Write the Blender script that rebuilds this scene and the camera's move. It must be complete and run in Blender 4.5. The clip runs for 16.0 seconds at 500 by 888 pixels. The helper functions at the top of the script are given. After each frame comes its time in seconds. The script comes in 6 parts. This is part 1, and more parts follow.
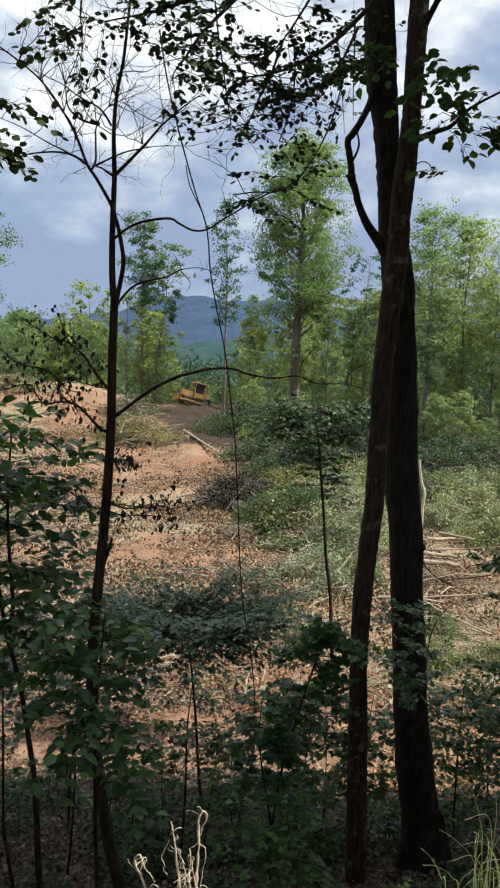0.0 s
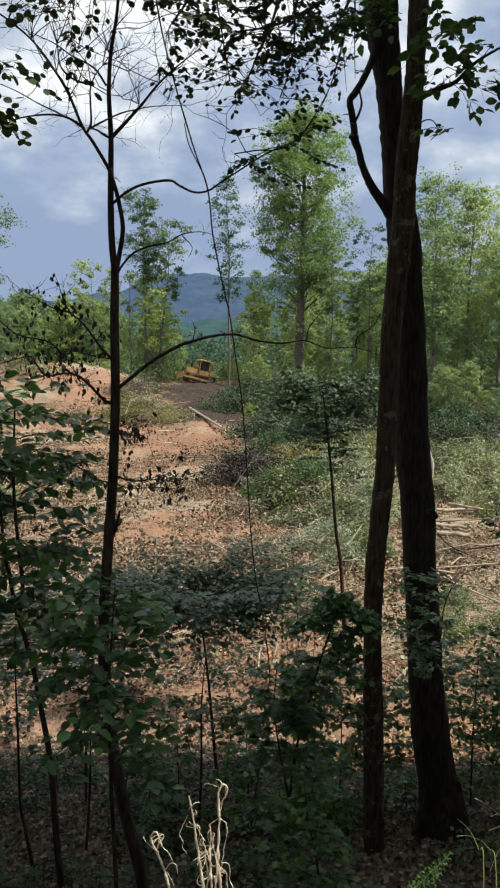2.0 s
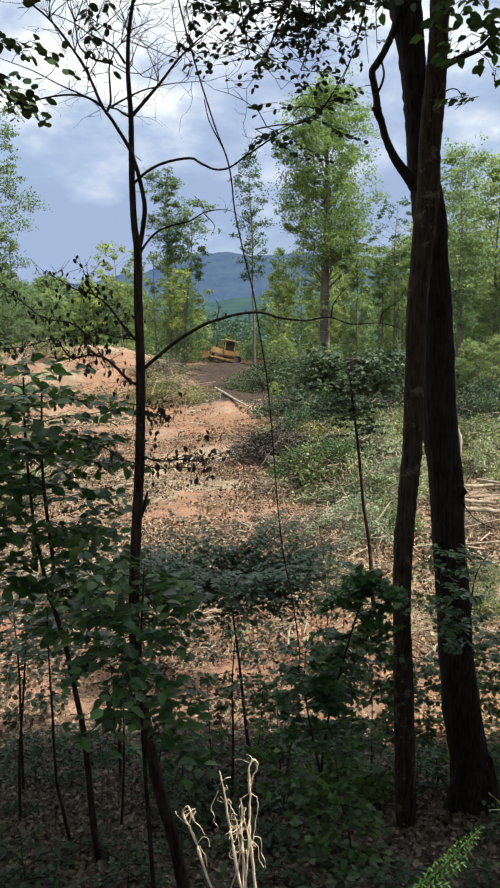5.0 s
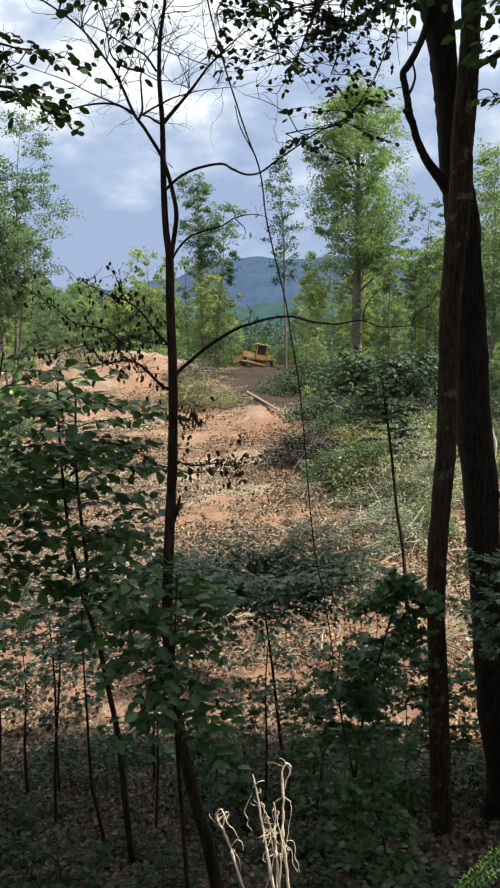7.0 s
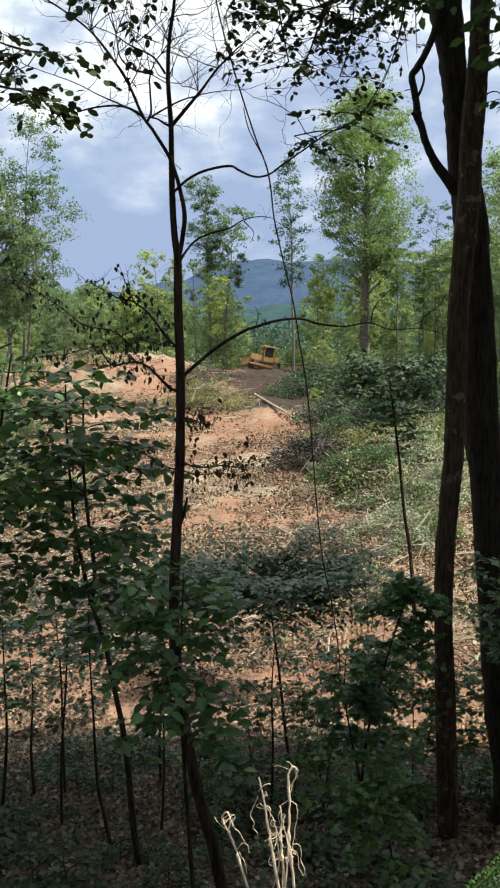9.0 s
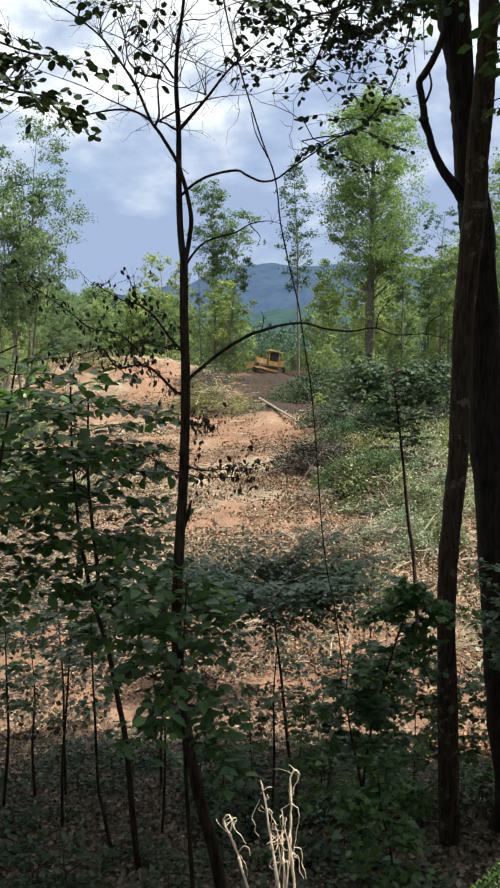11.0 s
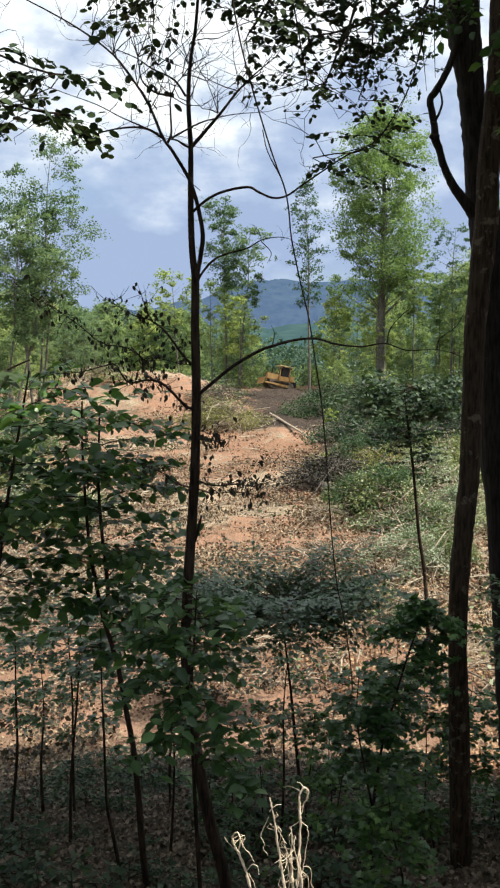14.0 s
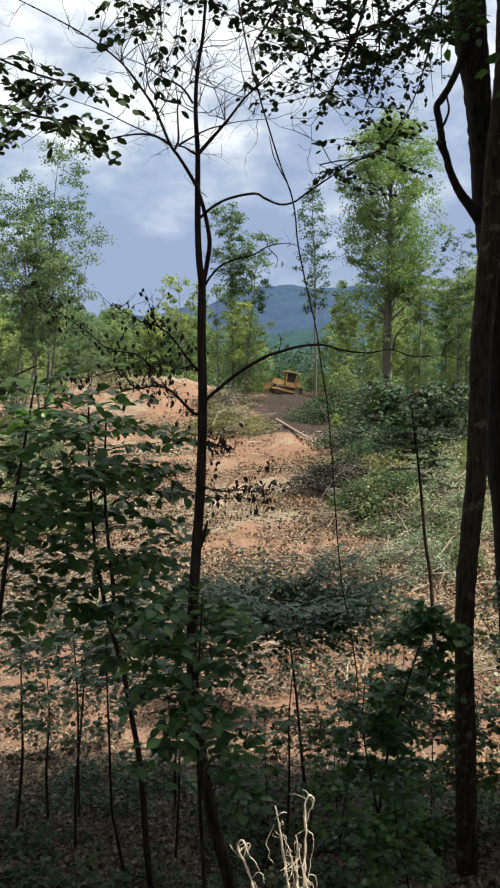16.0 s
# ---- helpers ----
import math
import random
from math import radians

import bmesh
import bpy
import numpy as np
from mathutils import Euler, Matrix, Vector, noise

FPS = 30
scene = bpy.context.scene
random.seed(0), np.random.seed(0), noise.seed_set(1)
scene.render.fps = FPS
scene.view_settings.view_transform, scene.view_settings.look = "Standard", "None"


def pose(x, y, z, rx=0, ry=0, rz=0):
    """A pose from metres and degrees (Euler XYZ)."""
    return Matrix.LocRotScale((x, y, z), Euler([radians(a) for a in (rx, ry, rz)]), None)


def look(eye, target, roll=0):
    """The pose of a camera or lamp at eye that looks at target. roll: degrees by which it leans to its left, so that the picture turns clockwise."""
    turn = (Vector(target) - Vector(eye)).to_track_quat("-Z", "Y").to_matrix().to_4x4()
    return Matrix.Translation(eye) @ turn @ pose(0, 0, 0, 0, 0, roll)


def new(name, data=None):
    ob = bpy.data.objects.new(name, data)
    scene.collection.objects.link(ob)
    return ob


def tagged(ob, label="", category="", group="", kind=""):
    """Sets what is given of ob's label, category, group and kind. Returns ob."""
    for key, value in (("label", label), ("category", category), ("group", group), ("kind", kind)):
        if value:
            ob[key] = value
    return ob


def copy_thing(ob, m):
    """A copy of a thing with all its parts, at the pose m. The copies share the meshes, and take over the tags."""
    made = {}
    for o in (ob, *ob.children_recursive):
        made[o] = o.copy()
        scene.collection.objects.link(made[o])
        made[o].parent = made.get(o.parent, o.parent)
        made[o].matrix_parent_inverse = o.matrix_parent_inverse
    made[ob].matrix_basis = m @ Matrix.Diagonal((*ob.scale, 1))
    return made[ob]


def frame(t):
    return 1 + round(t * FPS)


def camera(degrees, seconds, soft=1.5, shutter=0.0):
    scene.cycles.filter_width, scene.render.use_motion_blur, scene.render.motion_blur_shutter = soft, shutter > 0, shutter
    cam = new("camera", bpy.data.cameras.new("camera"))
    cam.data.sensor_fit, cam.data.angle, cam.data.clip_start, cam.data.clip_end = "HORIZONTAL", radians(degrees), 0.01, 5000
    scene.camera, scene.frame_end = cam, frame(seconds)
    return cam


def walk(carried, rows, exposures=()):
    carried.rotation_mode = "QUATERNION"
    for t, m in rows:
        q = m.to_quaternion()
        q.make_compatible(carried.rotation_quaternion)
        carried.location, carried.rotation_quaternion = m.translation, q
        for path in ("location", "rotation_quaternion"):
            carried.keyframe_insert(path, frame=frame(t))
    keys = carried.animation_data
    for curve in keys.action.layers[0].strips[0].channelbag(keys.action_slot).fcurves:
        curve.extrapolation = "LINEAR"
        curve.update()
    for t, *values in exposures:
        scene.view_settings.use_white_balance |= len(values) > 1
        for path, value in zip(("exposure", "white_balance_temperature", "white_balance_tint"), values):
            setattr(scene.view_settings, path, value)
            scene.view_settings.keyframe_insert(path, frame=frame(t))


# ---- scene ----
# ---- camera ----
cam = camera(34.2, 16.0, soft=2.2)
PATH = [
    (0.0, pose(-0.0025, -0.1184, 1.6746, 83.793, -1.919, -4.724)),
    (0.5, pose(0.0114, -0.0923, 1.6822, 82.564, -1.839, -4.744)),
    (1.0, pose(-0.0042, -0.0582, 1.6420, 82.247, -1.411, -4.665)),
    (1.5, pose(-0.0102, -0.0220, 1.6185, 82.372, -0.516, -4.457)),
    (2.0, pose(-0.0040, -0.0023, 1.6055, 82.157, -0.401, -4.453)),
    (2.5, pose(0.0003, 0.0021, 1.6010, 81.986, -0.006, -4.280)),
    (3.0, pose(-0.0011, 0.0048, 1.5996, 81.663, 0.274, -3.318)),
    (3.5, pose(-0.0002, 0.0042, 1.6009, 81.322, 0.473, -3.116)),
    (6.0, pose(-0.0011, 0.0037, 1.6005, 80.584, 1.426, -1.998)),
    (6.5, pose(-0.0017, 0.0012, 1.6007, 80.758, 1.497, -1.069)),
    (7.0, pose(0.0003, -0.0008, 1.6010, 81.030, 1.437, -0.541)),
    (7.5, pose(-0.0003, 0.0007, 1.5994, 81.135, 1.482, -0.402)),
    (8.0, pose(-0.0007, 0.0014, 1.5992, 81.186, 1.461, -0.272)),
    (8.5, pose(-0.0003, 0.0007, 1.6005, 81.184, 1.395, -0.148)),
    (9.0, pose(0.0001, 0.0021, 1.5999, 81.200, 1.300, -0.000)),
    (11.5, pose(-0.0018, -0.0042, 1.6004, 81.720, 0.720, 0.438)),
    (12.0, pose(-0.0016, -0.0024, 1.5995, 82.018, 0.778, 0.618)),
    (12.5, pose(-0.0016, -0.0058, 1.6013, 82.181, 0.760, 0.752)),
    (13.0, pose(-0.0010, -0.0041, 1.6005, 82.276, 0.692, 0.882)),
    (13.5, pose(-0.0015, -0.0033, 1.5994, 82.399, 0.669, 1.003)),
    (14.0, pose(-0.0007, -0.0041, 1.5994, 82.561, 0.710, 1.134)),
    (14.5, pose(-0.0010, -0.0037, 1.5988, 82.676, 0.760, 1.265)),
    (15.0, pose(-0.0013, -0.0055, 1.6016, 82.749, 0.701, 1.387)),
    (15.5, pose(-0.0009, -0.0034, 1.5999, 82.856, 0.642, 1.496)),
    (16.0, pose(-0.0008, -0.0054, 1.6020, 82.954, 0.627, 1.579)),
]
TINT = 4
EXPOSURES = [(0.0, 0.56), (0.5, 0.64), (1.5, 0.72), (2.0, 0.48), (2.5, 0.50), (3.0, 0.60), (3.5, 0.75), (6.0, 0.76), (8.5, 0.78), (11.5, 0.79), (12.5, 0.80),
             (13.5, 0.84), (14.0, 0.80), (14.5, 0.71), (15.0, 0.65), (16.0, 0.63)]
walk(cam, PATH, [(t, stops, 6500, TINT) for t, stops in EXPOSURES])

# ---- sky, sun, exposure ----
SUN_DIR = Vector((0.72, -0.06, 1.05)).normalized()


def make_world():
    w = bpy.data.worlds.new("sky")
    w.use_nodes = True
    scene.world = w
    nt = w.node_tree
    nt.nodes.clear()
    N, L = nt.nodes.new, nt.links.new
    out, bg = N("ShaderNodeOutputWorld"), N("ShaderNodeBackground")
    sky = N("ShaderNodeTexSky")
    sky.sky_type = 'NISHITA'
    sky.sun_disc = False
    sky.sun_elevation = math.asin(SUN_DIR.z)
    sky.sun_rotation = math.atan2(SUN_DIR.x, SUN_DIR.y)
    dim = N("ShaderNodeMix")
    dim.data_type, dim.blend_type = 'RGBA', 'MULTIPLY'
    dim.inputs[0].default_value = 1.0
    dim.inputs[7].default_value = (0.085, 0.085, 0.09, 1)
    L(sky.outputs[0], dim.inputs[6])
    tc, sep = N("ShaderNodeTexCoord"), N("ShaderNodeSeparateXYZ")
    L(tc.outputs["Generated"], sep.inputs[0])

    def math_node(op, a, b):
        n = N("ShaderNodeMath")
        n.operation = op
        for i, v in enumerate((a, b)):
            if isinstance(v, (int, float)):
                n.inputs[i].default_value = v
            else:
                L(v, n.inputs[i])
        return n.outputs[0]
    comb = N("ShaderNodeCombineXYZ")
    L(sep.outputs[0], comb.inputs[0])
    L(sep.outputs[1], comb.inputs[1])
    L(math_node('MULTIPLY', sep.outputs[2], 1.9), comb.inputs[2])

    def cloud_noise(scale, detail, offset):
        mp = N("ShaderNodeMapping")
        mp.inputs["Location"].default_value = offset
        L(comb.outputs[0], mp.inputs[0])
        n = N("ShaderNodeTexNoise")
        n.inputs["Scale"].default_value = scale
        n.inputs["Detail"].default_value = detail
        n.inputs["Roughness"].default_value = 0.55
        L(mp.outputs[0], n.inputs["Vector"])
        return n.outputs[0]

    def ramp(fac, stops):
        r = N("ShaderNodeValToRGB")
        els = r.color_ramp.elements
        while len(els) < len(stops):
            els.new(0.5)
        for e, (p, c) in zip(els, stops):
            e.position, e.color = p, (*c, 1)
        L(fac, r.inputs[0])
        return r.outputs[0]
    cover = ramp(cloud_noise(2.2, 6, (0.3, 0.2, 0)), ((0.24, (0, 0, 0)), (0.44, (1, 1, 1))))
    high = math_node('MULTIPLY_ADD', sep.outputs[2], 0.62)
    high.node.inputs[2].default_value = -0.13
    puff = math_node('ADD', cloud_noise(6.4, 10, (1.1, 0.35, 0.2)), high)
    tone = ramp(puff, ((0.38, (0.235, 0.29, 0.435)), (0.47, (0.30, 0.355, 0.49)), (0.55, (0.42, 0.46, 0.56)), (0.61, (0.58, 0.61, 0.68)), (0.67, (0.73, 0.735, 0.775))))
    mix = N("ShaderNodeMix")
    mix.data_type = 'RGBA'
    L(cover, mix.inputs[0])
    L(dim.outputs[2], mix.inputs[6])
    L(tone, mix.inputs[7])
    L(mix.outputs[2], bg.inputs[0])
    bg.inputs[1].default_value = 1.0
    L(bg.outputs[0], out.inputs[0])


make_world()
sun = new("sun", bpy.data.lights.new("sun", 'SUN'))
sun.data.energy, sun.data.angle, sun.data.color = 5.0, radians(0.5), (1.0, 0.95, 0.86)
sun.matrix_world = look(SUN_DIR * 60, (0, 0, 0))

# ---- materials ----


class Nodes:
    """A small wrapper that makes a node material."""

    def __init__(self, name, rough=0.8, spec=0.3):
        self.mat = bpy.data.materials.new(name)
        self.mat.use_nodes = True
        self.nt = self.mat.node_tree
        self.bsdf = self.nt.nodes["Principled BSDF"]
        self.out = self.nt.nodes["Material Output"]
        self.bsdf.inputs["Roughness"].default_value = rough
        self.bsdf.inputs["Specular IOR Level"].default_value = spec

    def node(self, kind, **inputs):
        n = self.nt.nodes.new(kind)
        for k, v in inputs.items():
            self.put(n.inputs[k.replace("_", " ")], v)
        return n

    def put(self, socket, v):
        if isinstance(v, bpy.types.NodeSocket):
            self.nt.links.new(v, socket)
        else:
            socket.default_value = v

    def coords(self, scale=(1, 1, 1), kind="Object"):
        mp = self.node("ShaderNodeMapping")
        self.put(mp.inputs[0], self.node("ShaderNodeTexCoord").outputs[kind])
        mp.inputs["Scale"].default_value = scale
        return mp.outputs[0]

    def noise(self, vec, scale, detail=5, rough=0.55):
        return self.node("ShaderNodeTexNoise", Vector=vec, Scale=scale, Detail=detail, Roughness=rough).outputs[0]

    def ramp(self, fac, *stops):
        r = self.node("ShaderNodeValToRGB")
        els = r.color_ramp.elements
        while len(els) < len(stops):
            els.new(0.5)
        for e, (p, c) in zip(els, stops):
            e.position = p
            e.color = (*c, 1) if isinstance(c, tuple) else (c, c, c, 1)
        self.put(r.inputs[0], fac)
        return r.outputs[0]

    def mix(self, fac, a, b, how='MIX'):
        m = self.node("ShaderNodeMix")
        m.data_type, m.blend_type = 'RGBA', how
        for s, v in ((m.inputs[0], fac), (m.inputs[6], a), (m.inputs[7], b)):
            self.put(s, (*v, 1) if isinstance(v, tuple) and len(v) == 3 else v)
        return m.outputs[2]

    def bump(self, height, strength=0.5, distance=0.02):
        b = self.node("ShaderNodeBump", Strength=strength, Distance=distance, Height=height)
        self.put(self.bsdf.inputs["Normal"], b.outputs[0])

    def color(self, c):
        self.put(self.bsdf.inputs["Base Color"], (*c, 1) if isinstance(c, tuple) and len(c) == 3 else c)


def bark_mat(name, dark, light, lichen=None, cover=0.62, rough=0.9):
    m = Nodes(name, rough, 0.2)
    v = m.coords((1, 1, 0.16))
    w = m.coords()
    n1, n2 = m.noise(v, 34, 6, 0.62), m.noise(w, 5, 5)
    c = m.mix(n2, dark, light)
    c = m.mix(m.ramp(n1, (0.40, 0.0), (0.62, 1.0)), c, tuple(x * 0.45 for x in dark))
    if lichen:
        spots = m.ramp(m.noise(w, 7, 5, 0.65), (cover, 0.0), (cover + 0.06, 1.0))
        c = m.mix(spots, c, lichen)
    m.color(c)
    m.bump(n1, 0.8, 0.012)
    return m.mat


def leaf_mat(name, a, b, c, trans=0.35, rough=0.45, spec=0.5, under=None):
    m = Nodes(name, rough, spec)
    r = m.node("ShaderNodeNewGeometry").outputs["Random Per Island"]
    n = m.noise(m.coords(), 0.7, 3)
    f = m.node("ShaderNodeMath")
    f.operation = 'MULTIPLY_ADD'
    m.put(f.inputs[0], n)
    f.inputs[1].default_value = 0.9
    g = m.node("ShaderNodeMath")
    g.operation = 'MULTIPLY_ADD'
    m.put(g.inputs[0], r)
    g.inputs[1].default_value = 0.6
    g.inputs[2].default_value = -0.27
    m.put(f.inputs[2], g.outputs[0])
    col = m.ramp(f.outputs[0], (0.18, a), (0.5, b), (0.85, c))
    own = m.node("ShaderNodeObjectInfo").outputs["Random"]
    col = m.mix(1.0, col, m.ramp(own, (0.0, (0.68, 0.76, 0.80)), (0.5, (1.0, 1.0, 1.0)), (1.0, (1.16, 1.09, 0.92))), 'MULTIPLY')
    m.color(col)
    t = m.node("ShaderNodeBsdfTranslucent", Color=m.mix(0.5, col, m.mix(1.0, col, (1.5, 1.55, 0.5), 'MULTIPLY')))
    s = m.node("ShaderNodeMixShader", Fac=trans)
    m.put(s.inputs[1], m.bsdf.outputs[0])
    m.put(s.inputs[2], t.outputs[0])
    m.put(m.out.inputs[0], s.outputs[0])
    return m.mat


def plain_mat(name, a, b, scale=6, rough=0.8, metal=0.0, spec=0.3, relief=0.2):
    m = Nodes(name, rough, spec)
    w = m.coords()
    n = m.noise(w, scale, 6, 0.6)
    m.color(m.mix(m.ramp(n, (0.35, 0.0), (0.68, 1.0)), a, b))
    m.bsdf.inputs["Metallic"].default_value = metal
    m.bump(m.noise(w, scale * 7, 4), relief, 0.01)
    return m.mat


def island_mat(name, a, b, c, rough=0.85):
    m = Nodes(name, rough, 0.2)
    r = m.node("ShaderNodeNewGeometry").outputs["Random Per Island"]
    col = m.ramp(r, (0.1, a), (0.5, b), (0.9, c))
    n = m.noise(m.coords(), 9, 4)
    m.color(m.mix(m.ramp(n, (0.35, 0.0), (0.7, 0.5)), col, tuple(x * 0.5 for x in a)))
    return m.mat


BARK_DARK = bark_mat("bark_dark", (0.021, 0.017, 0.014), (0.046, 0.038, 0.031))
BARK_LICHEN = bark_mat("bark_lichen", (0.040, 0.027, 0.018), (0.078, 0.055, 0.038), (0.125, 0.102, 0.076), 0.58)
BARK_SAPLING = bark_mat("bark_sapling", (0.027, 0.018, 0.013), (0.066, 0.045, 0.031), (0.14, 0.115, 0.09), 0.64)
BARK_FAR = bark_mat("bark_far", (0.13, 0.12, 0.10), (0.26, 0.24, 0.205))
LEAF_NEAR = leaf_mat("leaf_near", (0.030, 0.072, 0.024), (0.062, 0.136, 0.040), (0.135, 0.225, 0.052), 0.38, 0.42, 0.5)
LEAF_FINE = leaf_mat("leaf_fine", (0.034, 0.080, 0.038), (0.064, 0.132, 0.058), (0.115, 0.190, 0.066), 0.30, 0.36, 0.6)
LEAF_TOP = leaf_mat("leaf_top", (0.030, 0.062, 0.022), (0.055, 0.105, 0.032), (0.11, 0.17, 0.045), 0.60)
# Leaves overhead: backlit shade against the sky is put into the base colour.
LEAF_OVER_SHADED = leaf_mat("leaf_over_shaded", (0.024, 0.040, 0.020), (0.036, 0.058, 0.024), (0.060, 0.085, 0.030), 0.10, 0.7, 0.15)
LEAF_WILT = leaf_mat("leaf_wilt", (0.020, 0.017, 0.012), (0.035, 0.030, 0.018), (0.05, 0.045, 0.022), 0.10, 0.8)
# Far leaves: base colours paled and greyed in place of air haze.
LEAF_FAR_HAZED = leaf_mat("leaf_far_hazed", (0.150, 0.205, 0.115), (0.255, 0.320, 0.170), (0.370, 0.425, 0.240), 0.60, 0.75, 0.15)
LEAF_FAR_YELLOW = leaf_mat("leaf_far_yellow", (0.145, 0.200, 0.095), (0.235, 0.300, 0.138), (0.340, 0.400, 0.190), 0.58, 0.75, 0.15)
LEAF_FAR_DARK_HAZED = leaf_mat("leaf_far_dark_hazed", (0.100, 0.155, 0.100), (0.165, 0.230, 0.140), (0.250, 0.315, 0.185), 0.55, 0.75, 0.15)
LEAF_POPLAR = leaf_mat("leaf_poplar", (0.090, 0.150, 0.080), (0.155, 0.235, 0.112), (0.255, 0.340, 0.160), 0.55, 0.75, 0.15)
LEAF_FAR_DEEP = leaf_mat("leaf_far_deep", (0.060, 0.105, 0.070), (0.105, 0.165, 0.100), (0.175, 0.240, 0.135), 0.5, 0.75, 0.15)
LEAF_BRUSH = leaf_mat("leaf_brush", (0.055, 0.090, 0.038), (0.140, 0.180, 0.078), (0.35, 0.37, 0.20), 0.30, 0.5)
# Whitish leaf colour that imitates the sheen of glossy leaves.
LEAF_SHEEN = leaf_mat("leaf_sheen", (0.170, 0.215, 0.125), (0.290, 0.335, 0.215), (0.440, 0.450, 0.330), 0.25, 0.6, 0.35)
LEAF_WOODS = leaf_mat("leaf_woods", (0.035, 0.068, 0.058), (0.060, 0.100, 0.078), (0.095, 0.140, 0.100), 0.30, 0.75, 0.15)
LEAF_DEEP = leaf_mat("leaf_deep", (0.030, 0.062, 0.030), (0.060, 0.105, 0.045), (0.115, 0.165, 0.075), 0.28, 0.6, 0.3)
LEAF_OLIVE = leaf_mat("leaf_olive", (0.12, 0.135, 0.05), (0.22, 0.225, 0.085), (0.34, 0.32, 0.14), 0.3, 0.6, 0.3)
# Darker leaf colour that carries the shade of undergrowth and crest heaps.
LEAF_UNDER_SHADED = leaf_mat("leaf_under_shaded", (0.018, 0.040, 0.022), (0.036, 0.068, 0.034), (0.075, 0.118, 0.050), 0.26, 0.55, 0.35)
LEAF_RUSSET = island_mat("leaf_russet", (0.17, 0.085, 0.045), (0.30, 0.165, 0.09), (0.42, 0.28, 0.165))
LEAF_DRY = island_mat("leaf_dry", (0.13, 0.080, 0.048), (0.26, 0.185, 0.118), (0.40, 0.315, 0.21))
LITTER = island_mat("leaf_litter", (0.060, 0.047, 0.037), (0.125, 0.096, 0.073), (0.24, 0.192, 0.15))
STICK = island_mat("slash_wood", (0.12, 0.09, 0.07), (0.27, 0.22, 0.165), (0.50, 0.42, 0.32))
CLOD = island_mat("clay_clod", (0.16, 0.09, 0.058), (0.26, 0.145, 0.092), (0.36, 0.22, 0.15))
LOG = plain_mat("log_wood", (0.20, 0.155, 0.115), (0.42, 0.345, 0.265), 4)
LOG_GREY = plain_mat("log_grey", (0.065, 0.055, 0.046), (0.155, 0.132, 0.11), 6)
STRAW = plain_mat("straw", (0.50, 0.38, 0.26), (0.80, 0.68, 0.54), 60, 0.7)
GRASS = leaf_mat("grass_blade", (0.20, 0.27, 0.11), (0.38, 0.44, 0.25), (0.62, 0.63, 0.46), 0.4, 0.5)


def ground_mat():
    m = Nodes("ground_soil", 0.95, 0.15)
    w = m.coords()

    def attr(n):
        a = m.node("ShaderNodeAttribute")
        a.attribute_name = n
        return a.outputs["Fac"]
    big, mid, fine = m.noise(w, 0.22, 6), m.noise(w, 1.6, 7, 0.62), m.noise(w, 14, 6, 0.65)
    clay = m.mix(m.ramp(big, (0.35, 0.0), (0.68, 1.0)), (0.270, 0.146, 0.090), (0.370, 0.216, 0.146))
    clay = m.mix(m.ramp(mid, (0.42, 0.0), (0.60, 0.75)), clay, (0.235, 0.155, 0.108))
    clay = m.mix(m.ramp(fine, (0.40, 0.0), (0.70, 0.6)), clay, (0.215, 0.118, 0.076))
    trash = m.mix(m.ramp(fine, (0.40, 0.0), (0.60, 1.0)), (0.20, 0.15, 0.10), (0.40, 0.31, 0.22))
    green = m.mix(m.ramp(mid, (0.35, 0.0), (0.60, 1.0)), (0.09, 0.125, 0.055), (0.19, 0.20, 0.10))
    litter = m.mix(m.ramp(fine, (0.40, 0.0), (0.62, 1.0)), (0.036, 0.028, 0.021), (0.10, 0.072, 0.052))
    forest = m.mix(m.ramp(mid, (0.4, 0.0), (0.6, 1.0)), (0.05, 0.065, 0.03), (0.09, 0.12, 0.045))

    def edge(a, lo, hi):
        s = m.node("ShaderNodeMath")
        s.operation = 'MULTIPLY_ADD'
        m.put(s.inputs[0], mid)
        s.inputs[1].default_value = 0.7
        s.inputs[2].default_value = -0.35
        t = m.node("ShaderNodeMath")
        m.put(t.inputs[0], a)
        m.put(t.inputs[1], s.outputs[0])
        return m.ramp(t.outputs[0], (lo, 0.0), (hi, 1.0))
    c = m.mix(edge(attr("debris"), 0.4, 0.62), clay, trash)
    # dark soil below the crest, deepened in colour for the shade on it
    c = m.mix(edge(attr("shaded_soil"), 0.42, 0.62), c, m.mix(m.ramp(fine, (0.4, 0.0), (0.65, 1.0)), (0.030, 0.023, 0.019), (0.080, 0.056, 0.044)))
    c = m.mix(edge(attr("green"), 0.42, 0.60), c, green)
    c = m.mix(edge(attr("litter"), 0.42, 0.56), c, litter)
    c = m.mix(edge(attr("forest"), 0.4, 0.6), c, forest)
    m.color(c)
    m.bump(m.mix(0.5, mid, fine), 1.0, 0.22)
    return m.mat


FERN = leaf_mat("fern_leaf", (0.11, 0.22, 0.06), (0.20, 0.36, 0.09), (0.30, 0.46, 0.14), 0.4, 0.5)
SOIL = ground_mat()

# ---- shape helpers ----
rng = np.random.default_rng(7)


def part(name, data, material, parent=None, label="", smooth=False):
    """Links a bmesh or mesh as one object, under a parent if there is one."""
    if isinstance(data, bmesh.types.BMesh):
        me = bpy.data.meshes.new(name)
        data.to_mesh(me)
        data.free()
    else:
        me = data
    if not me.materials:
        me.materials.append(material)
    if smooth:
        me.polygons.foreach_set("use_smooth", [True] * len(me.polygons))
    ob = new(name, me)
    if parent:
        ob.parent = parent
    if label:
        tagged(ob, label)
    return ob


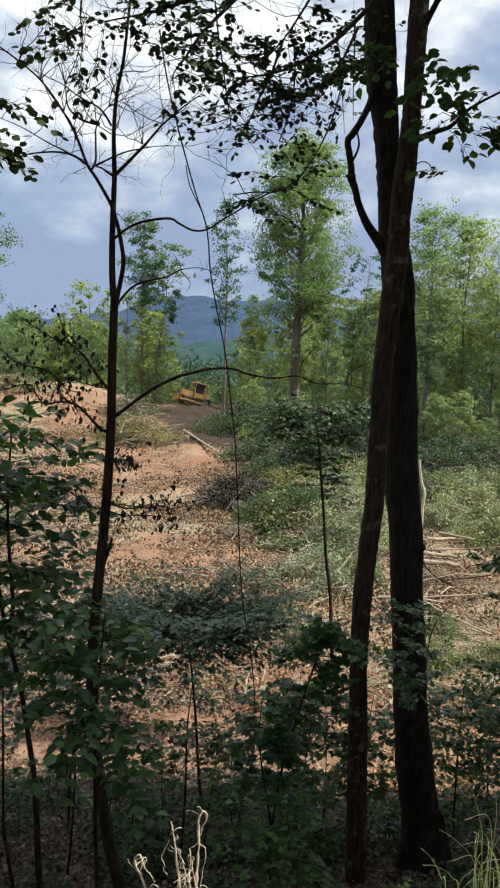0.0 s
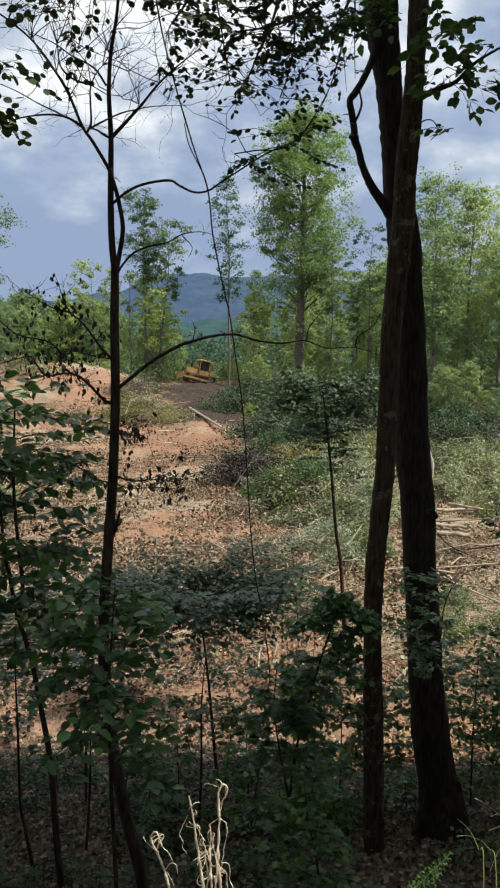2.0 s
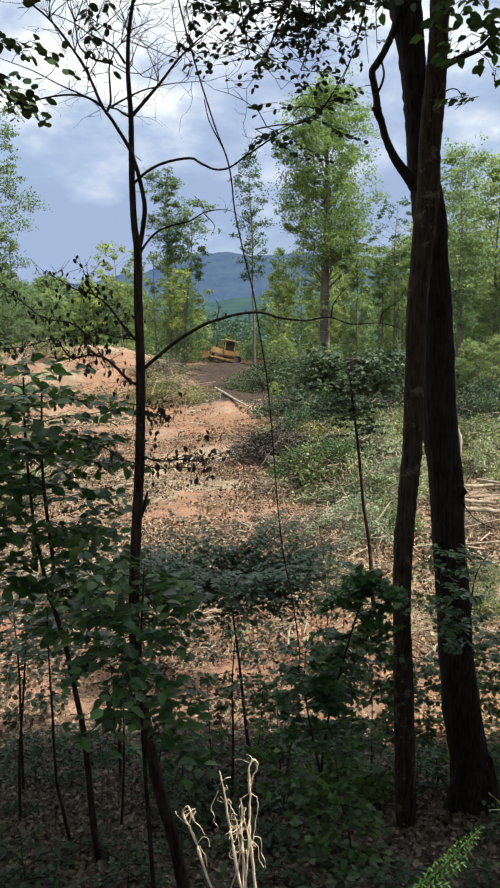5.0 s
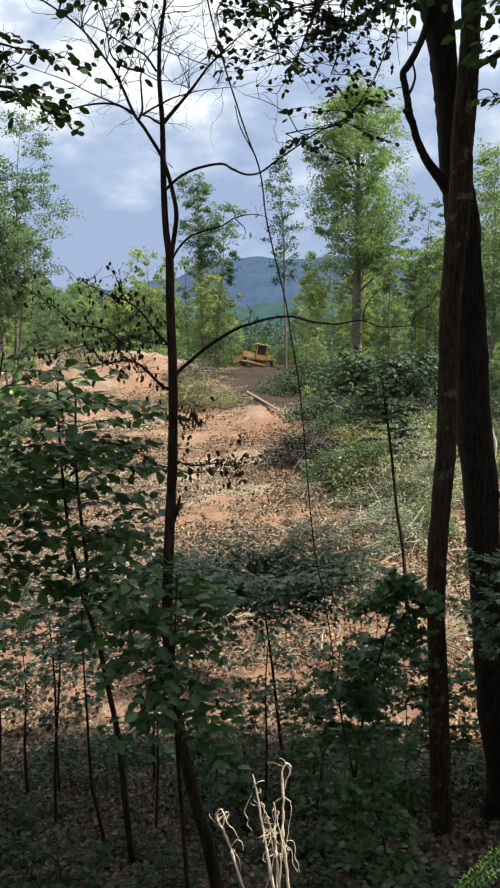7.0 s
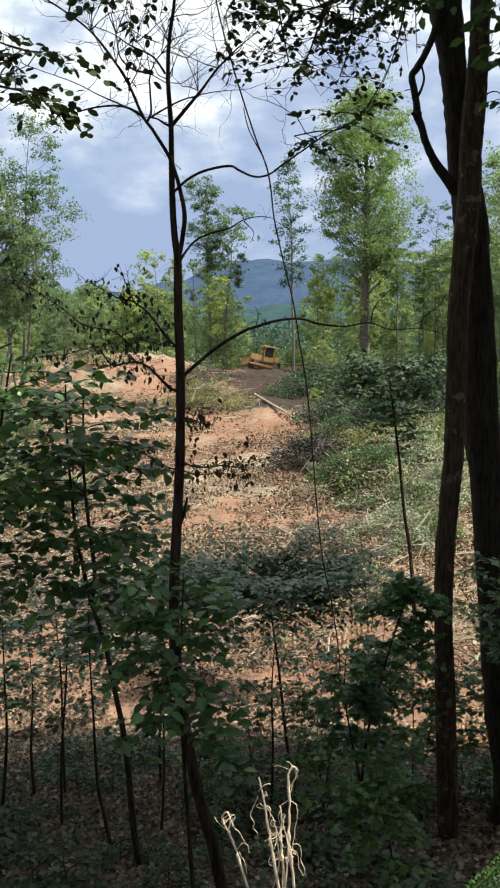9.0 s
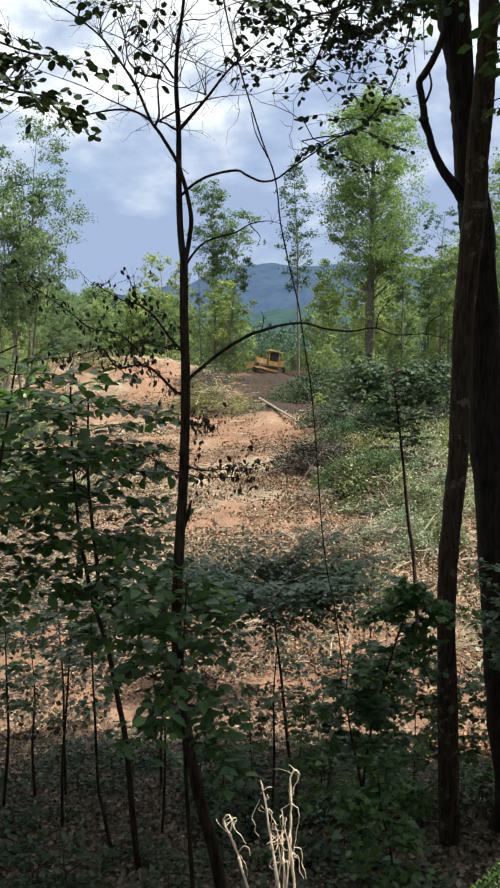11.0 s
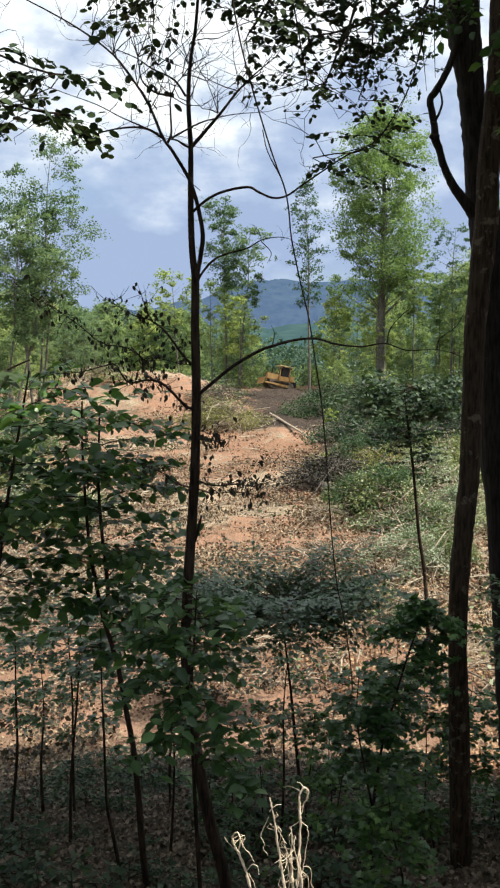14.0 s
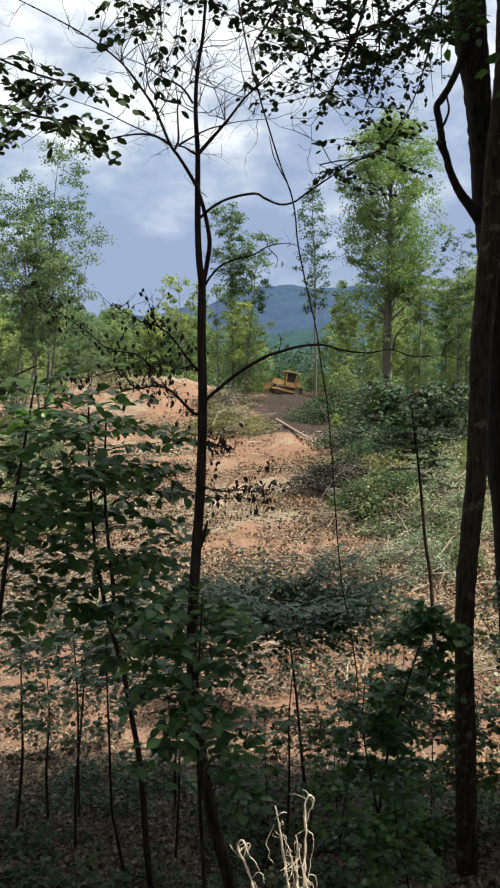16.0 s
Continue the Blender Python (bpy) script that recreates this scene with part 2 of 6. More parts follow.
def thing(name, label, category, group="", at=(0, 0, 0), kind=""):
    ob = new(name)
    ob.location = at
    return tagged(ob, label, category, group, kind)


def np_mesh(name, verts, loops, totals):
    me = bpy.data.meshes.new(name)
    verts = np.ascontiguousarray(verts, dtype=np.float32)
    me.vertices.add(len(verts))
    me.vertices.foreach_set("co", verts.ravel())
    me.loops.add(len(loops))
    me.loops.foreach_set("vertex_index", np.asarray(loops, dtype=np.int32))
    me.polygons.add(len(totals))
    totals = np.asarray(totals, dtype=np.int32)
    me.polygons.foreach_set("loop_start", np.concatenate([[0], np.cumsum(totals)[:-1]]).astype(np.int32))
    me.polygons.foreach_set("loop_total", totals)
    me.update(calc_edges=True)
    me.validate()
    return me


LEAF_SHAPES = {
    # points (along, across, out of plane) and faces
    "far": (((0, 0, 0), (0.45, 0.42, 0.05), (1, 0, 0), (0.5, -0.40, -0.04)), ((0, 3, 2, 1),)),
    "broad": (((0, 0, 0), (0.30, 0.30, 0.07), (0.30, -0.30, 0.07), (0.55, 0, 0), (0.68, 0.25, 0.03), (0.68, -0.25, 0.03), (1, 0, -0.10)),
              ((0, 3, 4, 1), (0, 2, 5, 3), (3, 6, 4), (3, 5, 6))),
    "lobed": (((0, 0, 0), (0.18, 0.44, 0.06), (0.42, 0.22, 0.02), (0.66, 0.50, 0.0), (0.70, 0.18, 0.0), (1, 0, -0.08),
               (0.70, -0.18, 0.0), (0.66, -0.50, 0.0), (0.42, -0.22, 0.02), (0.18, -0.44, 0.06)),
              ((0, 2, 1), (0, 8, 4, 2), (2, 4, 3), (4, 6, 5), (4, 8, 6), (6, 8, 7), (0, 9, 8))),
    "round": (((0, 0, 0), (0.22, 0.30, 0.05), (0.22, -0.30, 0.05), (0.55, 0, -0.02), (0.62, 0.40, 0.0), (0.62, -0.40, 0.0), (0.93, 0.20, -0.06), (0.93, -0.20, -0.06), (1.03, 0, -0.10)),
              ((0, 3, 4, 1), (0, 2, 5, 3), (3, 8, 6, 4), (3, 5, 7, 8))),
    "slim": (((0, 0, 0), (0.4, 0.17, 0.04), (1, 0, -0.06), (0.4, -0.17, 0.04)), ((0, 3, 2, 1),)),
}


def leaf_mesh(name, C, D, U, size, shape="far"):
    """Many leaves in one mesh: bases C, directions D, up vectors U, lengths."""
    C, D, U = (np.asarray(a, dtype=float) for a in (C, D, U))
    D = D / np.maximum(np.linalg.norm(D, axis=1, keepdims=True), 1e-9)
    S = np.cross(U, D)
    S /= np.maximum(np.linalg.norm(S, axis=1, keepdims=True), 1e-9)
    Nn = np.cross(D, S)
    pts, faces = LEAF_SHAPES[shape]
    size = np.broadcast_to(np.asarray(size, dtype=float), (len(C),))[:, None]
    V = np.stack([C + size * (u * D + v * S + w * Nn) for u, v, w in pts], 1).reshape(-1, 3)
    flat = np.concatenate([np.array(q) for q in faces])
    loops = (flat[None, :] + len(pts) * np.arange(len(C))[:, None]).ravel()
    return np_mesh(name, V, loops, np.tile([len(q) for q in faces], len(C)))


def smooth_path(pts, steps=4):
    """A Catmull-Rom curve through the points (x, y, z, radius)."""
    p = np.array(pts, dtype=float)
    p = np.vstack([2 * p[0] - p[1], p, 2 * p[-1] - p[-2]])
    out = []
    for i in range(1, len(p) - 2):
        a, b, c, d = p[i - 1:i + 3]
        for k in range(steps):
            t = k / steps
            out.append(0.5 * (2 * b + (c - a) * t + (2 * a - 5 * b + 4 * c - d) * t * t + (3 * b - a - 3 * c + d) * t ** 3))
    out.append(p[-2])
    return np.array(out)


def tube_arrays(path, sides=8, rough=0.0, seed=0):
    """Vertices and quads of a tapering round limb along rows of x, y, z, radius."""
    r = np.random.default_rng(seed)
    p, rad = path[:, :3], np.maximum(path[:, 3], 0.0006)
    tan = np.gradient(p, axis=0)
    tan /= np.maximum(np.linalg.norm(tan, axis=1, keepdims=True), 1e-9)
    ref = np.array([1.0, 0.0, 0.0]) if abs(tan[0][0]) < 0.8 else np.array([0.0, 1.0, 0.0])
    a = np.arange(sides) * 2 * math.pi / sides
    lump = 1 + rough * r.normal(size=sides)
    V = []
    for q, t, rr in zip(p, tan, rad):
        s = ref - t * ref.dot(t)
        s /= np.linalg.norm(s)
        ref = s
        b = np.cross(t, s)
        k = rr * lump * (1 + rough * 0.7 * r.normal(size=sides))
        V.append(q + (np.cos(a) * k)[:, None] * s + (np.sin(a) * k)[:, None] * b)
    n = len(p)
    i = np.arange(n - 1)[:, None] * sides + np.arange(sides)[None, :]
    j = np.arange(n - 1)[:, None] * sides + (np.arange(sides)[None, :] + 1) % sides
    F = np.stack([i, j, j + sides, i + sides], -1).reshape(-1, 4)
    return np.vstack(V), F


def tubes_mesh(name, paths, sides=6, rough=0.0, seed=1):
    VV, FF, base = [], [], 0
    for k, p in enumerate(paths):
        V, F = tube_arrays(np.asarray(p), sides, rough, seed + k)
        VV.append(V)
        FF.append(F + base)
        base += len(V)
    F = np.vstack(FF)
    return np_mesh(name, np.vstack(VV), F.ravel(), np.full(len(F), 4))


def limb(pts, r0, r1, steps=4):
    """A path through points with a radius that tapers from r0 to r1."""
    n = len(pts)
    return smooth_path([(*p, r0 + (r1 - r0) * (i / (n - 1))) for i, p in enumerate(pts)], steps)


# ---- ground ----
KNOTS = [(-400, 6), (-60, 1.2), (-6, 0.15), (0, 0), (0.8, -0.15), (2, -0.9), (3.5, -1.9), (5, -2.7), (8.5, -4.1), (14.7, -6.3),
         (18, -6.95), (28, -7.1), (36, -6.9), (45, -6.2), (60, -5.0), (70, -4.2), (80, -3.6), (95, -3.7), (130, -7), (250, -14),
         (600, -20), (6000, -20)]
KX, KZ = np.array(KNOTS, dtype=float).T
KS = np.gradient(KZ, KX)
_s = np.diff(KZ) / np.diff(KX)
KS[1:-1] = np.where(_s[:-1] * _s[1:] > 0, 2 * _s[:-1] * _s[1:] / np.where(_s[:-1] + _s[1:] == 0, 1, _s[:-1] + _s[1:]), 0)


def ground_z(x, y):
    """Height of the bank, the cut and the far slope."""
    x, y = np.asarray(x, dtype=float), np.asarray(y, dtype=float)
    i = np.clip(np.searchsorted(KX, y) - 1, 0, len(KX) - 2)
    h = KX[i + 1] - KX[i]
    u = np.clip((y - KX[i]) / h, 0, 1)
    z = (2 * u ** 3 - 3 * u * u + 1) * KZ[i] + (u ** 3 - 2 * u * u + u) * h * KS[i] + (3 * u * u - 2 * u ** 3) * KZ[i + 1] + (u ** 3 - u * u) * h * KS[i + 1]

    def hill(a, b, sx, sy):
        return np.exp(-((x - a) / sx) ** 2 - ((y - b) / sy) ** 2)
    return z + 2.7 * np.exp(-((x + 12.5) / 8.5) ** 4 - ((y - 71) / 8) ** 2) + 0.7 * hill(9, 52, 7, 9) - 0.5 * hill(-3, 46, 6, 6) + 0.9 * hill(-22, 45, 10, 14)


def on_ground(x, y, up=0.0):
    return (x, y, float(ground_z(x, y)) + up)


def smoothstep(a, b, v):
    t = np.clip((v - a) / (b - a), 0, 1)
    return t * t * (3 - 2 * t)


def surface_z(x, y):
    """Height of the ground with its humps, at one place."""
    cut = float(smoothstep(13, 17, y) * (1 - smoothstep(84, 96, y)))
    near = math.exp(-(x / 400) ** 2 - (y / 600) ** 2)
    big = noise.fractal((x * 0.22, y * 0.22, 0.3), 0.9, 2.1, 5)
    small = noise.fractal((x * 1.3, y * 1.3, 4.7), 0.8, 2.2, 3)
    return float(ground_z(x, y)) + near * (big * (0.06 + 0.38 * cut * float(smoothstep(20, 45, y))) + small * (0.02 + 0.12 * cut))


def build_ground():
    far = np.geomspace(1.5, 4200, 34)
    xs = np.concatenate([-(28 + far)[::-1], np.arange(-28, 28.01, 0.28), 28 + far])
    ys = np.concatenate([-(4 + np.geomspace(1, 900, 20))[::-1], np.arange(-4, 64, 0.27), np.arange(64, 100, 0.6), 100 + np.geomspace(1.5, 4600, 40)])
    X, Y = np.meshgrid(xs, ys)
    Z = ground_z(X, Y)
    fx, fy = X.ravel(), Y.ravel()
    big = np.array([noise.fractal((a * 0.22, b * 0.22, 0.3), 0.9, 2.1, 5) for a, b in zip(fx, fy)]).reshape(X.shape)
    small = np.array([noise.fractal((a * 1.3, b * 1.3, 4.7), 0.8, 2.2, 3) for a, b in zip(fx, fy)]).reshape(X.shape)
    cut = smoothstep(13, 17, Y) * (1 - smoothstep(84, 96, Y))
    near = np.exp(-(X / 400) ** 2 - (Y / 600) ** 2)
    Z = Z + near * (big * (0.06 + 0.38 * cut * smoothstep(20, 45, Y)) + small * (0.02 + 0.12 * cut))
    patch = np.array([noise.fractal((a * 0.11, b * 0.16, 8.1), 0.7, 2.0, 6) for a, b in zip(fx, fy)]).reshape(X.shape)
    edge_y = 13.2 + 1.2 * big - 2.6 * smoothstep(0.5, 2.5, X)
    litter = 1 - smoothstep(edge_y, edge_y + 2.0, Y)
    side = smoothstep(-2, 8, X - 0.06 * (Y - 40) + 5 * patch)
    green = side * smoothstep(24, 34, Y) * (1 - smoothstep(84, 92, Y)) * 0.10 + 0.28 * patch * smoothstep(22, 30, Y)
    green += 0.7 * (1 - smoothstep(-17, -9, X + 3 * patch)) * smoothstep(26, 34, Y) * (1 - smoothstep(60, 66, Y))
    debris = 0.36 + 0.55 * patch + 0.22 * np.exp(-((Y - 34) / 9) ** 2) - 0.15 * np.exp(-((Y - 20) / 4) ** 2) + 0.35 * smoothstep(2, 5, X) * (1 - smoothstep(60, 64, Y))
    # mask of the dark soil whose shade is painted in, below the crest
    shaded_soil = 1.05 * np.exp(-((X - 9.5) / 12.8) ** 4 - ((Y - 70.5) / 14.0) ** 4) + 0.3 * patch
    forest = smoothstep(84, 93, Y + 5 * big) + smoothstep(19, 27, np.abs(X - 1)) * smoothstep(50, 62, Y) * (X > 0)
    ny, nx = X.shape
    i = (np.arange(ny - 1)[:, None] * nx + np.arange(nx - 1)[None, :])
    F = np.stack([i, i + 1, i + nx + 1, i + nx], -1).reshape(-1, 4)
    me = np_mesh("ground", np.stack([X, Y, Z], -1).reshape(-1, 3), F.ravel(), np.full(len(F), 4))
    for key, val in (("shaded_soil", shaded_soil), ("litter", litter), ("green", green), ("debris", debris), ("forest", np.clip(forest, 0, 1))):
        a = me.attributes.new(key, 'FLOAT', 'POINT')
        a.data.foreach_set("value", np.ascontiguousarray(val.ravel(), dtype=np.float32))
    ob = part("ground", me, SOIL, smooth=True)
    tagged(ob, "red clay cut slope with leaf litter and churned debris", "ground", kind="structure")


build_ground()


# ---- foliage ----
def unit(v):
    v = np.asarray(v, dtype=float)
    return v / max(np.linalg.norm(v), 1e-9)


class Foliage:
    """Twigs and leaves that are gathered, then made into two meshes."""

    def __init__(self, seed):
        self.r = np.random.default_rng(seed)
        self.twigs, self.C, self.D, self.U, self.S = [], [], [], [], []

    def leaf(self, c, d, size, flat=0.5):
        self.C.append(c)
        self.D.append(d)
        self.U.append(np.array((0, 0, 1.0)) + self.r.normal(size=3) * flat)
        self.S.append(size * self.r.uniform(0.6, 1.25))

    def spray(self, start, direction, length, leaf, pairs=6, droop=0.25, flat=0.5, side=2, thick=0.004, first=0.2):
        """A twig with leaves to both sides, and side twigs."""
        r = self.r
        d, start = unit(direction), np.asarray(start, dtype=float)
        across = unit(np.cross(d, (0, 0, 1)) + r.normal(size=3) * 0.15)
        wob = r.normal(size=(6, 3)) * length * 0.03
        ts = np.linspace(0, 1, 6)
        pts = [start + d * length * t + np.array((0, 0, -droop * length * t * t)) + wob[i] * t for i, t in enumerate(ts)]
        self.twigs.append(np.array([(*p, thick * (1 - 0.75 * t)) for p, t in zip(pts, ts)]))
        for k in range(pairs):
            t = first + (1 - first) * (k + r.uniform(0, 0.8)) / pairs
            t = min(t, 0.999)
            i = int(t * 5)
            p = pts[i] + (pts[i + 1] - pts[i]) * (t * 5 - i)
            for s in (-1, 1):
                if r.random() < 0.12:
                    continue
                self.leaf(p + r.normal(size=3) * leaf * 0.12, across * s + d * r.uniform(0.2, 0.9) + r.normal(size=3) * 0.22 - np.array((0, 0, r.uniform(0, 0.55))), leaf, flat)
        self.leaf(pts[-1], d + r.normal(size=3) * 0.2, leaf, flat)
        for k in range(side):
            t = r.uniform(0.25, 0.8)
            i = int(t * 5)
            s = -1 if k % 2 else 1
            self.spray(pts[i], d + across * s * r.uniform(0.6, 1.3) + (0, 0, r.uniform(-0.1, 0.2)), length * r.uniform(0.35, 0.6), leaf, max(2, pairs // 2), droop, flat, 0, thick * 0.6, 0.15)

    def bare(self, start, direction, length, thick=0.006, forks=3, level=2, up=0.25):
        """A leafless twig that forks into finer ones."""
        r = self.r
        d, start = unit(direction), np.asarray(start, dtype=float)
        pts, p = [], start.copy()
        for k in range(6):
            t = k / 5
            pts.append((*p, thick * (1 - 0.7 * t)))
            d = unit(d + r.normal(size=3) * 0.26 + (0, 0, up * 0.2))
            p = p + d * length / 5
        self.twigs.append(np.array(pts))
        if level > 0:
            for k in range(forks):
                q = pts[1 + int(r.integers(0, 5)) % 5]
                self.bare(q[:3], d + r.normal(size=3) * 0.55 + (0, 0, up), length * r.uniform(0.4, 0.7), max(thick * 0.5, 0.0014), forks, level - 1, up)

    def cluster(self, centre, radius, count, leaf, flat=0.8):
        """A loose clump of leaves."""
        r = self.r
        P = r.normal(size=(count, 3)) * np.asarray(radius) * 0.5 + np.asarray(centre)
        for p in P:
            self.leaf(p, r.normal(size=3) + unit(p - np.asarray(centre)) * 0.7 - np.array((0, 0, 0.3)), leaf, flat)

    def build(self, parent, leaf_material, bark, shape="broad", crown="crown", twig="twigwork", sides=4):
        if self.twigs:
            tagged(part(twig, tubes_mesh(twig, self.twigs, sides), bark, parent, smooth=True), kind="stuff")
        if self.C:
            part(crown, leaf_mesh(crown, self.C, self.D, self.U, np.array(self.S), shape), leaf_material, parent)


# ---- far trees ----
def profile(style, s):
    if style == "column":
        return 0.55 + 0.45 * math.sin(math.pi * min(1, s * 1.05)) - 0.55 * max(0, s - 0.8) / 0.2
    if style == "dome":
        return 0.70 + 0.30 * math.sin(math.pi * min(1, 0.1 + s)) if s < 0.78 else 0.90 - 0.55 * (s - 0.78) / 0.22
    if style == "vase":
        return 0.42 + 0.75 * s if s < 0.72 else 0.96 - 1.5 * (s - 0.72)
    if style == "umbrella":
        return 0.25 + 0.75 * math.sin(math.pi * min(1.0, 0.15 + s * 0.8)) if s < 0.98 else 0.2
    if style == "wispy":
        return 0.35 + 0.5 * abs(math.sin(7 * s + 0.6)) - 0.25 * s
    return max(0.08, math.sin(math.pi * (0.12 + 0.86 * s)) ** 0.8)


def far_tree(name, label, at, height, radius, crown_from, clumps, per, leaf, material, seed, style="oval", stems=1, trunk_r=None, lean=(0, 0), clump_r=0.2, group="", category="tree", fine=2.0):
    r = np.random.default_rng(seed)
    top = thing(name, label, category, group, at)
    trunk_r = trunk_r or height * 0.011
    paths, C, D, U, S = [], [], [], [], []
    axes = []
    for k in range(stems):
        off = r.normal(size=2) * (0.0 if stems == 1 else radius * 0.35)
        h = height * (1 if k == 0 else r.uniform(0.7, 0.95))
        pts = []
        for i in range(7):
            t = i / 6
            w = r.normal(size=2) * height * 0.008
            pts.append((lean[0] * t + off[0] * t ** 0.7 + w[0] * t, lean[1] * t + off[1] * t ** 0.7 + w[1] * t, h * t - (0.4 if i == 0 else 0), trunk_r * (1 - 0.9 * t) / (1 if stems == 1 else 1.3)))
        axes.append((np.array(pts), h))
        paths.append(smooth_path(pts, 2))
    for k in range(clumps):
        pts, h = axes[k % stems]
        s = (k // stems + r.uniform(0, 1)) / max(1, clumps / stems)
        s = min(s, 1)
        hz = h * (crown_from + (1 - crown_from) * s)
        i = min(5, int(hz / h * 6))
        a = pts[i, :3] + (pts[i + 1, :3] - pts[i, :3]) * (hz / h * 6 - i)
        ang = k * 2.4 + r.normal() * 0.5
        out = radius * max(0.06, profile(style, s)) * r.uniform(0.25 if style == "dome" else 0.45, 1.05) / (1 if stems == 1 else 1.5)
        c = a + np.array((math.cos(ang) * out, math.sin(ang) * out, out * r.uniform(-0.05, 0.35)))
        root = a - np.array((0, 0, out * (0.6 if style == "dome" else 0.45)))
        mid = (root + c) / 2 + r.normal(size=3) * out * 0.08
        rr = max(0.012, trunk_r * (0.13 if style == "dome" else 0.28) * (1 - 0.8 * s))
        paths.append(np.array([(*root, rr), (*mid, rr * 0.7), (*c, rr * 0.3)]))
        cr = height * clump_r * r.uniform(0.10, 0.27)
        n = int(per * fine * r.uniform(0.5, 1.5))
        tuft = r.normal(size=(6, 3)) * np.array((0.85, 0.85, 0.55)) * cr
        off = tuft[r.integers(0, 6, size=n)] + r.normal(size=(n, 3)) * np.array((0.50, 0.50, 0.26)) * cr
        C.append(c + off)
        D.append(r.normal(size=(n, 3)) + off / cr * 0.6 - np.array((0, 0, 0.35)))
        U.append(np.array((0, 0, 1.0)) + r.normal(size=(n, 3)) * 0.7)
        S.append(leaf * (0.62 if fine > 1 else 1.0) * r.uniform(0.55, 1.35, size=n))
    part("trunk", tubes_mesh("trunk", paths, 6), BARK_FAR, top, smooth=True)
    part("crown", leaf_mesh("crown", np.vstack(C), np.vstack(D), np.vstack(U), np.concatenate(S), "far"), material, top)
    return top


def place(src, x, y, turn, size, sink=0.1, tall=1.0):
    z = float(ground_z(x, y))
    return copy_thing(src, Matrix.Translation((x, y, z - sink)) @ Matrix.Rotation(turn, 4, 'Z') @ Matrix.Diagonal((size, size, size * tall, 1)))


def far_trees():
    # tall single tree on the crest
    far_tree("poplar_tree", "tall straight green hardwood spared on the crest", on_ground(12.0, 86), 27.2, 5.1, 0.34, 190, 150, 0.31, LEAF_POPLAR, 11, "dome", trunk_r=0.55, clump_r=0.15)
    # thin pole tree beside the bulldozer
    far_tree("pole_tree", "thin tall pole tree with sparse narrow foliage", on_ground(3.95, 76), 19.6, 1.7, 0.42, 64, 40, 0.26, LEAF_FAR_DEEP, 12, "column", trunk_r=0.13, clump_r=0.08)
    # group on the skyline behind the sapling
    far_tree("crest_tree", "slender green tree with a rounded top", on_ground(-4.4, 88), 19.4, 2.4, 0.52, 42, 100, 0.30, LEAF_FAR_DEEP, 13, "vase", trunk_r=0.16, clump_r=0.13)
    far_tree("crest_tree", "slender leaning tree with a small round crown", on_ground(-3.0, 87), 16.0, 2.1, 0.55, 24, 70, 0.36, LEAF_FAR_DARK_HAZED, 14, "vase", trunk_r=0.13, lean=(1.4, 0), clump_r=0.13)
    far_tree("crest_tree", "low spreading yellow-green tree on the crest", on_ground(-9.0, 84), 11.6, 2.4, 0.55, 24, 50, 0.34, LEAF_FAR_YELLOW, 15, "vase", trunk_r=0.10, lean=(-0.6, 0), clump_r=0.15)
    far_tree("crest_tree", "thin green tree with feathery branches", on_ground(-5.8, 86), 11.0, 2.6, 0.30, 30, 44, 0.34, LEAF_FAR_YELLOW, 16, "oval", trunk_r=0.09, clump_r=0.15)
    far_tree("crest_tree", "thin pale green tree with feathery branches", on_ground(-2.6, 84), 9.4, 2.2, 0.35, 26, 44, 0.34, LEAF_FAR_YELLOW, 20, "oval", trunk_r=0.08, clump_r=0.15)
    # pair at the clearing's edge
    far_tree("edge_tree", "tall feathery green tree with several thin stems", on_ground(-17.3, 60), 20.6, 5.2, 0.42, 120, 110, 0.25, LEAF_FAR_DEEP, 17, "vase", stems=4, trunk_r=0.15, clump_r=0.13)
    far_tree("edge_tree", "leaning forked tree at the clearing's edge", on_ground(-18.6, 58), 14.5, 3.6, 0.45, 54, 90, 0.28, LEAF_FAR_DARK_HAZED, 18, "vase", stems=2, trunk_r=0.14, lean=(2.4, 0), clump_r=0.13)
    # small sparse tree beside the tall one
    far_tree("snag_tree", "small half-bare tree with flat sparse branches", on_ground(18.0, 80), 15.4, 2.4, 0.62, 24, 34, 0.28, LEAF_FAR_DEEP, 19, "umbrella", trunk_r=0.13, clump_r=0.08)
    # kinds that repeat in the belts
    a = far_tree("forest_tree", "broad green hardwood at the clearing's edge", on_ground(20.2, 66), 18.6, 3.0, 0.34, 62, 90, 0.30, LEAF_FAR_HAZED, 21, "dome", group="woods at the edge", trunk_r=0.18, clump_r=0.17)
    b = far_tree("forest_tree", "bright green hardwood in the woods", on_ground(23.8, 68), 17.9, 2.8, 0.36, 58, 90, 0.30, LEAF_FAR_HAZED, 22, "dome", group="woods at the edge", trunk_r=0.18, clump_r=0.17)
    c = far_tree("forest_tree", "green slim tree in the woods", on_ground(21.0, 92), 12.0, 2.6, 0.3, 46, 60, 0.40, LEAF_FAR_DARK_HAZED, 23, group="woods at the edge", trunk_r=0.11, clump_r=0.17)
    d = far_tree("young_tree", "young leafy tree in the belt behind the clearing", on_ground(7.4, 90), 9.5, 2.5, 0.20, 40, 46, 0.33, LEAF_FAR_HAZED, 24, group="young growth", trunk_r=0.08, clump_r=0.17, fine=1.9)
    e = far_tree("young_tree", "young pale green tree in the belt behind the clearing", on_ground(10.4, 94), 9.0, 2.6, 0.18, 40, 46, 0.33, LEAF_FAR_DARK_HAZED, 25, group="young growth", trunk_r=0.07, clump_r=0.17, fine=1.9)
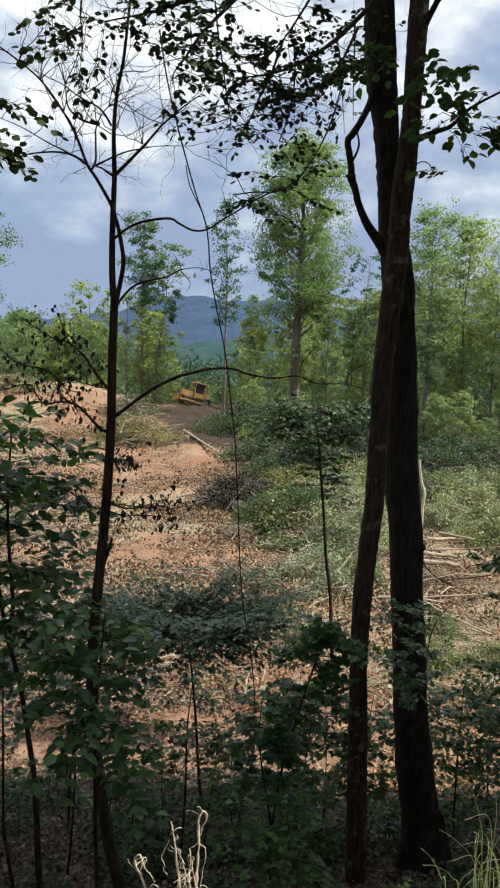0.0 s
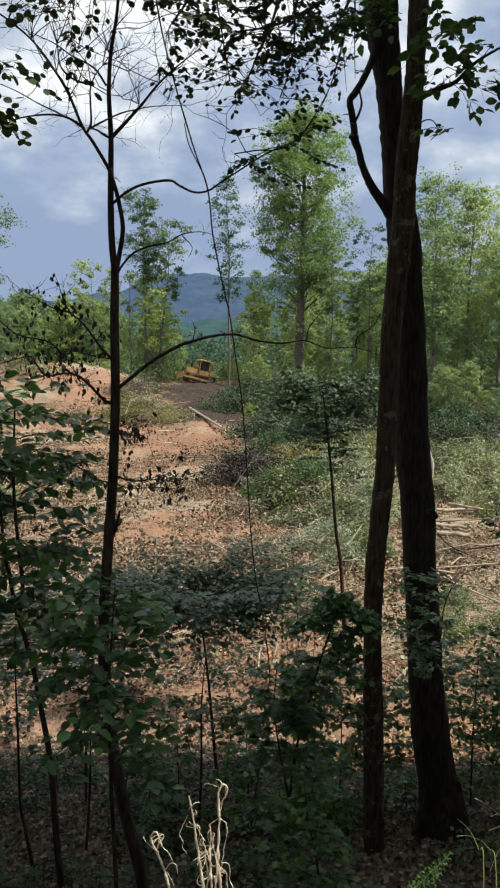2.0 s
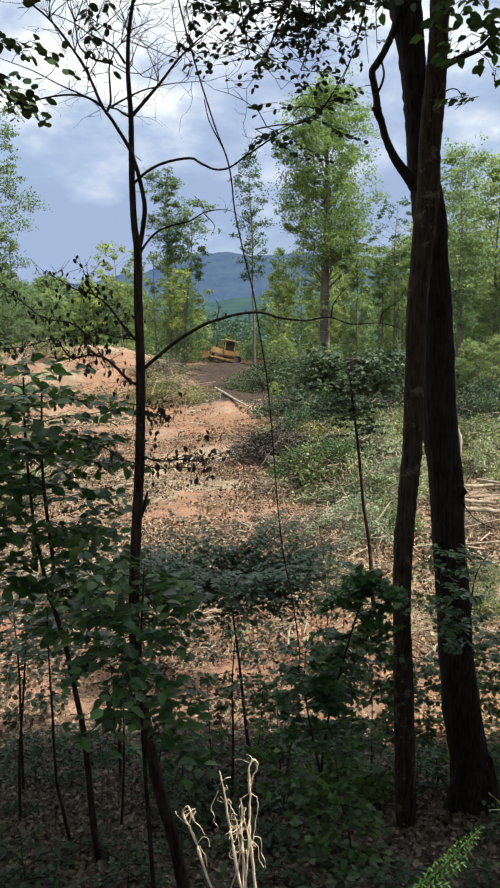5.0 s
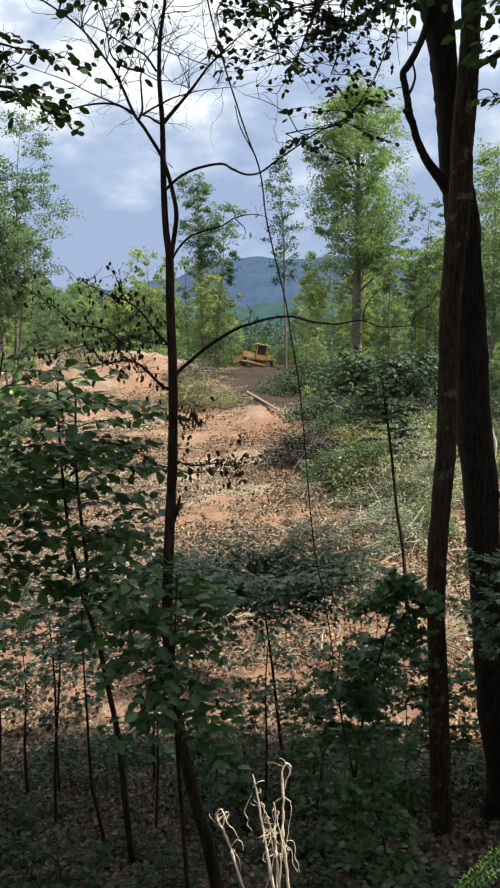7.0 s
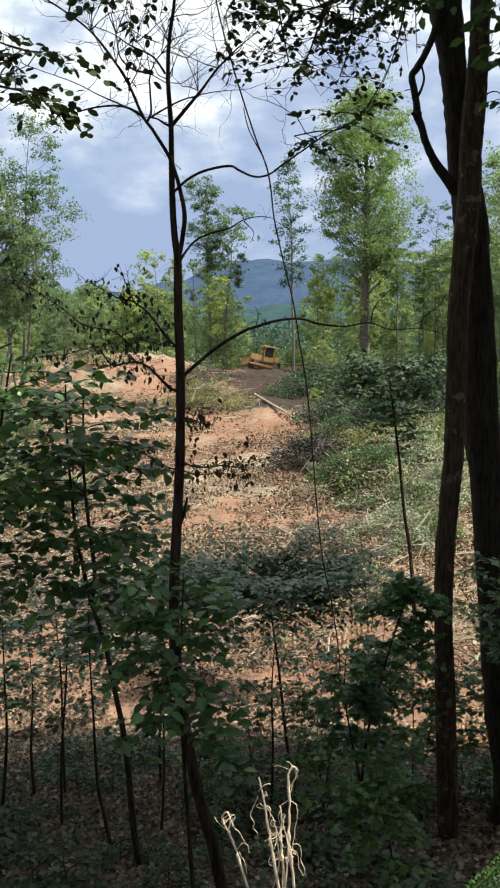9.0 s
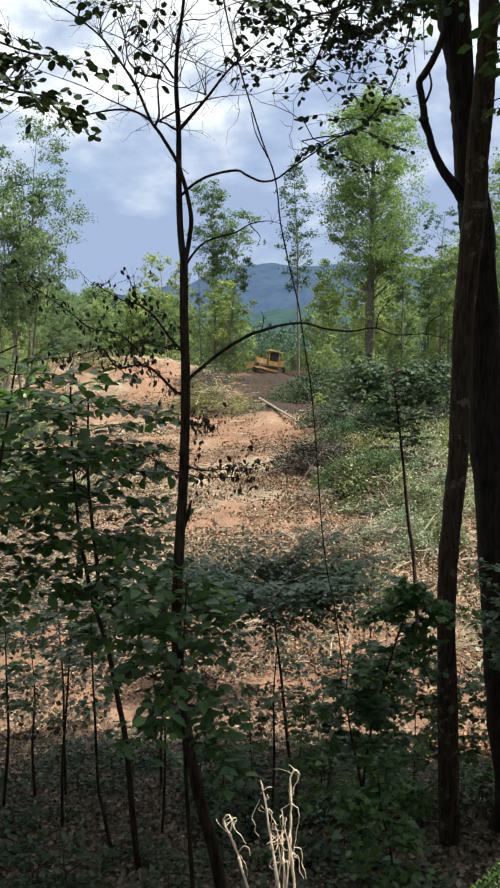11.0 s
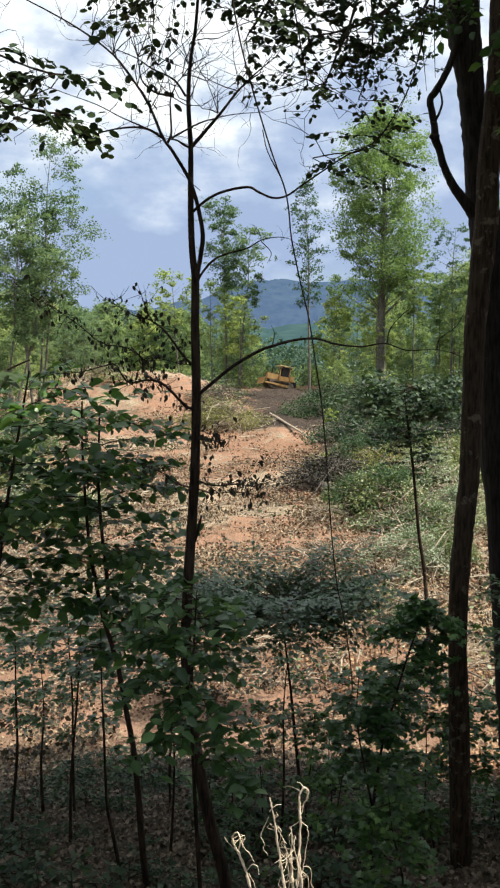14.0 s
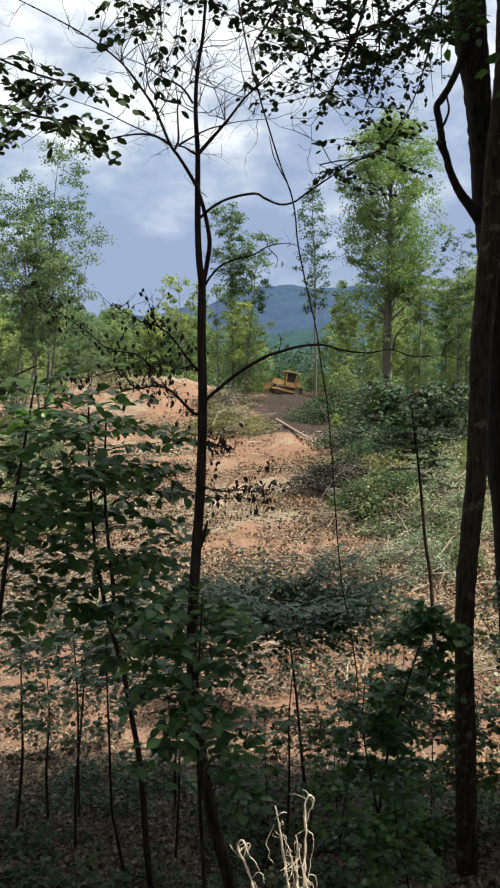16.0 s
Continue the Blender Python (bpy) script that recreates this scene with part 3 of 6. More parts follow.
    f = far_tree("pole_tree", "straight bare-stemmed tree with a high crown", on_ground(15.0, 84), 13.0, 1.9, 0.55, 28, 60, 0.30, LEAF_FAR_DARK_HAZED, 26, "vase", group="young growth", trunk_r=0.12, clump_r=0.12)
    r = np.random.default_rng(31)
    for src, x, y, s in ((b, 18.2, 72, 0.72), (a, 25.8, 66, 0.72), (b, 28.5, 63, 0.80), (a, 30.5, 72, 1.05), (a, 34, 66, 1.1), (b, 36, 60, 1.0),
                         (c, 20.0, 78, 1.0), (a, 25.0, 82, 0.9), (b, 31, 84, 0.80), (a, 38, 78, 1.1)):
        place(src, x, y, r.uniform(0, 6), s)
    for i in range(48):
        x = 2.0 + 30 * r.random()
        y = 86 + 30 * r.random()
        if x / y < 0.058:
            continue
        src = (d, e, f, d, f, e)[i % 6]
        place(src, x, y, r.uniform(0, 6), r.uniform(0.65, 1.15))
    for i in range(14):
        place((e, d, f)[i % 3], -7.6 + 6.6 * r.random(), 87 + 14 * r.random(), r.uniform(0, 6), r.uniform(0.5, 0.9))
    for i in range(18):
        place((d, e)[i % 2], -3.0 + 8.5 * r.random(), 86 + 8 * r.random(), r.uniform(0, 6), r.uniform(0.18, 0.34), 0.3)
    for i in range(20):
        place((e, d)[i % 2], 15.5 + 13 * r.random(), 58 + 7 * r.random(), r.uniform(0, 6), r.uniform(0.25, 0.5))
    for i in range(34):
        x, y = 5.5 + 18 * r.random(), 76 + 7 * r.random()
        place((d, e, d)[i % 3], x, y, r.uniform(0, 6), r.uniform(0.16, 0.38), 0.3)
    for i in range(24):
        place((f, e, f, d)[i % 4], 19 + 14 * r.random(), 62 + 24 * r.random(), r.uniform(0, 6), r.uniform(0.4, 1.0))
    for i in range(84):
        y = 104 + 44 * r.random()
        x = y * r.uniform(-0.44, -0.085)
        rise = 0.0345 + 0.10 * max(0.0, -x / y - 0.12)
        place((d, c, d, c)[i % 4], x, y, r.uniform(0, 6), (1.6 + rise * y - float(ground_z(x, y))) / (9.3, 12.0, 9.3, 12.0)[i % 4] * r.uniform(0.80, 1.02), 0.1)
    for i in range(14):
        place((d, e)[i % 2], -28 + 12 * r.random(), 62 + 22 * r.random(), r.uniform(0, 6), r.uniform(0.4, 0.7))


far_trees()


def far_woods():
    """Canopy of the distant valley, past counting."""
    r = np.random.default_rng(41)
    C, D, U, S = [], [], [], []
    for i in range(2600):
        y = 160 + 760 * r.random() ** 1.25
        x = r.uniform(-0.46, 0.46) * y
        z = float(ground_z(x, y)) + 6 * math.exp(-((x + 0.18 * y) / (0.10 * y)) ** 2)
        h = r.uniform(9, 14)
        n = 84
        k = r.normal(size=(n, 3))
        k /= np.linalg.norm(k, axis=1, keepdims=True)
        off = k * np.array((3.6, 3.6, h * 0.5)) * r.uniform(0.5, 1.05, size=(n, 1))
        C.append(np.array((x, y, z + h * 0.5)) + off)
        D.append(r.normal(size=(n, 3)))
        U.append(np.array((0, 0, 1.0)) + r.normal(size=(n, 3)) * 0.8)
        S.append(r.uniform(0.35, 0.8, size=n) * (0.6 + y / 260))
    ob = part("far_woods", leaf_mesh("far_woods", np.vstack(C), np.vstack(D), np.vstack(U), np.concatenate(S), "far"), LEAF_WOODS)
    tagged(ob, "distant green tree canopy filling the valley", "woods", kind="stuff")


far_woods()


def hills():
    def ridge(name, label, y0, depth, crest, material, rough, span):
        xs = np.linspace(-span, span, 260)
        ts = np.linspace(0, 1, 26)
        V = []
        for t in ts:
            for x in xs:
                h = crest(x) * (math.sin(t * math.pi / 2) ** 1.2)
                h += rough * t * noise.fractal((x * 2.2 / rough / 12, t * 3, 0.4), 0.9, 2.1, 5)
                V.append((x, y0 + depth * t, h - 22))
        nx = len(xs)
        i = (np.arange(len(ts) - 1)[:, None] * nx + np.arange(nx - 1)[None, :])
        F = np.stack([i, i + 1, i + nx + 1, i + nx], -1).reshape(-1, 4)
        ob = part(name, np_mesh(name, np.array(V), F.ravel(), np.full(len(F), 4)), material, smooth=True)
        tagged(ob, label, "mountain", kind="structure")

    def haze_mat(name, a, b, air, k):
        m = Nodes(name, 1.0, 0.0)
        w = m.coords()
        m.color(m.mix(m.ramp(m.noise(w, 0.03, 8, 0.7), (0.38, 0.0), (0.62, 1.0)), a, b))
        # bluish glow of the slope itself stands in for air haze
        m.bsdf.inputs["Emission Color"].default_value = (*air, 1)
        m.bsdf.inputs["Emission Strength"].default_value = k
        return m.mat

    def bump(x, a, s):
        return math.exp(-((x - a) / s) ** 2)
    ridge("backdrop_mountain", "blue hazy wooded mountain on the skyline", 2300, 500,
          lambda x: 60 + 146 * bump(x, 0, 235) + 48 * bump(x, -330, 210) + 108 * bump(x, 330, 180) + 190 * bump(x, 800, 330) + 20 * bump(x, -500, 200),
          haze_mat("mountain_forest_hazed", (0.015, 0.03, 0.03), (0.03, 0.05, 0.045), (0.050, 0.066, 0.172), 0.80), 16, 2600)
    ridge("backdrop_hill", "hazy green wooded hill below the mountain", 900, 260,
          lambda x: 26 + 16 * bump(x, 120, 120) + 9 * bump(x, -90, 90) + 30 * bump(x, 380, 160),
          haze_mat("hill_forest_hazed", (0.008, 0.018, 0.012), (0.022, 0.038, 0.022), (0.050, 0.088, 0.118), 0.75), 8, 1300)


hills()

# ---- the two trunks and the sapling in front ----


def twin_trees():
    dark = thing("hardwood_tree", "dark-barked forked hardwood rooted on the shaded bank", "tree", "trees on the bank", (2.55, 8.2, 0))
    o = Vector((2.55, 8.2, 0))

    def rel(pts):
        return [tuple(Vector(p) - o) for p in pts]
    base = [(2.817, 8.200, -3.933, 0.285), (2.796, 8.200, -3.728, 0.221), (2.762, 8.200, -3.389, 0.188), (2.659, 8.200, -2.721, 0.186), (2.577, 8.200, -2.067, 0.172), (2.528, 8.200, -1.427, 0.164), (2.461, 8.200, -0.800, 0.160), (2.420, 8.200, -0.186, 0.167), (2.343, 8.200, 0.416, 0.162), (2.304, 8.200, 1.007, 0.158), (2.271, 8.200, 1.586, 0.153), (2.216, 8.200, 2.154, 0.152), (2.194, 8.200, 2.434, 0.154), (2.156, 8.200, 2.712, 0.142), (2.094, 8.200, 2.986, 0.124), (2.068, 8.200, 3.258, 0.115), (2.036, 8.200, 3.527, 0.112), (2.005, 8.200, 3.794, 0.111), (1.974, 8.200, 4.058, 0.122), (1.932, 8.200, 4.319, 0.138), (1.901, 8.200, 4.579, 0.143), (1.882, 8.200, 4.836, 0.142), (1.856, 8.200, 5.142, 0.136)]
    base += [(1.76, 8.3, 6.6, 0.11), (1.60, 8.4, 9.8, 0.05)]
    path = smooth_path([(*q, p[3]) for q, p in zip(rel([p[:3] for p in base]), base)], 5)
    path[0, 2] -= 0.4
    part("trunk", tubes_mesh("trunk", [path], 20, 0.04, 3), BARK_DARK, dark, "deeply furrowed near-black bark", True)
    for ang in (0.3, 1.7, 3.3, 4.6, 5.6):
        d = Vector((math.cos(ang), math.sin(ang), 0))
        foot = Vector(base[0][:3]) - o
        part("root", tubes_mesh("root", [limb([tuple(foot + d * 0.10 + Vector((0, 0, 0.55))), tuple(foot + d * 0.24 + Vector((0, 0, 0.12))), tuple(foot + d * 0.42 + Vector((0, 0, -0.25))), tuple(foot + d * 0.6 + Vector((0, 0, -0.7)))], 0.11, 0.05)], 10, 0.05, 6), BARK_DARK, dark, smooth=True)
    burl = np.array([(*q, k) for q, k in zip(rel([(2.47, 8.12, -0.26), (2.55, 8.10, -0.28), (2.60, 8.10, -0.285)]), (0.10, 0.075, 0.02))])
    part("burl", tubes_mesh("burl", [burl], 10, 0.06, 12), BARK_DARK, dark, smooth=True)
    hook = [(2.007, 8.050, 2.733, 0.061), (1.936, 8.050, 2.840, 0.056), (1.842, 8.050, 2.956, 0.047), (1.760, 8.050, 3.088, 0.040), (1.700, 8.050, 3.220, 0.037), (1.663, 8.050, 3.351, 0.036), (1.622, 8.050, 3.450, 0.042), (1.613, 8.050, 3.555, 0.034), (1.588, 8.050, 3.691, 0.034), (1.568, 8.050, 3.805, 0.035), (1.616, 8.050, 3.879, 0.035), (1.679, 8.050, 3.979, 0.033), (1.731, 8.050, 4.084, 0.033), (1.772, 8.050, 4.189, 0.033), (1.796, 8.050, 4.318, 0.032), (1.795, 8.050, 4.522, 0.030), (1.766, 8.050, 4.774, 0.027), (1.703, 8.050, 5.073, 0.024)]
    crook = smooth_path([(*q, p[3]) for q, p in zip(rel([p[:3] for p in hook]), hook)], 5)
    knob = np.array(rel([(1.640, 8.04, 3.455), (1.585, 8.02, 3.462), (1.560, 8.01, 3.460)]))
    knob = np.hstack([knob, [[0.036], [0.030], [0.012]]])
    spur = limb(rel([(1.605, 8.0, 3.60), (1.640, 8.0, 3.66), (1.670, 8.0, 3.76), (1.652, 8.0, 3.86), (1.628, 8.0, 3.94)]), 0.014, 0.007)
    part("limb", tubes_mesh("limb", [crook, knob, spur], 12, 0.05, 5), BARK_DARK, dark, "crooked side limb with a knot", True)
    pale = thing("hardwood_tree", "slimmer brown trunk with pale lichen blotches on the bank", "tree", "trees on the bank", (1.85, 7.75, 0))
    o = Vector((1.85, 7.75, 0))
    base = [(1.954, 7.750, -4.116, 0.114), (1.942, 7.750, -3.727, 0.110), (1.918, 7.750, -3.089, 0.103), (1.899, 7.750, -2.464, 0.102), (1.875, 7.750, -1.851, 0.095), (1.858, 7.750, -1.250, 0.091), (1.869, 7.750, -0.662, 0.096), (1.889, 7.750, -0.372, 0.093), (1.909, 7.750, -0.084, 0.098), (1.934, 7.750, 0.200, 0.095), (1.942, 7.750, 0.483, 0.097), (1.947, 7.750, 1.040, 0.094), (1.957, 7.750, 1.586, 0.098), (1.995, 7.750, 2.124, 0.103), (2.019, 7.750, 2.389, 0.108), (2.043, 7.750, 2.652, 0.107), (2.044, 7.750, 2.912, 0.102), (2.052, 7.750, 3.170, 0.101), (2.075, 7.750, 3.426, 0.101), (2.093, 7.750, 3.680, 0.095), (2.105, 7.750, 3.932, 0.089), (2.112, 7.750, 4.181, 0.089), (2.114, 7.750, 4.428, 0.091), (2.120, 7.750, 4.673, 0.093), (2.125, 7.750, 4.965, 0.093)]
    base += [(2.20, 7.9, 6.4, 0.08), (2.32, 8.0, 9.3, 0.03)]
    path = smooth_path([(*q, p[3]) for q, p in zip(rel([p[:3] for p in base]), base)], 5)
    path[0, 2] -= 0.5
    part("trunk", tubes_mesh("trunk", [path], 18, 0.035, 4), BARK_LICHEN, pale, "brown bark with pale lichen patches", True)
    limbs = [
        limb(rel([(2.12, 7.75, 3.74), (2.24, 7.70, 3.80), (2.34, 7.65, 3.835), (2.456, 7.6, 3.879), (2.60, 7.5, 4.02), (2.86, 7.4, 4.16)]), 0.036, 0.010),
        limb(rel([(2.13, 7.75, 3.50), (2.20, 7.7, 3.555), (2.282, 7.7, 3.552), (2.339, 7.7, 3.473)]), 0.007, 0.004),
        limb(rel([(2.136, 7.75, 4.70), (2.329, 7.6, 5.1), (2.625, 7.2, 5.5)]), 0.04, 0.012)]
    for p in limbs:
        part("limb", tubes_mesh("limb", [p], 8, 0.04, 8), BARK_DARK, pale, smooth=True)
    # leafy sprays on the right-hand limbs
    F = Foliage(51)
    for px in rel([(2.150, 7.300, 4.410), (2.308, 7.300, 4.231), (2.506, 7.300, 4.331), (2.669, 7.300, 4.103), (2.188, 7.300, 4.087), (2.274, 7.300, 3.905), (2.475, 7.300, 3.908), (2.634, 7.300, 3.801), (2.331, 7.300, 3.764), (2.106, 7.300, 4.270), (2.590, 7.300, 3.727)]):
        for k in range(2):
            F.spray(px, (F.r.normal() + 0.3, -0.3 + 0.5 * F.r.normal(), -0.2 + 0.3 * F.r.normal()), F.r.uniform(0.25, 0.5), 0.12, 3, 0.4, 0.7, 1)
    for px in rel([(1.350, 7.500, 4.40), (1.450, 7.500, 4.33), (1.547, 7.500, 4.414), (1.602, 7.500, 4.33), (1.676, 7.500, 4.40), (1.76, 7.5, 4.5)]):
        for k in range(2):
            F.spray(px, (F.r.normal() - 0.2, -0.3 + 0.5 * F.r.normal(), -0.15 + 0.2 * F.r.normal()), F.r.uniform(0.2, 0.4), 0.10, 4, 0.25, 0.5, 1)
    for px in rel([(2.200, 7.4, 3.42), (2.290, 7.4, 3.43), (2.38, 7.4, 3.42)]):
        F.spray(px, (0.7 * F.r.normal(), -0.2, -0.1), 0.16, 0.10, 3, 0.3, 0.5, 0, 0.004)
    F.build(pale, LEAF_TOP, BARK_DARK, "broad")
    for t, o2, seed in ((dark, (2.55, 8.2, 0), 71), (pale, (1.85, 7.75, 0), 72)):
        r = np.random.default_rng(seed)
        C, D, U, S, paths = [], [], [], [], []
        for k in range(46):
            z = r.uniform(6.9, 12.5)
            ang = k * 2.4
            out = r.uniform(0.6, 3.4)
            c = np.array((math.cos(ang) * out + 0.4, math.sin(ang) * out + (0.6 if t is dark else 1.2), z))
            if c[1] + o2[1] < 6.4:
                c[1] = 6.4 - o2[1] + r.uniform(0, 1)
            paths.append(np.array([(0.1, 0.1, z - out * 0.5 - 0.3, 0.03), (*(c * (0.55, 0.55, 1) - (0, 0, 0.2)), 0.018), (*c, 0.006)]))
            n = 120
            off = r.normal(size=(n, 3)) * (0.6, 0.6, 0.32)
            C.append(c + off)
            D.append(r.normal(size=(n, 3)) - (0, 0, 0.3))
            U.append(np.array((0, 0, 1.0)) + r.normal(size=(n, 3)) * 0.5)
            S.append(0.13 * r.uniform(0.6, 1.3, size=n))
        tagged(part("bough", tubes_mesh("bough", paths, 5), BARK_DARK, t, smooth=True), kind="stuff")
        part("high_crown", leaf_mesh("high_crown", np.vstack(C), np.vstack(D), np.vstack(U), np.concatenate(S), "broad"), LEAF_TOP, t)
    return dark, pale


twin_trees()


def front_sapling():
    o = Vector((-0.45, 5.3, 0))
    t = thing("sapling", "slender dark sapling with bare forked branches and a few withered leaves", "tree", "", tuple(o))

    def rel(pts):
        return [tuple(Vector(p) - o) for p in pts]

    F = Foliage(61)

    def arm(pts, r0, r1, sides=7, name="limb"):
        p = limb(rel(pts), r0 * 0.76, r1 * (0.8 if r0 > 0.028 else 0.42), 4)
        if 0.0085 < r0 < 0.025 and name == "limb" and r1 < 0.01:
            F.bare(p[-1][:3], p[-1][:3] - p[-3][:3], 0.32, r1 * 0.5, 3, 1)
            F.bare(p[-4][:3], p[-3][:3] - p[-5][:3] + F.r.normal(size=3) * 0.05, 0.22, r1 * 0.4, 3, 1)
        if 0.0075 < r0 < 0.025 and name == "limb" and p[-1][2] > 2.8 and p[-1][0] < 0.6:
            for q in [k for k in p[2::4] if k[2] > 2.8]:
                d = (F.r.normal() * 0.7, F.r.normal() * 0.4, 0.35 + 0.5 * F.r.normal())
                F.bare(q[:3], d, F.r.uniform(0.14, 0.30), 0.0026, 3, 1, 0.15)
        part(name, tubes_mesh(name, [p], sides, 0.03, 9), BARK_SAPLING, t, smooth=True)
        return p
    arm([(-0.274, 5.300, -2.598), (-0.342, 5.300, -2.147), (-0.441, 5.300, -1.706), (-0.506, 5.300, -1.275), (-0.555, 5.300, -0.855), (-0.567, 5.300, -0.445), (-0.544, 5.300, -0.045), (-0.511, 5.300, 0.347), (-0.482, 5.300, 0.730), (-0.461, 5.300, 1.216), (-0.461, 5.300, 1.617), (-0.451, 5.300, 1.991)], 0.062, 0.034, 10, "trunk")
    arm([(-0.452, 5.300, 1.980), (-0.469, 5.300, 2.184), (-0.471, 5.300, 2.427), (-0.466, 5.300, 2.665), (-0.464, 5.300, 2.817), (-0.472, 5.300, 3.067), (-0.456, 5.300, 3.297), (-0.416, 5.300, 3.522), (-0.378, 5.300, 3.903), (-0.305, 5.300, 4.547)], 0.030, 0.008, 8)
    second = arm([(-0.448, 5.300, 1.973), (-0.416, 5.280, 2.111), (-0.395, 5.250, 2.246), (-0.418, 5.250, 2.401), (-0.449, 5.250, 2.520), (-0.481, 5.250, 2.605), (-0.567, 5.200, 2.747), (-0.626, 5.200, 2.831), (-0.701, 5.200, 3.012), (-0.790, 5.200, 3.160), (-0.918, 5.200, 3.323), (-1.113, 5.200, 3.470), (-1.342, 5.200, 3.601), (-1.634, 5.200, 3.749), (-1.891, 5.200, 3.894)], 0.022, 0.005)
    arm([(-0.461, 5.300, 2.793), (-0.362, 5.300, 2.898), (-0.271, 5.300, 2.996), (-0.162, 5.300, 3.126), (-0.038, 5.300, 3.238), (0.068, 5.300, 3.317)], 0.017, 0.006)
    arm([(-0.461, 5.300, 2.787), (-0.504, 5.280, 2.803), (-0.542, 5.250, 2.824), (-0.592, 5.200, 2.824)], 0.012, 0.0105)
    arm([(-0.571, 5.200, 2.826), (-0.514, 5.200, 2.858), (-0.403, 5.300, 2.939), (-0.310, 5.350, 2.977), (-0.187, 5.400, 3.014), (0.027, 5.400, 3.026)], 0.010, 0.004)
    arm([(-0.616, 5.200, 2.821), (-0.717, 5.200, 2.882), (-0.837, 5.200, 2.895), (-0.993, 5.200, 2.872), (-1.099, 5.200, 2.835), (-1.210, 5.200, 2.884)], 0.012, 0.004)
    arm([(-0.693, 5.200, 2.869), (-0.761, 5.200, 2.903), (-0.885, 5.200, 2.958), (-1.036, 5.200, 3.036), (-1.271, 5.200, 3.122), (-1.470, 5.200, 3.208)], 0.008, 0.003)
    arm([(-0.596, 5.200, 2.801), (-0.573, 5.200, 2.859), (-0.575, 5.200, 2.977), (-0.568, 5.200, 3.074), (-0.498, 5.200, 3.186), (-0.342, 5.200, 3.262)], 0.011, 0.004)
    arm([(-0.568, 5.200, 3.074), (-0.673, 5.200, 3.102), (-0.748, 5.200, 3.175), (-0.766, 5.200, 3.304), (-0.810, 5.200, 3.432), (-0.838, 5.200, 3.559)], 0.010, 0.004)
    arm([(-0.483, 5.250, 3.086), (-0.550, 5.200, 3.171), (-0.684, 5.200, 3.238), (-0.783, 5.200, 3.304), (-0.949, 5.200, 3.372)], 0.010, 0.004)
    # right-hand arches
    arm([(-0.454, 5.250, 2.391), (-0.370, 5.200, 2.449), (-0.259, 5.100, 2.483), (-0.102, 5.000, 2.492), (-0.036, 5.000, 2.461), (0.047, 5.000, 2.427), (0.131, 5.000, 2.438), (0.216, 5.000, 2.494), (0.351, 5.000, 2.581), (0.485, 5.000, 2.664), (0.652, 5.000, 2.739), (0.751, 5.000, 2.863), (0.850, 5.000, 3.048), (0.920, 5.000, 3.262)], 0.012, 0.005)
    arm([(-0.458, 5.300, 1.910), (-0.418, 5.300, 2.001), (-0.336, 5.300, 2.094), (-0.238, 5.300, 2.137), (-0.118, 5.300, 2.166), (-0.027, 5.300, 2.216), (0.081, 5.300, 2.234), (0.152, 5.300, 2.222)], 0.012, 0.004)
    arm([(-0.027, 5.300, 2.209), (0.036, 5.300, 2.138), (0.013, 5.300, 2.075)], 0.005, 0.003)
    # long low branch to the right
    arm([(-0.449, 5.300, 1.234), (-0.359, 5.250, 1.308), (-0.207, 5.200, 1.426), (-0.042, 5.100, 1.520), (0.045, 5.000, 1.550), (0.167, 5.000, 1.582), (0.304, 5.000, 1.589), (0.425, 5.000, 1.555), (0.580, 5.000, 1.538), (0.724, 5.000, 1.556), (0.855, 5.000, 1.512), (1.045, 5.000, 1.514), (1.201, 5.000, 1.466)], 0.017, 0.004)
    arm([(0.735, 5.000, 1.555), (0.752, 5.000, 1.640), (0.820, 5.000, 1.723), (0.872, 5.000, 1.762)], 0.006, 0.003)
    arm([(1.038, 5.000, 1.514), (1.055, 5.000, 1.582), (1.147, 5.000, 1.648), (1.197, 5.000, 1.731)], 0.006, 0.003)
    arm([(0.035, 5.000, 1.547), (0.050, 5.000, 1.622), (0.031, 5.000, 1.673)], 0.005, 0.003)
    # left-hand low branches
    lows = [
        arm([(-0.471, 5.300, 1.142), (-0.533, 5.300, 1.162), (-0.627, 5.200, 1.281), (-0.698, 5.200, 1.330), (-0.777, 5.200, 1.339), (-0.879, 5.200, 1.323), (-0.930, 5.200, 1.378), (-0.981, 5.200, 1.444), (-1.152, 5.150, 1.403), (-1.301, 5.100, 1.391)], 0.015, 0.004),
        arm([(-0.716, 5.200, 1.330), (-0.785, 5.200, 1.393), (-0.799, 5.200, 1.482), (-0.886, 5.200, 1.545), (-1.046, 5.200, 1.577), (-1.183, 5.200, 1.686), (-1.354, 5.200, 1.806), (-1.491, 5.200, 1.886)], 0.010, 0.003),
        arm([(-0.486, 5.300, 1.429), (-0.557, 5.300, 1.511), (-0.647, 5.250, 1.646), (-0.734, 5.200, 1.718), (-0.840, 5.200, 1.749), (-0.979, 5.200, 1.832)], 0.013, 0.004),
        arm([(-0.711, 5.200, 1.693), (-0.757, 5.200, 1.782), (-0.788, 5.200, 1.880)], 0.006, 0.003),
        arm([(-0.486, 5.300, 1.429), (-0.596, 5.300, 1.446), (-0.723, 5.300, 1.478), (-0.834, 5.300, 1.462)], 0.006, 0.003)]
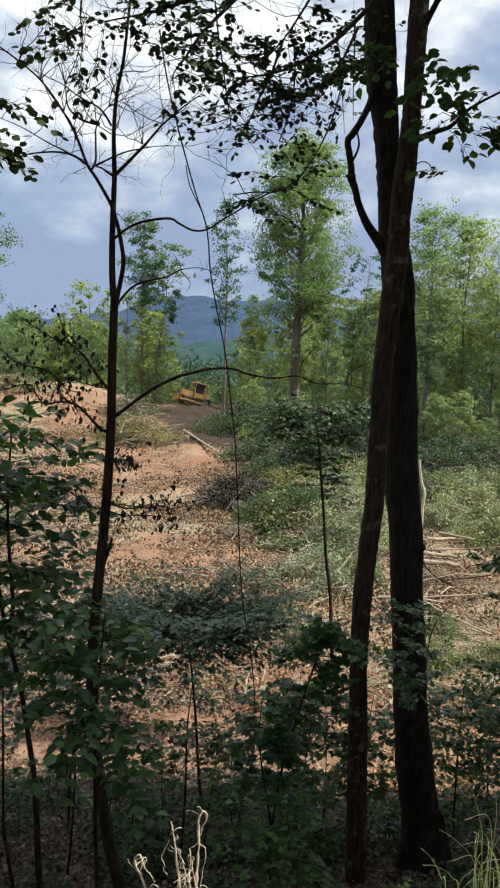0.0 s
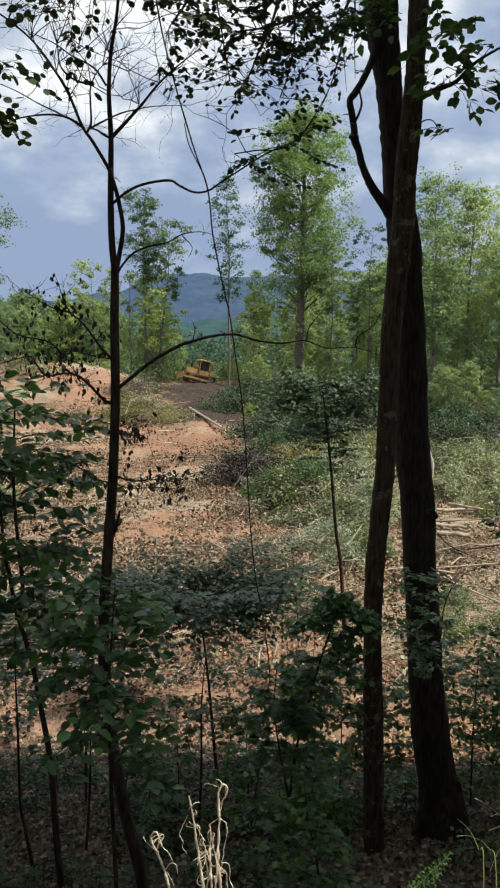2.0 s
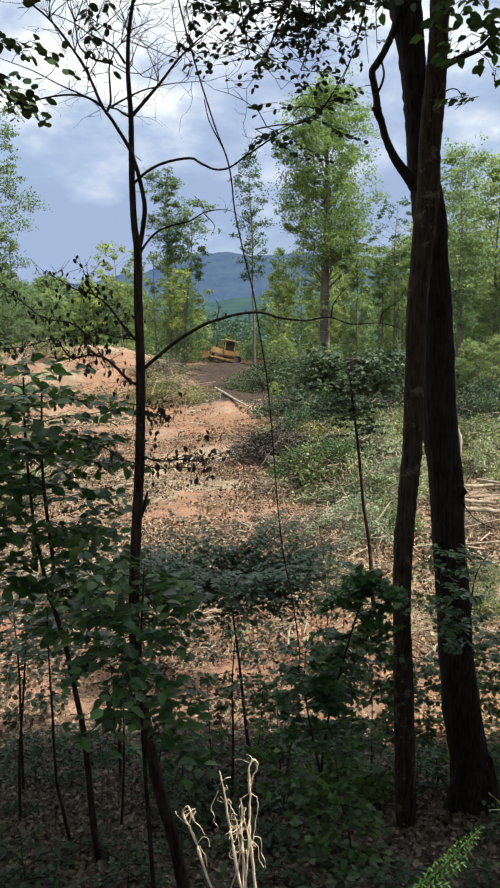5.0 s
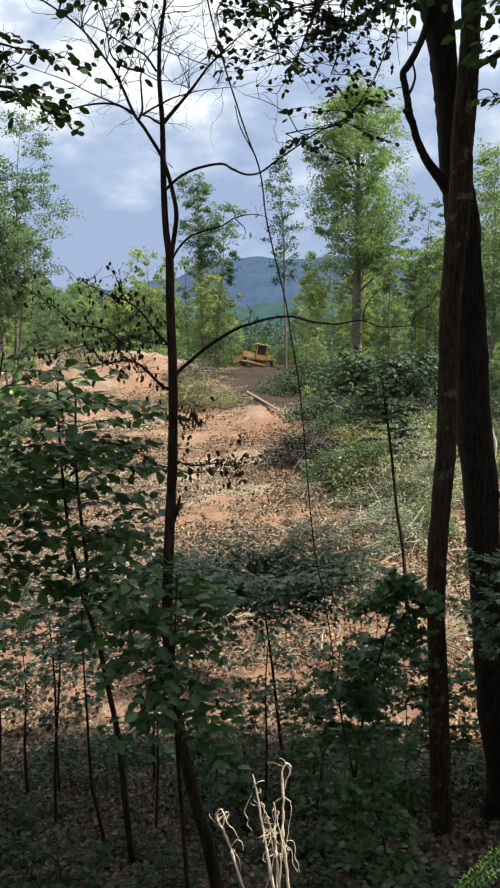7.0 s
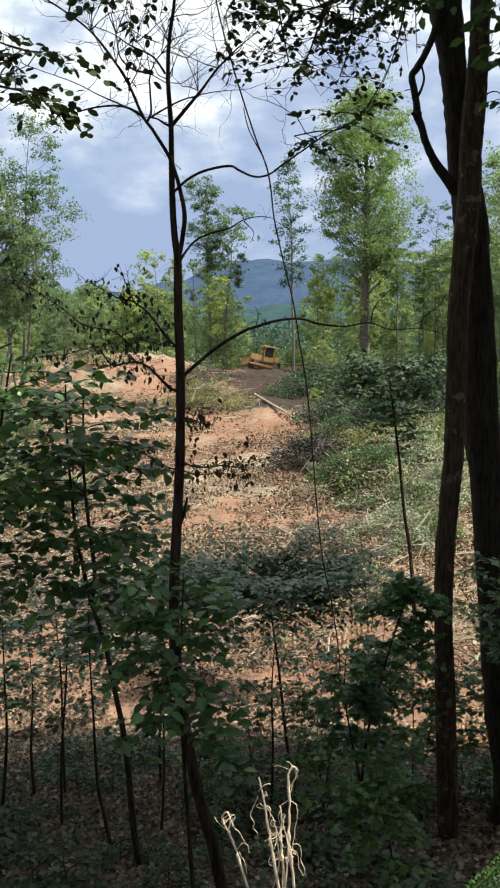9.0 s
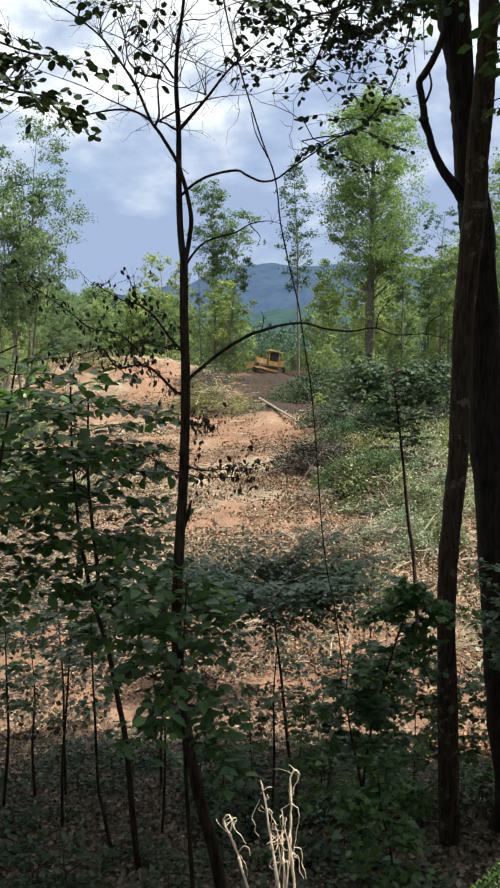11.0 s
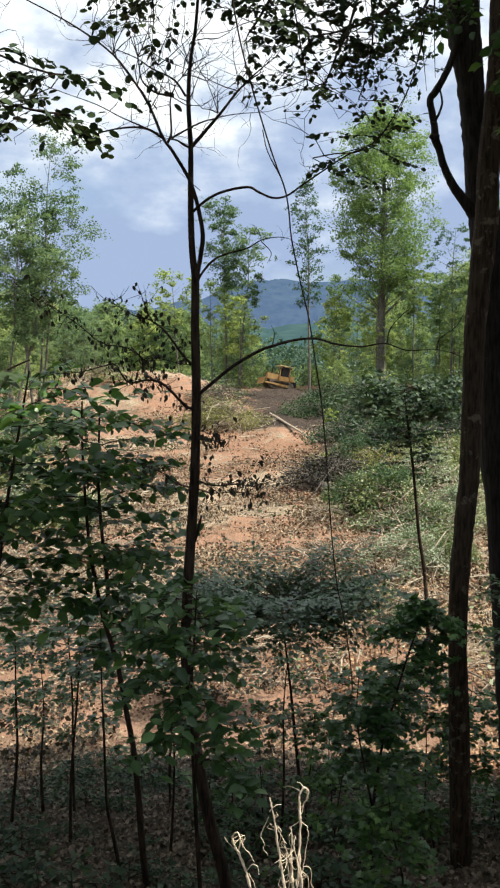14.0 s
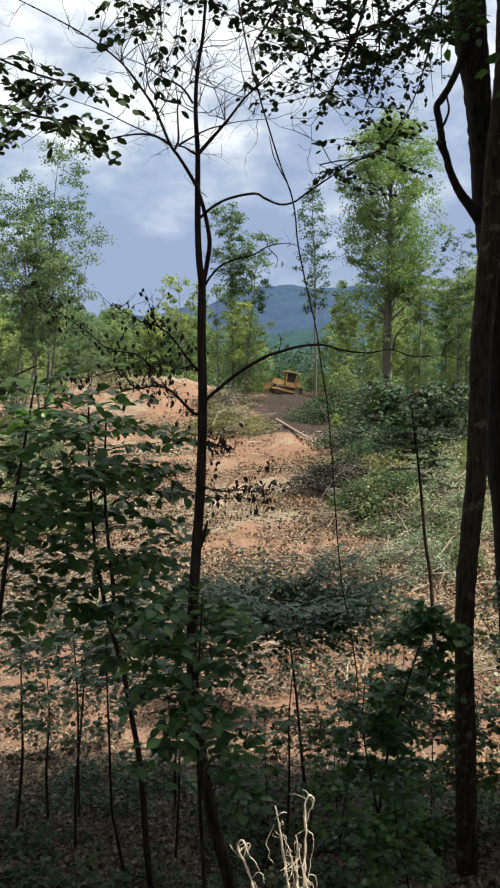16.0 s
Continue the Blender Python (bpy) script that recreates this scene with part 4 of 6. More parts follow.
    lows += [
        arm([(-0.484, 5.300, 0.673), (-0.359, 5.200, 0.650), (-0.207, 5.100, 0.676), (-0.079, 5.000, 0.681), (0.028, 5.000, 0.714)], 0.009, 0.003),
        arm([(-0.486, 5.300, 0.616), (-0.360, 5.200, 0.601), (-0.172, 5.100, 0.624), (-0.028, 5.000, 0.607)], 0.006, 0.003),
        arm([(-0.486, 5.300, 0.616), (-0.597, 5.200, 0.667), (-0.704, 5.200, 0.751), (-0.813, 5.200, 0.791)], 0.008, 0.003),
        arm([(-0.474, 5.300, 0.956), (-0.367, 5.200, 0.947), (-0.253, 5.100, 0.939)], 0.006, 0.003)]
    arm([(-0.499, 5.300, 0.249), (-0.470, 5.300, 0.326), (-0.444, 5.300, 0.430)], 0.020, 0.017)
    for p in lows:
        for q in p[3:]:
            for k in range(4):
                if F.r.random() < 0.9:
                    s = q[:3] + F.r.normal(size=3) * (0.06, 0.06, 0.05)
                    F.twigs.append(np.array([(*q[:3], 0.0022), (*s, 0.0012)]))
                    F.leaf(s, (F.r.normal() * 0.4, F.r.normal() * 0.4, -1), 0.037, 1.0)
    for p in rel([(-0.455, 5.250, 0.961), (-0.366, 5.200, 0.984), (-0.325, 5.150, 1.025), (-0.405, 5.200, 0.911), (-0.059, 5.000, 0.770), (-0.168, 5.050, 0.710), (0.030, 5.000, 0.804)]):
        F.cluster(p, (0.12, 0.10, 0.12), 11, 0.037, 1.0)
        F.bare(p, (F.r.normal(), 0.2, 0.4), 0.12, 0.003, 2, 1)
    # fine dead twigs in the crown
    for p in rel([(-0.472, 5.300, 3.067), (-0.457, 5.300, 3.264), (-0.437, 5.300, 3.426), (-0.289, 5.300, 2.997), (-0.162, 5.300, 3.126), (-0.694, 5.200, 3.012), (-0.773, 5.200, 3.143), (-0.918, 5.200, 3.323), (-0.766, 5.200, 3.304), (-0.498, 5.200, 3.186), (-0.571, 5.200, 3.074), (-0.649, 5.200, 3.253), (-1.048, 5.200, 3.421)]):
        for k in range(3):
            F.bare(p, (F.r.normal() * 0.6, F.r.normal() * 0.4, 0.75 + 0.3 * F.r.normal()), F.r.uniform(0.3, 0.55), 0.0042, 3, 1)
    for p in rel([(-0.027, 5.300, 2.216), (-0.979, 5.200, 1.832), (-0.757, 5.200, 1.782), (-1.210, 5.200, 2.884), (-0.403, 5.200, 2.511), (0.351, 5.000, 2.581), (0.216, 5.000, 2.494)]):
        F.bare(p, (F.r.normal() * 0.6, 0.2, 0.4), 0.16, 0.003, 2, 1)
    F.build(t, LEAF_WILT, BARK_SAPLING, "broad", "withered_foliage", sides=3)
    # thin vine that hangs past the sapling
    v = thing("vine", "thin dark vine hanging straight down past the branches", "vine", "", tuple(o))
    p = limb(rel([(-0.182, 4.900, 3.550), (-0.133, 4.900, 3.282), (-0.063, 4.900, 3.009), (-0.003, 4.900, 2.808), (0.057, 4.900, 2.621), (0.113, 4.900, 2.472), (0.137, 4.900, 2.351), (0.154, 4.900, 2.175), (0.203, 4.900, 1.931), (0.256, 4.900, 1.700), (0.296, 4.900, 1.432), (0.331, 4.900, 1.193), (0.355, 4.900, 0.917), (0.376, 4.900, 0.600), (0.397, 4.900, 0.314), (0.427, 4.900, 0.058), (0.471, 4.900, -0.164), (0.512, 4.900, -0.465), (0.522, 4.900, -0.617)]), 0.0046, 0.0036)
    part("stem", tubes_mesh("stem", [p], 6, 0.02, 3), BARK_SAPLING, v, smooth=True)
    p = limb(rel([(0.137, 4.900, 2.351), (0.107, 4.900, 2.494), (0.019, 4.900, 2.668), (-0.010, 4.900, 2.793)]), 0.004, 0.003)
    part("stem", tubes_mesh("stem", [p], 5, 0.02, 3), BARK_SAPLING, v, smooth=True)


front_sapling()

# ---- undergrowth on the near bank ----


def plant(name, label, category, at, stems, layers, leaf_material, shape="broad", seed=1, bark=BARK_SAPLING, r0=0.02, group="undergrowth on the bank"):
    """A sapling or shrub: stems through points, then sprays of leaves along a stretch of each stem.
    layers: (stem, from, to, count, length, leaf, pairs, droop, flat)."""
    o = Vector(at)
    t = thing(name, label, category, group, at)
    paths = []
    for k, pts in enumerate(stems):
        p = limb([tuple(Vector(q) - o) for q in pts], r0 * (1 if k == 0 else 0.65), r0 * 0.22, 4)
        paths.append(p)
        part("stem", tubes_mesh("stem", [p], 7, 0.03, seed + k), bark, t, smooth=True)
    F = Foliage(seed)
    for s, a, b, count, length, leaf, pairs, droop, flat in layers:
        p = paths[s]
        for k in range(count):
            f = a + (b - a) * (k + F.r.random()) / count
            q = p[min(len(p) - 1, int(f * (len(p) - 1)))][:3]
            ang = k * 2.4 + F.r.normal() * 0.6
            F.spray(q, (math.cos(ang), math.sin(ang) * 0.8, 0.18 + 0.15 * F.r.normal()), length * F.r.uniform(0.6, 1.15), leaf, pairs, droop, flat, 2, 0.005)
    F.build(t, leaf_material, bark, shape, "foliage", sides=3)
    return t


def undergrowth():
    plant("broadleaf_sapling", "leaning sapling with layered broad dark green leaves", "sapling", (-1.2, 7.0, -3.5),
          [[(-1.123, 7.000, -4.235), (-1.201, 7.000, -3.095), (-1.220, 7.000, -2.643), (-1.248, 7.000, -2.177), (-1.304, 7.000, -1.785), (-1.379, 7.000, -1.291), (-1.491, 7.000, -0.859), (-1.546, 7.000, -0.515), (-1.582, 7.000, -0.291), (-1.608, 7.000, 0.231), (-1.615, 7.000, 0.730), (-1.602, 7.000, 1.073)],
           [(-1.473, 6.900, -0.876), (-1.417, 6.900, -0.607), (-1.455, 6.900, -0.009), (-1.463, 6.900, 0.425), (-1.433, 6.900, 0.980)]],
          [(0, 0.64, 1.0, 30, 1.0, 0.122, 8, 0.24, 0.42), (1, 0.30, 1.0, 26, 1.05, 0.122, 8, 0.24, 0.42), (0, 0.44, 0.62, 9, 0.5, 0.12, 6, 0.2, 0.4)], LEAF_NEAR, seed=101, r0=0.035)
    plant("broadleaf_sapling", "sapling with tiers of broad dark green leaves", "sapling", (-2.6, 6.4, -3.2),
          [[(-2.628, 6.400, -3.199), (-2.474, 6.400, -1.830), (-2.305, 6.400, -0.833), (-2.143, 6.400, 0.121), (-2.006, 6.400, 0.764), (-1.875, 6.400, 1.365)]],
          [(0, 0.45, 1.0, 34, 0.95, 0.120, 8, 0.24, 0.42)], LEAF_NEAR, seed=102, r0=0.03)
    plant("broadleaf_sapling", "small sapling with large drooping leaves by the bare trunk", "sapling", (-0.45, 4.9, -2.6),
          [[(-0.456, 4.900, -2.361), (-0.481, 4.900, -1.656), (-0.497, 4.900, -1.058), (-0.495, 4.900, -0.594), (-0.468, 4.900, -0.217), (-0.448, 4.900, 0.042)]],
          [(0, 0.40, 1.0, 34, 0.48, 0.095, 7, 0.45, 0.45)], LEAF_NEAR, seed=103, r0=0.016)
    plant("beech_sapling", "sapling with flat wide tiers of small leaves", "sapling", (0.3, 11.0, -5.0),
          [[(0.493, 11.000, -5.475), (0.385, 11.000, -4.401), (0.297, 11.000, -3.357), (0.214, 11.000, -2.592), (0.147, 11.000, -1.925)]],
          [(0, 0.88, 1.0, 150, 1.75, 0.082, 20, 0.05, 0.22)], LEAF_FINE, seed=104, r0=0.03)
    plant("beech_sapling", "sapling with flat tiers of small grey-green leaves", "sapling", (-2.4, 10.2, -4.7),
          [[(-2.659, 10.200, -5.396), (-2.649, 10.200, -4.142), (-2.618, 10.200, -3.090), (-2.636, 10.200, -2.379), (-2.659, 10.200, -1.758)]],
          [(0, 0.62, 1.0, 46, 1.15, 0.08, 13, 0.08, 0.25)], LEAF_FINE, seed=105, r0=0.022)
    plant("beech_sapling", "slender sapling with flat tiers of small leaves", "sapling", (-1.0, 10.6, -4.9),
          [[(-1.410, 10.600, -5.174), (-1.393, 10.600, -4.143), (-1.313, 10.600, -3.306), (-1.343, 10.600, -2.485), (-1.274, 10.600, -1.924)]],
          [(0, 0.60, 1.0, 40, 1.1, 0.08, 12, 0.08, 0.25)], LEAF_FINE, seed=106, r0=0.02)
    # thin bare-stemmed saplings
    for k, pts in enumerate(([(-2.306, 8.600, -4.208), (-2.264, 8.600, -3.361), (-2.172, 8.600, -2.539), (-2.118, 8.600, -2.004), (-2.078, 8.600, -1.479)],
                             [(-1.378, 7.200, -3.955), (-1.525, 7.200, -3.039), (-1.563, 7.200, -2.753), (-1.564, 7.200, -2.045), (-1.568, 7.200, -1.581), (-1.558, 7.200, -1.065)],
                             [(-1.130, 8.200, -4.256), (-1.080, 8.200, -3.709), (-1.040, 8.200, -3.105), (-1.020, 8.200, -2.255), (-0.984, 8.200, -1.619)],
                             [(-2.720, 9.000, -3.970), (-2.717, 9.000, -3.385), (-2.655, 9.000, -2.742), (-2.659, 9.000, -2.180)],
                             [(0.112, 9.000, -4.479), (0.157, 9.000, -3.523), (0.158, 9.000, -2.735), (0.209, 9.000, -2.107)],
                             [(-2.759, 8.000, -3.474), (-2.663, 8.000, -2.698), (-2.644, 8.000, -2.065), (-2.620, 8.000, -1.386)])):
        plant("thin_sapling", "thin dark sapling stem with a few leaves", "sapling", pts[0], [pts],
              [(0, 0.55, 1.0, 8, 0.34, 0.085, 4, 0.2, 0.4)], LEAF_FINE, seed=110 + k, r0=0.020, group="thin saplings on the bank")
    # shrubs that leave gaps to the clay behind
    for k, (pts, n, length, leaf) in enumerate((([(-0.085, 9.400, -4.823), (-0.105, 9.400, -4.126), (-0.127, 9.400, -3.518), (-0.139, 9.400, -2.847)], 9, 0.4, 0.085),
                                                ([(0.398, 9.000, -4.560), (0.422, 9.000, -3.821), (0.483, 9.000, -3.314), (0.524, 9.000, -2.744)], 10, 0.45, 0.08),
                                                ([(0.740, 8.600, -4.366), (0.724, 8.600, -3.939), (0.779, 8.600, -3.518), (0.847, 8.600, -3.035)], 14, 0.45, 0.09),
                                                ([(-0.431, 9.200, -4.602), (-0.470, 9.200, -3.995), (-0.414, 9.200, -3.476), (-0.523, 9.200, -2.961)], 7, 0.4, 0.08),
                                                ([(-0.846, 9.600, -4.703), (-0.792, 9.600, -4.154), (-0.717, 9.600, -3.613)], 9, 0.4, 0.09))):
        plant("shrub", "leafy dark green shrub on the shaded bank", "shrub", pts[0], [pts],
              [(0, 0.15, 1.0, n, length, leaf, 6, 0.25, 0.45)], LEAF_NEAR, seed=120 + k, r0=0.012)
    plant("maple_sapling", "bushy young maple with lobed dark leaves", "sapling", (0.911, 7.0, -3.8),
          [[(0.911, 7.000, -3.800), (0.932, 7.000, -2.934), (0.956, 7.000, -2.539), (1.030, 7.000, -2.040), (1.154, 7.000, -1.551), (1.277, 7.000, -1.124), (1.374, 7.000, -0.861), (1.397, 7.000, -0.730)],
           [(0.927, 6.850, -2.671), (0.832, 6.850, -2.177), (0.770, 6.850, -1.746), (0.788, 6.850, -1.375)]],
          [(0, 0.12, 0.48, 16, 0.26, 0.082, 7, 0.3, 0.4), (0, 0.48, 0.92, 40, 0.40, 0.082, 8, 0.3, 0.4), (1, 0.2, 1.0, 20, 0.32, 0.085, 7, 0.3, 0.4), (0, 0.85, 1.0, 8, 0.25, 0.10, 4, 0.2, 0.4)], LEAF_NEAR, "lobed", seed=130, r0=0.018)
    plant("maple_sapling", "low young maple among the trunks", "sapling", (1.5, 6.4, -3.1),
          [[(1.163, 6.400, -3.503), (1.112, 6.400, -2.960), (1.023, 6.400, -2.532), (0.989, 6.400, -2.218)]],
          [(0, 0.1, 1.0, 22, 0.42, 0.085, 6, 0.3, 0.45)], LEAF_NEAR, "lobed", seed=131, r0=0.012)
    for k, (pts, n, length, leaf, low) in enumerate((([(1.310, 8.400, -4.374), (1.345, 8.400, -3.542), (1.329, 8.400, -2.665), (1.381, 8.400, -1.715)], 40, 0.5, 0.085, 0.15),
                                                ([(0.686, 9.200, -4.780), (0.736, 9.200, -4.023), (0.701, 9.200, -3.281), (0.789, 9.200, -2.702)], 18, 0.45, 0.07, 0.15),
                                                ([(1.955, 9.400, -4.947), (1.900, 9.400, -4.325), (1.905, 9.400, -3.190), (1.843, 9.400, -2.308)], 32, 0.5, 0.078, 0.52),
                                                ([(2.317, 9.000, -4.679), (2.347, 9.000, -3.937), (2.292, 9.000, -3.068), (2.360, 9.000, -2.294)], 34, 0.5, 0.078, 0.50))):
        plant("leafy_sapling", "bushy sapling with soft small green leaves", "sapling", pts[0], [pts],
              [(0, low, 1.0, n, length, leaf, 9, 0.25, 0.4)], LEAF_NEAR, seed=180 + k, r0=0.012)
    # shrubs on the far side of the trunks, and the spray across the dark trunk
    for k, (pts, n, length, leaf) in enumerate((([(3.404, 8.900, -4.047), (3.393, 8.900, -3.324), (3.401, 8.900, -2.684), (3.420, 8.900, -2.122)], 40, 0.6, 0.085),
                                                ([(3.950, 9.200, -4.169), (3.909, 9.200, -3.346), (3.902, 9.200, -2.611), (3.907, 9.200, -1.959)], 40, 0.6, 0.085),
                                                ([(4.014, 8.400, -3.674), (3.926, 8.400, -2.919), (3.811, 8.400, -2.244), (3.726, 8.400, -1.516)], 40, 0.6, 0.085),
                                                ([(2.781, 9.400, -4.550), (2.750, 9.400, -4.2), (2.73, 9.400, -4.0), (2.719, 9.400, -3.9)], 8, 0.30, 0.08),
                                                ([(1.913, 9.800, -4.687), (1.923, 9.800, -4.55), (1.920, 9.800, -4.4), (1.915, 9.800, -4.3)], 6, 0.30, 0.08),
                                                ([(1.810, 8.400, -4.05), (1.760, 8.400, -3.75), (1.740, 8.400, -3.55)], 8, 0.4, 0.09))):
        plant("shrub", "leafy dark green shrub between the trunks", "shrub", pts[0], [pts],
              [(0, 0.1, 1.0, n, length, leaf, 6, 0.25, 0.45)], LEAF_NEAR, seed=140 + k, r0=0.014)
    plant("beech_sapling", "thin sapling with flat leaves across the dark trunk", "sapling", (2.4, 7.3, -3.6),
          [[(2.771, 7.300, -3.514), (2.597, 7.300, -2.553), (2.403, 7.300, -1.678), (2.274, 7.300, -1.108), (2.212, 7.300, -0.603)]],
          [(0, 0.50, 1.0, 22, 0.36, 0.075, 7, 0.1, 0.3)], LEAF_FINE, seed=150, r0=0.010)
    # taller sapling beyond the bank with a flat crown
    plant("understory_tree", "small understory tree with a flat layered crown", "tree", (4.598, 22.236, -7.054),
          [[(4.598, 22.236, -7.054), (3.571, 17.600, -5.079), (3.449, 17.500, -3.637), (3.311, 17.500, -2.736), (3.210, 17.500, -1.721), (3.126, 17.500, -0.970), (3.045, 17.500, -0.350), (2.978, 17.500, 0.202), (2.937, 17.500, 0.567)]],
          [(0, 0.80, 1.0, 60, 1.6, 0.12, 15, 0.12, 0.45), (0, 0.60, 0.84, 26, 0.7, 0.11, 9, 0.1, 0.4)], LEAF_UNDER_SHADED, seed=160, r0=0.055, group="")
    plant("dead_shrub", "reddish dead shrub with withered leaves", "shrub", (3.042, 21.221, -7.035),
          [[(3.042, 21.221, -7.035), (2.388, 17.000, -4.280), (2.315, 17.000, -3.451), (2.243, 17.000, -3.008)], [(3.149, 21.424, -7.037), (2.622, 17.000, -4.286), (2.707, 17.000, -3.586)]],
          [(0, 0.2, 1.0, 16, 0.5, 0.07, 6, 0.1, 0.6), (1, 0.2, 1.0, 10, 0.4, 0.07, 5, 0.1, 0.6)], LEAF_DRY, seed=161, r0=0.014, group="")
    # bare curved twigs and a leafy one by the trunks
    plant("bare_twig", "thin bare arching twig beside the dark trunk", "twig", (2.517, 7.600, -1.397),
          [[(2.517, 7.600, -1.397), (2.544, 7.600, -1.072), (2.635, 7.600, -0.855), (2.784, 7.600, -0.725), (3.043, 7.600, -0.665), (3.329, 7.600, -0.568)]], [(0, 0.6, 1.0, 2, 0.12, 0.05, 2, 0.2, 0.4)], LEAF_NEAR, seed=190, r0=0.007, group="")
    plant("bare_twig", "thin bare twig hanging by the dark trunk", "twig", (2.392, 7.600, -0.261),
          [[(2.392, 7.600, -0.261), (2.534, 7.600, -0.432), (2.744, 7.600, -0.545), (3.041, 7.600, -0.630), (3.338, 7.600, -0.685)]], [(0, 0.7, 1.0, 2, 0.1, 0.05, 2, 0.2, 0.4)], LEAF_NEAR, seed=191, r0=0.006, group="")
    plant("leafy_twig", "dark leafy twig reaching past the trunks", "twig", (3.458, 7.200, -0.007),
          [[(3.458, 7.200, -0.007), (3.189, 7.200, -0.121), (2.971, 7.200, -0.179), (2.754, 7.200, -0.236)]], [(0, 0.3, 1.0, 9, 0.22, 0.07, 5, 0.2, 0.3)], LEAF_NEAR, seed=192, r0=0.008, group="")
    for k, (pts, r0) in enumerate((([(1.552, 7.900, 4.906), (1.566, 7.900, 4.561), (1.569, 7.900, 4.261), (1.582, 7.900, 3.959)], 0.010), ([(1.362, 7.600, 4.491), (1.387, 7.600, 4.301), (1.413, 7.600, 4.061), (1.447, 7.600, 3.756)], 0.008), ([(1.390, 7.400, 4.232), (1.336, 7.400, 3.996), (1.266, 7.400, 3.757), (1.146, 7.400, 3.491), (1.022, 7.400, 3.344)], 0.008))):
        plant("bare_twig", "thin dark twig hanging straight from the boughs", "twig", pts[0], [pts], [(0, 0.7, 1.0, 1, 0.1, 0.04, 1, 0.2, 0.4)], LEAF_NEAR, seed=194 + k, r0=r0, group="hanging twigs")
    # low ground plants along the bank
    low = plant("ground_plant", "low leafy plant on the bank, its colour darkened for shade", "plant", (0, 0, 0), [[(0, 0, -0.05), (0.02, 0.01, 0.12), (0.03, 0, 0.28)]],
                [(0, 0.2, 1.0, 11, 0.32, 0.055, 6, 0.35, 0.5)], LEAF_UNDER_SHADED, seed=170, r0=0.006, group="ground cover on the bank")
    low.location = on_ground(0.4, 6.0)
    r = np.random.default_rng(171)
    for k in range(96):
        x, y = r.uniform(-3.6, 4.2), r.uniform(4.3, 13.0)
        copy_thing(low, Matrix.Translation(on_ground(x, y)) @ Matrix.Rotation(r.uniform(0, 6.2), 4, 'Z') @ Matrix.Scale(r.uniform(0.7, 1.7), 4))


undergrowth()


def overhanging():
    """Leafy limbs that reach into the view from trees that stand beside it."""
    def branch(label, seed, pts, r0, sprays, leaf, droop, bare=0):
        o = Vector(pts[0])
        t = thing("overhanging_branch", label, "branch", "branches overhead", pts[0])
        p = limb([tuple(Vector(q) - o) for q in pts], r0, 0.004, 4)
        part("limb", tubes_mesh("limb", [p], 7, 0.03, seed), BARK_SAPLING, t, smooth=True)
        F = Foliage(seed)
        n = len(p)
        for k in range(sprays):
            q = p[int(n * (0.15 + 0.85 * (k + F.r.random()) / sprays)) % n][:3]
            F.spray(q, (F.r.normal() * 0.9, F.r.normal() * 0.5, -0.15 + 0.35 * F.r.normal()), F.r.uniform(0.2, 0.5), leaf, 6, droop, 0.4, 2, 0.003)
        for k in range(bare):
            q = p[int(F.r.integers(n // 3, n))][:3]
            F.bare(q, (F.r.normal(), F.r.normal() * 0.5, -0.2 + 0.4 * F.r.normal()), 0.5, 0.004, 3, 1)
        F.build(t, LEAF_OVER_SHADED, BARK_SAPLING, "round", "foliage", sides=3)
    branch("long leafy branch hanging dark against the sky", 201, [(1.436, 6.000, 4.412), (1.169, 5.800, 4.050), (0.913, 5.600, 3.769), (0.671, 5.400, 3.566), (0.486, 5.300, 3.470), (0.273, 5.200, 3.401)], 0.020, 22, 0.040, 0.2, 9)
    branch("leafy branch hanging dark against the sky", 202, [(0.466, 5.400, 4.149), (0.251, 5.300, 3.888), (0.075, 5.200, 3.663), (-0.029, 5.200, 3.509), (-0.099, 5.200, 3.416)], 0.016, 19, 0.044, 0.25, 5)
    branch("drooping leafy twig hanging over the clearing", 203, [(0.590, 5.300, 3.691), (0.510, 5.200, 3.434), (0.441, 5.200, 3.292), (0.389, 5.200, 3.165), (0.302, 5.200, 3.038)], 0.009, 10, 0.039, 0.3, 7)
    branch("drooping leafy twig beside the trunk", 204, [(1.291, 6.400, 4.227), (1.132, 6.200, 3.887), (0.979, 6.000, 3.670), (0.809, 5.900, 3.549), (0.655, 5.900, 3.499)], 0.012, 13, 0.042, 0.15, 5)
    branch("leafy branch with large leaves darkened as in backlight", 205, [(-1.790, 4.600, 2.962), (-1.550, 4.600, 2.928), (-1.342, 4.600, 2.866), (-1.192, 4.600, 2.833), (-1.056, 4.600, 2.816)], 0.010, 11, 0.056, 0.2, 3)
    branch("thin leafy twig with large leaves darkened as in backlight", 206, [(-1.645, 4.600, 3.241), (-1.472, 4.600, 3.153), (-1.297, 4.600, 3.079), (-1.179, 4.600, 3.039), (-1.074, 4.600, 3.025)], 0.007, 9, 0.058, 0.2, 2)
    branch("leafy twig with small leaves darkened as in backlight", 207, [(-0.652, 5.200, 3.927), (-0.677, 5.200, 3.742), (-0.666, 5.200, 3.617), (-0.665, 5.200, 3.508)], 0.007, 7, 0.055, 0.3, 2)
    branch("small leafy twig in front of the tall tree", 208, [(0.751, 5.000, 2.863), (0.668, 5.000, 2.755), (0.552, 5.000, 2.684), (0.419, 5.000, 2.675), (0.285, 5.000, 2.652)], 0.004, 7, 0.039, 0.1, 1)
